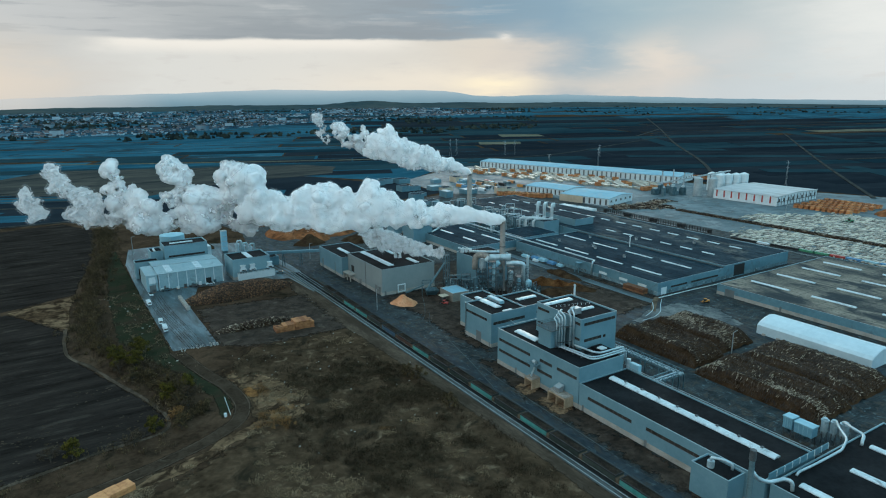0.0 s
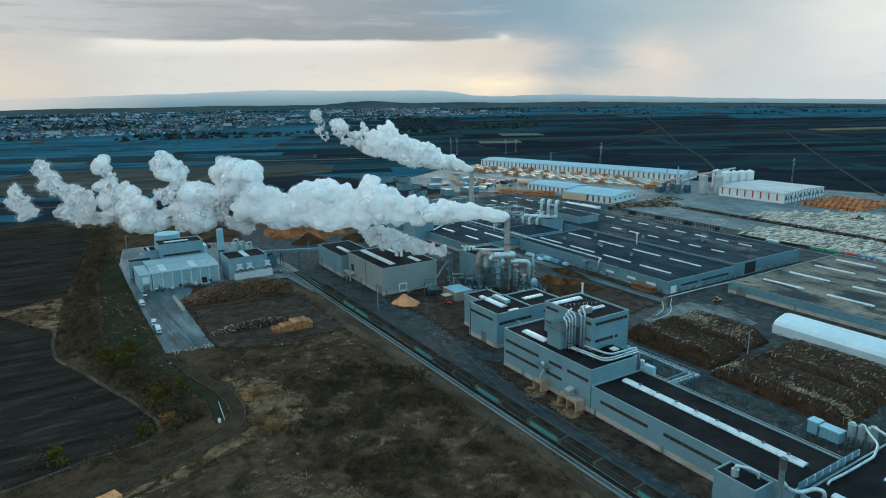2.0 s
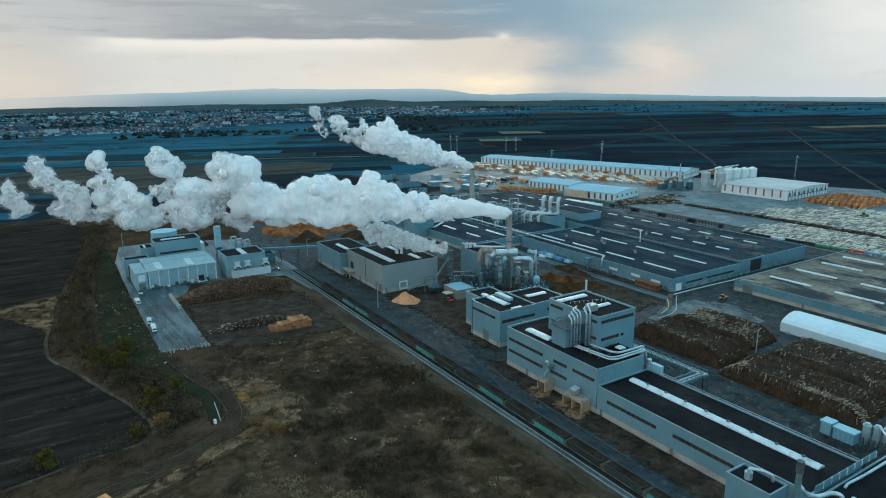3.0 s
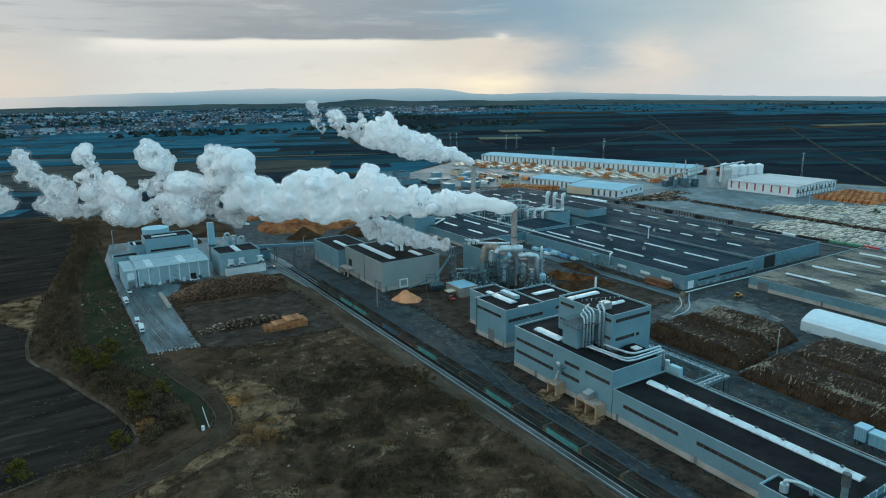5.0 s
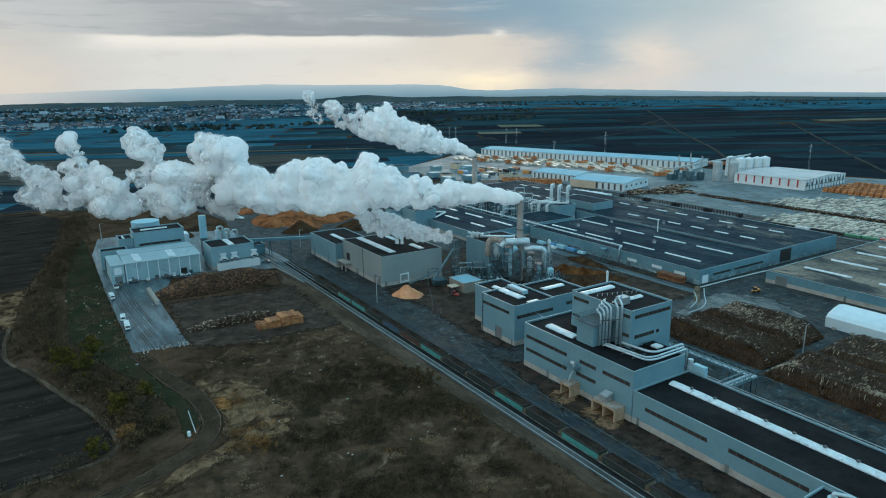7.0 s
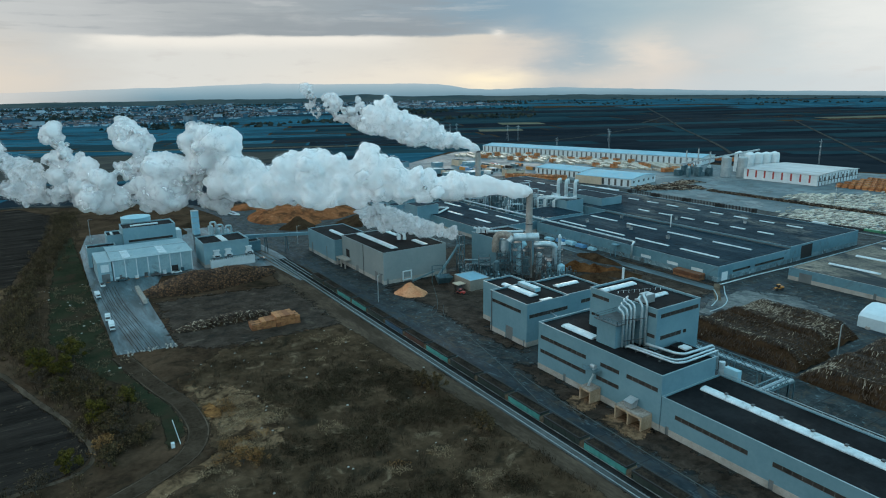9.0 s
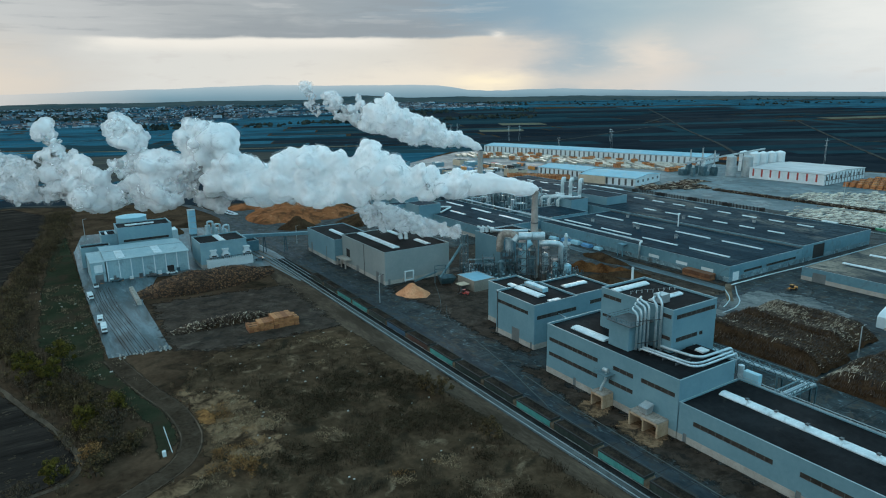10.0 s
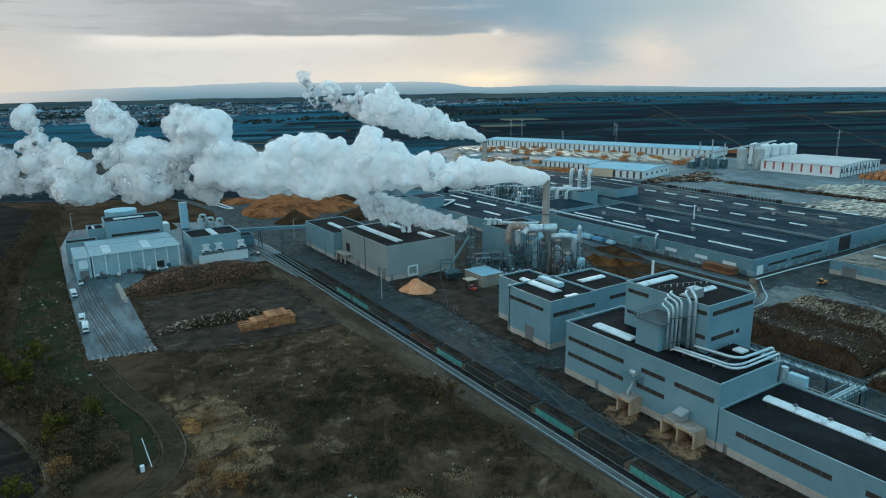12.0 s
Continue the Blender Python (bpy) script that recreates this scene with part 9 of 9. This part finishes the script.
def tree(h, spread, leaf, label, seed, leaves=1100, size=0.22, category="tree"):
    rng = random.Random(seed)
    t = thing("tree", (0, 0, 0), label, category, "trees and shrubs along the hedgerow")
    wood, crown = Geo(), Geo()
    wood.cyl((0, 0, -0.1), (0.1, 0, h * 0.45), 0.03 * h, 0.1, n=7)
    clumps = []
    for k in range(18):
        a = 2.4 * k + rng.uniform(-0.4, 0.4)
        z = h * rng.uniform(0.25, 1.0)
        r = spread * rng.uniform(0.25, 1.0) * math.sqrt(max(0.08, 1 - (z / h - 0.45) ** 2 / 0.36))
        tip = (r * math.cos(a), r * math.sin(a), z)
        wood.cyl((0.05, 0, h * rng.uniform(0.1, 0.42)), tip, 0.08, 0.02, n=5)
        clumps.append(tip)
    for k, tip in enumerate(clumps + [(0, 0, h * 0.7), (0, 0, h * 0.45)]):
        leaf_cloud(crown, tip, spread * rng.uniform(0.16, 0.42), leaves // 20, size, rng, rng.uniform(0.7, 1.1))
    part("trunk", wood, M["trunk"], t)
    part("crown", crown, M[leaf], t)
    return t


greens = [tree(8.5, 4.2, "leaf", "yellow-green spring tree with a loose crown", 1, 3000, 0.24), tree(5.5, 2.8, "leaf", "small yellow-green shrub with a loose crown", 2, 1700, 0.22),
          tree(4.5, 2.6, "hedgeleaf", "dull brown-green hedge shrub", 3, 900), tree(6.0, 3.0, "twig", "leafless brown tree with thin twigs", 4, 900, 0.16), tree(3.6, 2.6, "rustgrass", "rust-brown shrub of dead leaves", 5, 900, 0.16)]
spots = [(0, 19.5, 238.0), (0, 14.0, 245.0), (0, 22.5, 251.0), (1, 32.0, 212.5), (1, 24.5, 208.0), (1, 18.0, 188.0), (1, -3.0, 185.0), (2, 28.5, 209), (2, 22, 226), (3, 14, 238), (2, 27, 200), (3, 30, 203), (3, -8, 186),
         (4, 25.0, 191.5), (4, 48.7, 171.5), (4, 51.5, 170), (2, 25, 186), (3, 12, 183), (2, 97.5, 181.0), (2, 99.5, 177.0), (2, 97.6, 154.5), (2, 27, 220), (3, 24, 231), (2, 17, 229), (3, 29, 196), (2, 33, 193), (2, 10, 262), (3, 13, 275), (2, 9, 290)]
used = set()
for k, x, y in spots:
    turn, s = (x * 37) % 360, 0.85 + 0.3 * ((x * 7 + y * 3) % 10) / 10
    ob = greens[k] if k not in used else copy_thing(greens[k], pose(x, y, 0, 0, 0, turn))
    if k not in used:
        ob.matrix_basis = pose(x, y, 0, 0, 0, turn)
        used.add(k)
    ob.scale = (s, s, s)
hedge, twigs = Geo(), Geo()
rng = random.Random(55)
line = [(33, 520), (27, 440), (17, 380), (12, 340), (8, 295), (11, 266), (18.5, 240), (24.5, 220), (28.5, 204), (28, 189)]
for k in range(len(line) - 1):
    a, b = Vector(line[k]), Vector(line[k + 1])
    for j in range(int((b - a).length / 0.26)):
        p = a + (b - a) * rng.random()
        x, y = p.x + rng.gauss(0, 3.2), p.y + rng.gauss(0, 1.0)
        h = rng.uniform(1.0, 3.4)
        if rng.random() < 0.6:
            leaf_cloud(hedge, (x, y, h * 0.55), rng.uniform(0.8, 1.9), 46, 0.22, rng)
        blades(twigs, x, y, 0, 12, h * 1.25, 1.2, 0.06, rng, 0.6)
for _ in range(260):
    x, y = rng.uniform(-40, 40), rng.uniform(162, 200)
    if 22 < x or y > 176 + 0.5 * (x + 40) * 0.5 or in_poly(x, y, SCRUB) or y < 172 + 0.1 * x:
        continue
    blades(twigs, x, y, 0, 10, rng.uniform(0.8, 2.0), 1.2, 0.06, rng, 0.6)
    leaf_cloud(hedge, (x, y, 0.8), 1.1, 16, 0.2, rng)
single("hedgerow", hedge, M["hedgeleaf"], "tangled brown-green hedgerow along the field", "hedgerow", kind="stuff")
single("hedge_twigs", twigs, M["twig"], "bare twigs of the hedgerow", "twigs", kind="stuff")
furrow = Geo()
for _ in range(1500):
    x, y = rng.uniform(-90, 22), rng.uniform(180, 262)
    if noise.noise((x * 0.05, y * 0.12, 4.0)) > 0.08 and x < 24 - (y - 192) * 0.35 and y > 178 + 0.0 * x and y < 236 + 0.35 * (x + 20):
        s = rng.uniform(0.1, 0.3)
        furrow.box(x, y, 0.02, x + s * 2.5, y + s, 0.1 + s * 0.3)
single("field_stones", furrow, M["verge"], "pale clods in the furrows of the ploughed field", "clods", kind="stuff")


# ---- town, hills ----
def place(azimuth, dist):
    """A place by its angle from the flight's heading, in degrees to the right, and its distance."""
    a = radians(32.0 + azimuth)
    return dist * math.sin(a), dist * math.cos(a)


walls, roofs, woods = Geo(), Geo(), Geo()
rng = random.Random(2024)
for _ in range(5800):
    azi = rng.uniform(-36, 7)
    near, far = (1750 + max(0, azi + 22) * 42, 4300 - max(0, azi + 4) * 90)
    d = near + (far - near) * rng.random() ** 1.4
    x, y = place(azi, d)
    if noise.noise((x * 0.0022, y * 0.0022, 7.0)) < -0.12:
        continue
    t, w, l, h = rng.uniform(0, 3.14), rng.uniform(4, 7), rng.uniform(5.5, 10), rng.uniform(3, 5)
    if rng.random() < 0.02:
        w, l, h = rng.uniform(9, 14), rng.uniform(16, 42), rng.uniform(5, 14)
    c, s = math.cos(t), math.sin(t)

    def at(u, v, z):
        return (x + u * c - v * s, y + u * s + v * c, z)

    walls.add([at(-w / 2, -l / 2, 0), at(w / 2, -l / 2, 0), at(w / 2, l / 2, 0), at(-w / 2, l / 2, 0), at(-w / 2, -l / 2, h), at(w / 2, -l / 2, h), at(w / 2, l / 2, h), at(-w / 2, l / 2, h)],
              [(0, 1, 5, 4), (1, 2, 6, 5), (2, 3, 7, 6), (3, 0, 4, 7)])
    rise = 1.0 if l > 20 else w * 0.35
    roofs.add([at(-w / 2 - 0.4, -l / 2 - 0.4, h), at(w / 2 + 0.4, -l / 2 - 0.4, h), at(w / 2 + 0.4, l / 2 + 0.4, h), at(-w / 2 - 0.4, l / 2 + 0.4, h), at(0, -l / 2, h + rise), at(0, l / 2, h + rise)],
              [(0, 1, 4), (2, 3, 5), (1, 2, 5, 4), (3, 0, 4, 5)])
tree_unit = Geo()
for _ in range(7800):
    azi = rng.uniform(-37, 36) if _ < 4200 else rng.uniform(-37, 7)
    d = rng.uniform(1500, 4400) if azi < 8 else rng.uniform(2600, 4600)
    if azi >= 8 and rng.random() < 0.75:
        continue
    x, y = place(azi, d)
    if noise.noise((x * 0.003, y * 0.003, 3.0)) < 0.05:
        continue
    r, h = rng.uniform(3, 7), rng.uniform(4, 9)
    n = 6
    ring = [(x + r * rng.uniform(0.7, 1.2) * math.cos(k * 1.047), y + r * rng.uniform(0.7, 1.2) * math.sin(k * 1.047), h * rng.uniform(0.25, 0.5)) for k in range(n)]
    foot = [(p[0], p[1], 0) for p in ring]
    tops = [(x + rng.uniform(-2, 2), y + rng.uniform(-2, 2), h)]
    woods.add(foot + ring + tops, [(k, (k + 1) % n, n + (k + 1) % n, n + k) for k in range(n)] + [(n + k, n + (k + 1) % n, 2 * n) for k in range(n)])
town = thing("distant_town", (0, 0, 0), "distant town of small pale houses tinted blue for haze", "town", kind="stuff")
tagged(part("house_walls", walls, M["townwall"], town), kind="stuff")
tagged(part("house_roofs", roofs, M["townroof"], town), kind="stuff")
single("far_trees", woods, M["farwood"], "dark clumps of trees in the far plain", "trees", kind="stuff")


def far_rise(name, profile, dist, depth, material, label, seed, step=0.5):
    """A range of hills round the horizon; profile gives the crest's height by angle."""
    geo, n = Geo(), 0
    a0, a1 = profile[0][0], profile[-1][0]
    m = int((a1 - a0) / step) + 1
    for k in range(m):
        azi = a0 + (a1 - a0) * k / (m - 1)
        h = float(np.interp(azi, [p[0] for p in profile], [p[1] for p in profile]))
        h = max(0.5, h * (1 + 0.10 * noise.noise((azi * 0.35, seed, 0))) + 3.0 * noise.noise((azi * 1.3, seed, 2)) * min(1.0, h / 20))
        for dd, hh in ((-depth, -0.5), (-depth * 0.55, 0.45 * h), (0, h), (depth * 0.3, 0.6 * h), (depth * 0.5, -0.5)):
            geo.v.append((*place(azi, dist + dd), hh))
    for k in range(m - 1):
        geo.f += [(5 * k + j, 5 * (k + 1) + j, 5 * (k + 1) + j + 1, 5 * k + j + 1) for j in range(4)]
    geo.m = [0] * len(geo.f)
    return single(name, geo, material, label, "hills", kind="structure", smooth=True)


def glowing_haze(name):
    """A far range with haze painted into its glow: dark blue at its foot, pale at its crest."""
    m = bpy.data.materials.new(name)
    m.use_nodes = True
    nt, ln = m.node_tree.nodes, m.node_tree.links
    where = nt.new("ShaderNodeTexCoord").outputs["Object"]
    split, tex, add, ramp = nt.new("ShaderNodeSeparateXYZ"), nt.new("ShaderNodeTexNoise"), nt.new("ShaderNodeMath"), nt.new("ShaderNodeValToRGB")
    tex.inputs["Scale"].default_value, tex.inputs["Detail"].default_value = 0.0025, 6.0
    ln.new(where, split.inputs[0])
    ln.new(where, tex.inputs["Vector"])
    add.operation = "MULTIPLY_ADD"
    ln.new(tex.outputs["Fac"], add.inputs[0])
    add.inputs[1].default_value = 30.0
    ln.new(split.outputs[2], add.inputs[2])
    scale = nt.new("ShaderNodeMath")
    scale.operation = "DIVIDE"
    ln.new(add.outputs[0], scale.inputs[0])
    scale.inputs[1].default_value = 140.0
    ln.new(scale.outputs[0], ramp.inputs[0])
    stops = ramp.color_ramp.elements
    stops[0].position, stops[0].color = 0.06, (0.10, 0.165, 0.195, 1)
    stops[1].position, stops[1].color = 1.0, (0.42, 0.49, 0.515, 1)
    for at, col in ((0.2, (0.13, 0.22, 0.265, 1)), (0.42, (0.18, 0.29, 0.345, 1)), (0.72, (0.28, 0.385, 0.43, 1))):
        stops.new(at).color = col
    # warm haze painted into the glow of the range's left end
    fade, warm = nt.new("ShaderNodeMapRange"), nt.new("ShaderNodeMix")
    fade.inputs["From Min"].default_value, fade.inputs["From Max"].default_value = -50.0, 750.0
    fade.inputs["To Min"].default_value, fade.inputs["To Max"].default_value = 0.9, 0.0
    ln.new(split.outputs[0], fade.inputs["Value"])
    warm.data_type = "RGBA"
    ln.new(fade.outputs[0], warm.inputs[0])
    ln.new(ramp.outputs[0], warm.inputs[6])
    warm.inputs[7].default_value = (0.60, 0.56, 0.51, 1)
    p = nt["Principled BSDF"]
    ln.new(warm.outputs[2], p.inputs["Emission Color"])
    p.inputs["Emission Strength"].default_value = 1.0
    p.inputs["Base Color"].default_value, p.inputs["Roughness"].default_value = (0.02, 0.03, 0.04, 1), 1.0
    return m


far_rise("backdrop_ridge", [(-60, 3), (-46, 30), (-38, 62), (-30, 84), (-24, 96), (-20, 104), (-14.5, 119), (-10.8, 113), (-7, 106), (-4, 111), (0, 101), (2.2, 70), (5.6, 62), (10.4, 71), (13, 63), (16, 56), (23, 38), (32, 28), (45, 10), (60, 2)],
         4560, 260, glowing_haze("ridge_haze"), "long blue ridge on the horizon with haze painted in", 1.0)
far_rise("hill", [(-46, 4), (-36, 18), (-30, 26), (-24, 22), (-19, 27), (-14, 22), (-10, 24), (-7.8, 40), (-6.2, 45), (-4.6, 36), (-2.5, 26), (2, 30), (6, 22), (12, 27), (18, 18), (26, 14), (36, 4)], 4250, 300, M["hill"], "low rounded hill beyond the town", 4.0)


# ---- steam ----
ico = bmesh.new()
bmesh.ops.create_icosphere(ico, subdivisions=2, radius=1.0)
ICO_V = [v.co.copy() for v in ico.verts]
ICO_F = [tuple(v.index for v in f.verts) for f in ico.faces]
ico.free()


def steam_material(name, densest, lo=0.36, hi=0.74):
    """White mist that lets light through; a thin one is broken up by drifting gaps."""
    m = bpy.data.materials.new(name)
    m.use_nodes = True
    nt, ln = m.node_tree.nodes, m.node_tree.links
    p, out = nt["Principled BSDF"], nt["Material Output"]
    p.inputs["Base Color"].default_value = (0.99, 0.995, 1.0, 1)
    p.inputs["Roughness"].default_value, p.inputs["Specular IOR Level"].default_value = 1.0, 0.0
    if densest >= 1.0:
        p.inputs["Subsurface Weight"].default_value, p.inputs["Subsurface Scale"].default_value = 1.0, 2.6
        p.inputs["Subsurface Radius"].default_value = (1.0, 1.0, 1.0)
    glow_through, body = nt.new("ShaderNodeBsdfTranslucent"), nt.new("ShaderNodeMixShader")
    glow_through.inputs[0].default_value = (0.99, 0.995, 1.0, 1)
    body.inputs[0].default_value = 0.5
    ln.new(p.outputs[0], body.inputs[1])
    ln.new(glow_through.outputs[0], body.inputs[2])
    if densest >= 1.0:
        ln.new(body.outputs[0], out.inputs[0])
        return m
    tex, ramp, clearn, blend = nt.new("ShaderNodeTexNoise"), nt.new("ShaderNodeMapRange"), nt.new("ShaderNodeBsdfTransparent"), nt.new("ShaderNodeMixShader")
    ln.new(nt.new("ShaderNodeTexCoord").outputs["Object"], tex.inputs["Vector"])
    tex.inputs["Scale"].default_value, tex.inputs["Detail"].default_value, tex.inputs["Roughness"].default_value = 0.12, 6.0, 0.62
    ramp.interpolation_type = "SMOOTHSTEP"
    ramp.inputs["From Min"].default_value, ramp.inputs["From Max"].default_value = lo, hi
    ramp.inputs["To Min"].default_value, ramp.inputs["To Max"].default_value = 0.0, densest
    ln.new(tex.outputs["Fac"], ramp.inputs["Value"])
    ln.new(ramp.outputs[0], blend.inputs[0])
    ln.new(clearn.outputs[0], blend.inputs[1])
    ln.new(body.outputs[0], blend.inputs[2])
    ln.new(blend.outputs[0], out.inputs[0])
    return m


STEAM = steam_material("steam", 1.0)
MIST, FAINT = steam_material("steam_mist", 0.45, 0.22, 0.55), steam_material("faint_steam", 0.22, 0.44, 0.70)


def puff_ball(geo, c, r):
    geo.add([(c[0] + v.x * r, c[1] + v.y * r, c[2] + v.z * r) for v in ICO_V], ICO_F)


def billow(ob, voxel, swell_out, *waves):
    """Melts the balls of a mesh into one surface, roughens it at several sizes and then swells or shrinks it."""
    melt = ob.modifiers.new("melt", "REMESH")
    melt.mode, melt.voxel_size, melt.use_smooth_shade = "VOXEL", voxel, True
    melt = ob.modifiers.new("even_out", "SMOOTH")
    melt.factor, melt.iterations = 0.5, 8
    for k, (size, depth) in enumerate(waves):
        tex = bpy.data.textures.new("billow", "CLOUDS")
        tex.noise_scale, tex.noise_depth, tex.noise_type = size, 2, "SOFT_NOISE"
        swell = ob.modifiers.new("swell", "DISPLACE")
        swell.texture, swell.texture_coords, swell.strength, swell.mid_level = tex, "LOCAL", depth, 0.5
    even = ob.modifiers.new("round_off", "SMOOTH")
    even.factor, even.iterations = 0.5, 2
    if swell_out:
        grow = ob.modifiers.new("reach", "DISPLACE")
        grow.strength, grow.mid_level = swell_out, 0.0


def plume(start, way, length, r0, r1, rise, label, seed, balls, dense=0.6, solid=True, towers=1.0, puffs_=()):
    """Steam drifting from a vent: a widening jet that boils up in towers over an even foot, and torn puffs beyond it.
    puffs_: (way along, across, up, radius, height) of each torn puff."""
    rng = random.Random(seed)
    p = thing("steam_plume", start, label, "steam", "steam plumes", "stuff")
    jet, core, torn, wisps = Geo(), Geo(), Geo(), Geo()
    reach = 0.15 * length
    d = Vector((*way, 0)).normalized()
    side = Vector((-d.y, d.x, 0))
    s = 0.0
    while s < length * dense:
        u = s / length
        r = r0 + (r1 - r0) * min(1.0, u * 2.4) ** 0.7
        beat = noise.noise((s * 0.042, seed, 0.0)) + 0.45 * noise.noise((s * 0.13, seed, 3.0))
        tall = r * (1.35 + 1.9 * towers * max(-0.45, beat + 0.06) * min(1, u * 5))
        axis = Vector(start) + d * s + Vector((0, 0, rise * u ** 0.8))
        n = 1 if u < 0.03 else balls
        for j in range(n):
            h = rng.random() ** 1.3
            a, q = rng.uniform(0, 2 * math.pi), r * (0.0 if n == 1 else 0.66) * math.sqrt(rng.random()) * (1.1 - 0.5 * h)
            c = axis + side * q * math.cos(a) + d * q * 0.5 * math.sin(a) + Vector((0, 0, 0 if n == 1 else (-0.45 if u < 0.4 else -0.3) * r * min(1, u * 6) + tall * h))
            size = max(0.9, r * rng.uniform(0.26, 0.44)) if n > 1 else r
            if solid and s < reach:
                puff_ball(jet, axis + (c - axis) * 0.72, size * 1.25)
            if not solid or s > reach * 0.7:
                puff_ball(core if solid else torn, c, size)
            if n > 1 and h > 0.55 and (not solid or s > reach):
                for _ in range(3):
                    puff_ball(core if solid else torn, c + Vector((rng.gauss(0, 0.8), rng.gauss(0, 0.8), rng.uniform(-1.6, 0.1))) * size, size * rng.uniform(0.55, 0.9))
        s += max(0.8, 0.20 * r)
    for s, across, up, rad, tall in puffs_:
        heart = Vector(start) + d * s + side * across + Vector((0, 0, up))
        slant = rng.uniform(-0.15, 0.5)
        lean = Vector((d.x * slant, d.y * slant, 1.0))
        for k in range(int(12 + rad * 9.0)):
            z = rng.uniform(-0.5, 0.5)
            wide = rad * math.sqrt(max(0.05, 1 - (2 * z) ** 2)) * (0.75 + 0.5 * noise.noise((z * 4 + s, seed, 1.0)))
            a, q = rng.uniform(0, 2 * math.pi), wide * math.sqrt(rng.random())
            c = heart + lean * z * tall + d * q * math.cos(a) + side * q * math.sin(a) * 0.7
            if noise.noise((c.x * 0.13, c.y * 0.13, c.z * 0.13 + seed)) > -0.16:
                puff_ball(torn if s < 0.84 * length else wisps, c, rad * rng.uniform(0.10, 0.32))
    waves, ragged = ((9.0, 6.0), (4.4, 3.4), (2.0, 1.3)), ((1.5, 1.8), (0.7, 0.8))
    if jet.v:
        billow(part("jet", jet, STEAM, p, "smooth young steam at the vent", smooth=True), 0.5, 0.0, (3.0, 0.9), (1.4, 0.5))
    for geo, shells in ((core, ((STEAM, 0.0, "dense white billows"), (FAINT, 0.5, "faint outer mist"))),
                        (torn, ((STEAM, -1.1, "white hearts of the torn puffs"), (MIST, -0.1, "fraying mist")) if solid else ((MIST, -0.4, "thin brownish mist"), (FAINT, 0.3, "faint outer mist"))),
                        (wisps, ((MIST, -0.5, "fraying mist"), (FAINT, 0.5, "faint outer mist")))):
        if geo.v:
            for mat_, out, words in shells:
                billow(part("billows" if mat_ is STEAM else "veil", geo, mat_, p, words, smooth=True), 0.7 if mat_ is STEAM else 0.6, out, *waves, *(() if geo is core and mat_ is STEAM else ragged))


plume((184.6, 243.0, 35.2), (-0.80, 0.60), 235, 1.3, 11.0, 5.0, "broad white steam plume drifting from the brick chimney", 4.0, 9, 0.54, towers=1.15,
      puffs_=((130, 0, 10, 13, 34), (146, 4, 4, 13, 20), (161, -3, 12, 11, 36), (177, 3, 3, 12, 18), (190, 0, 10, 11, 32), (170, 0, -2, 9, 6), (198, 1, -1, 9, 6), (206, 2, 4, 10, 18), (220, -2, 10, 11, 30), (238, 3, 6, 9, 16)))
plume((281.6, 414.0, 33.6), (-0.80, 0.60), 125, 1.3, 10.5, 26.0, "white steam plume drifting from the grey chimney", 9.3, 9, 0.62, towers=1.0,
      puffs_=((84, 0, 26, 9, 20), (98, 3, 30, 8, 22), (116, -2, 34, 7, 22)))
plume((166.4, 266.0, 15.5), (-0.62, 0.78), 44, 0.8, 4.8, 5.0, "thin brownish steam cloud over the storage building", 14.7, 3, 1.0, solid=False)
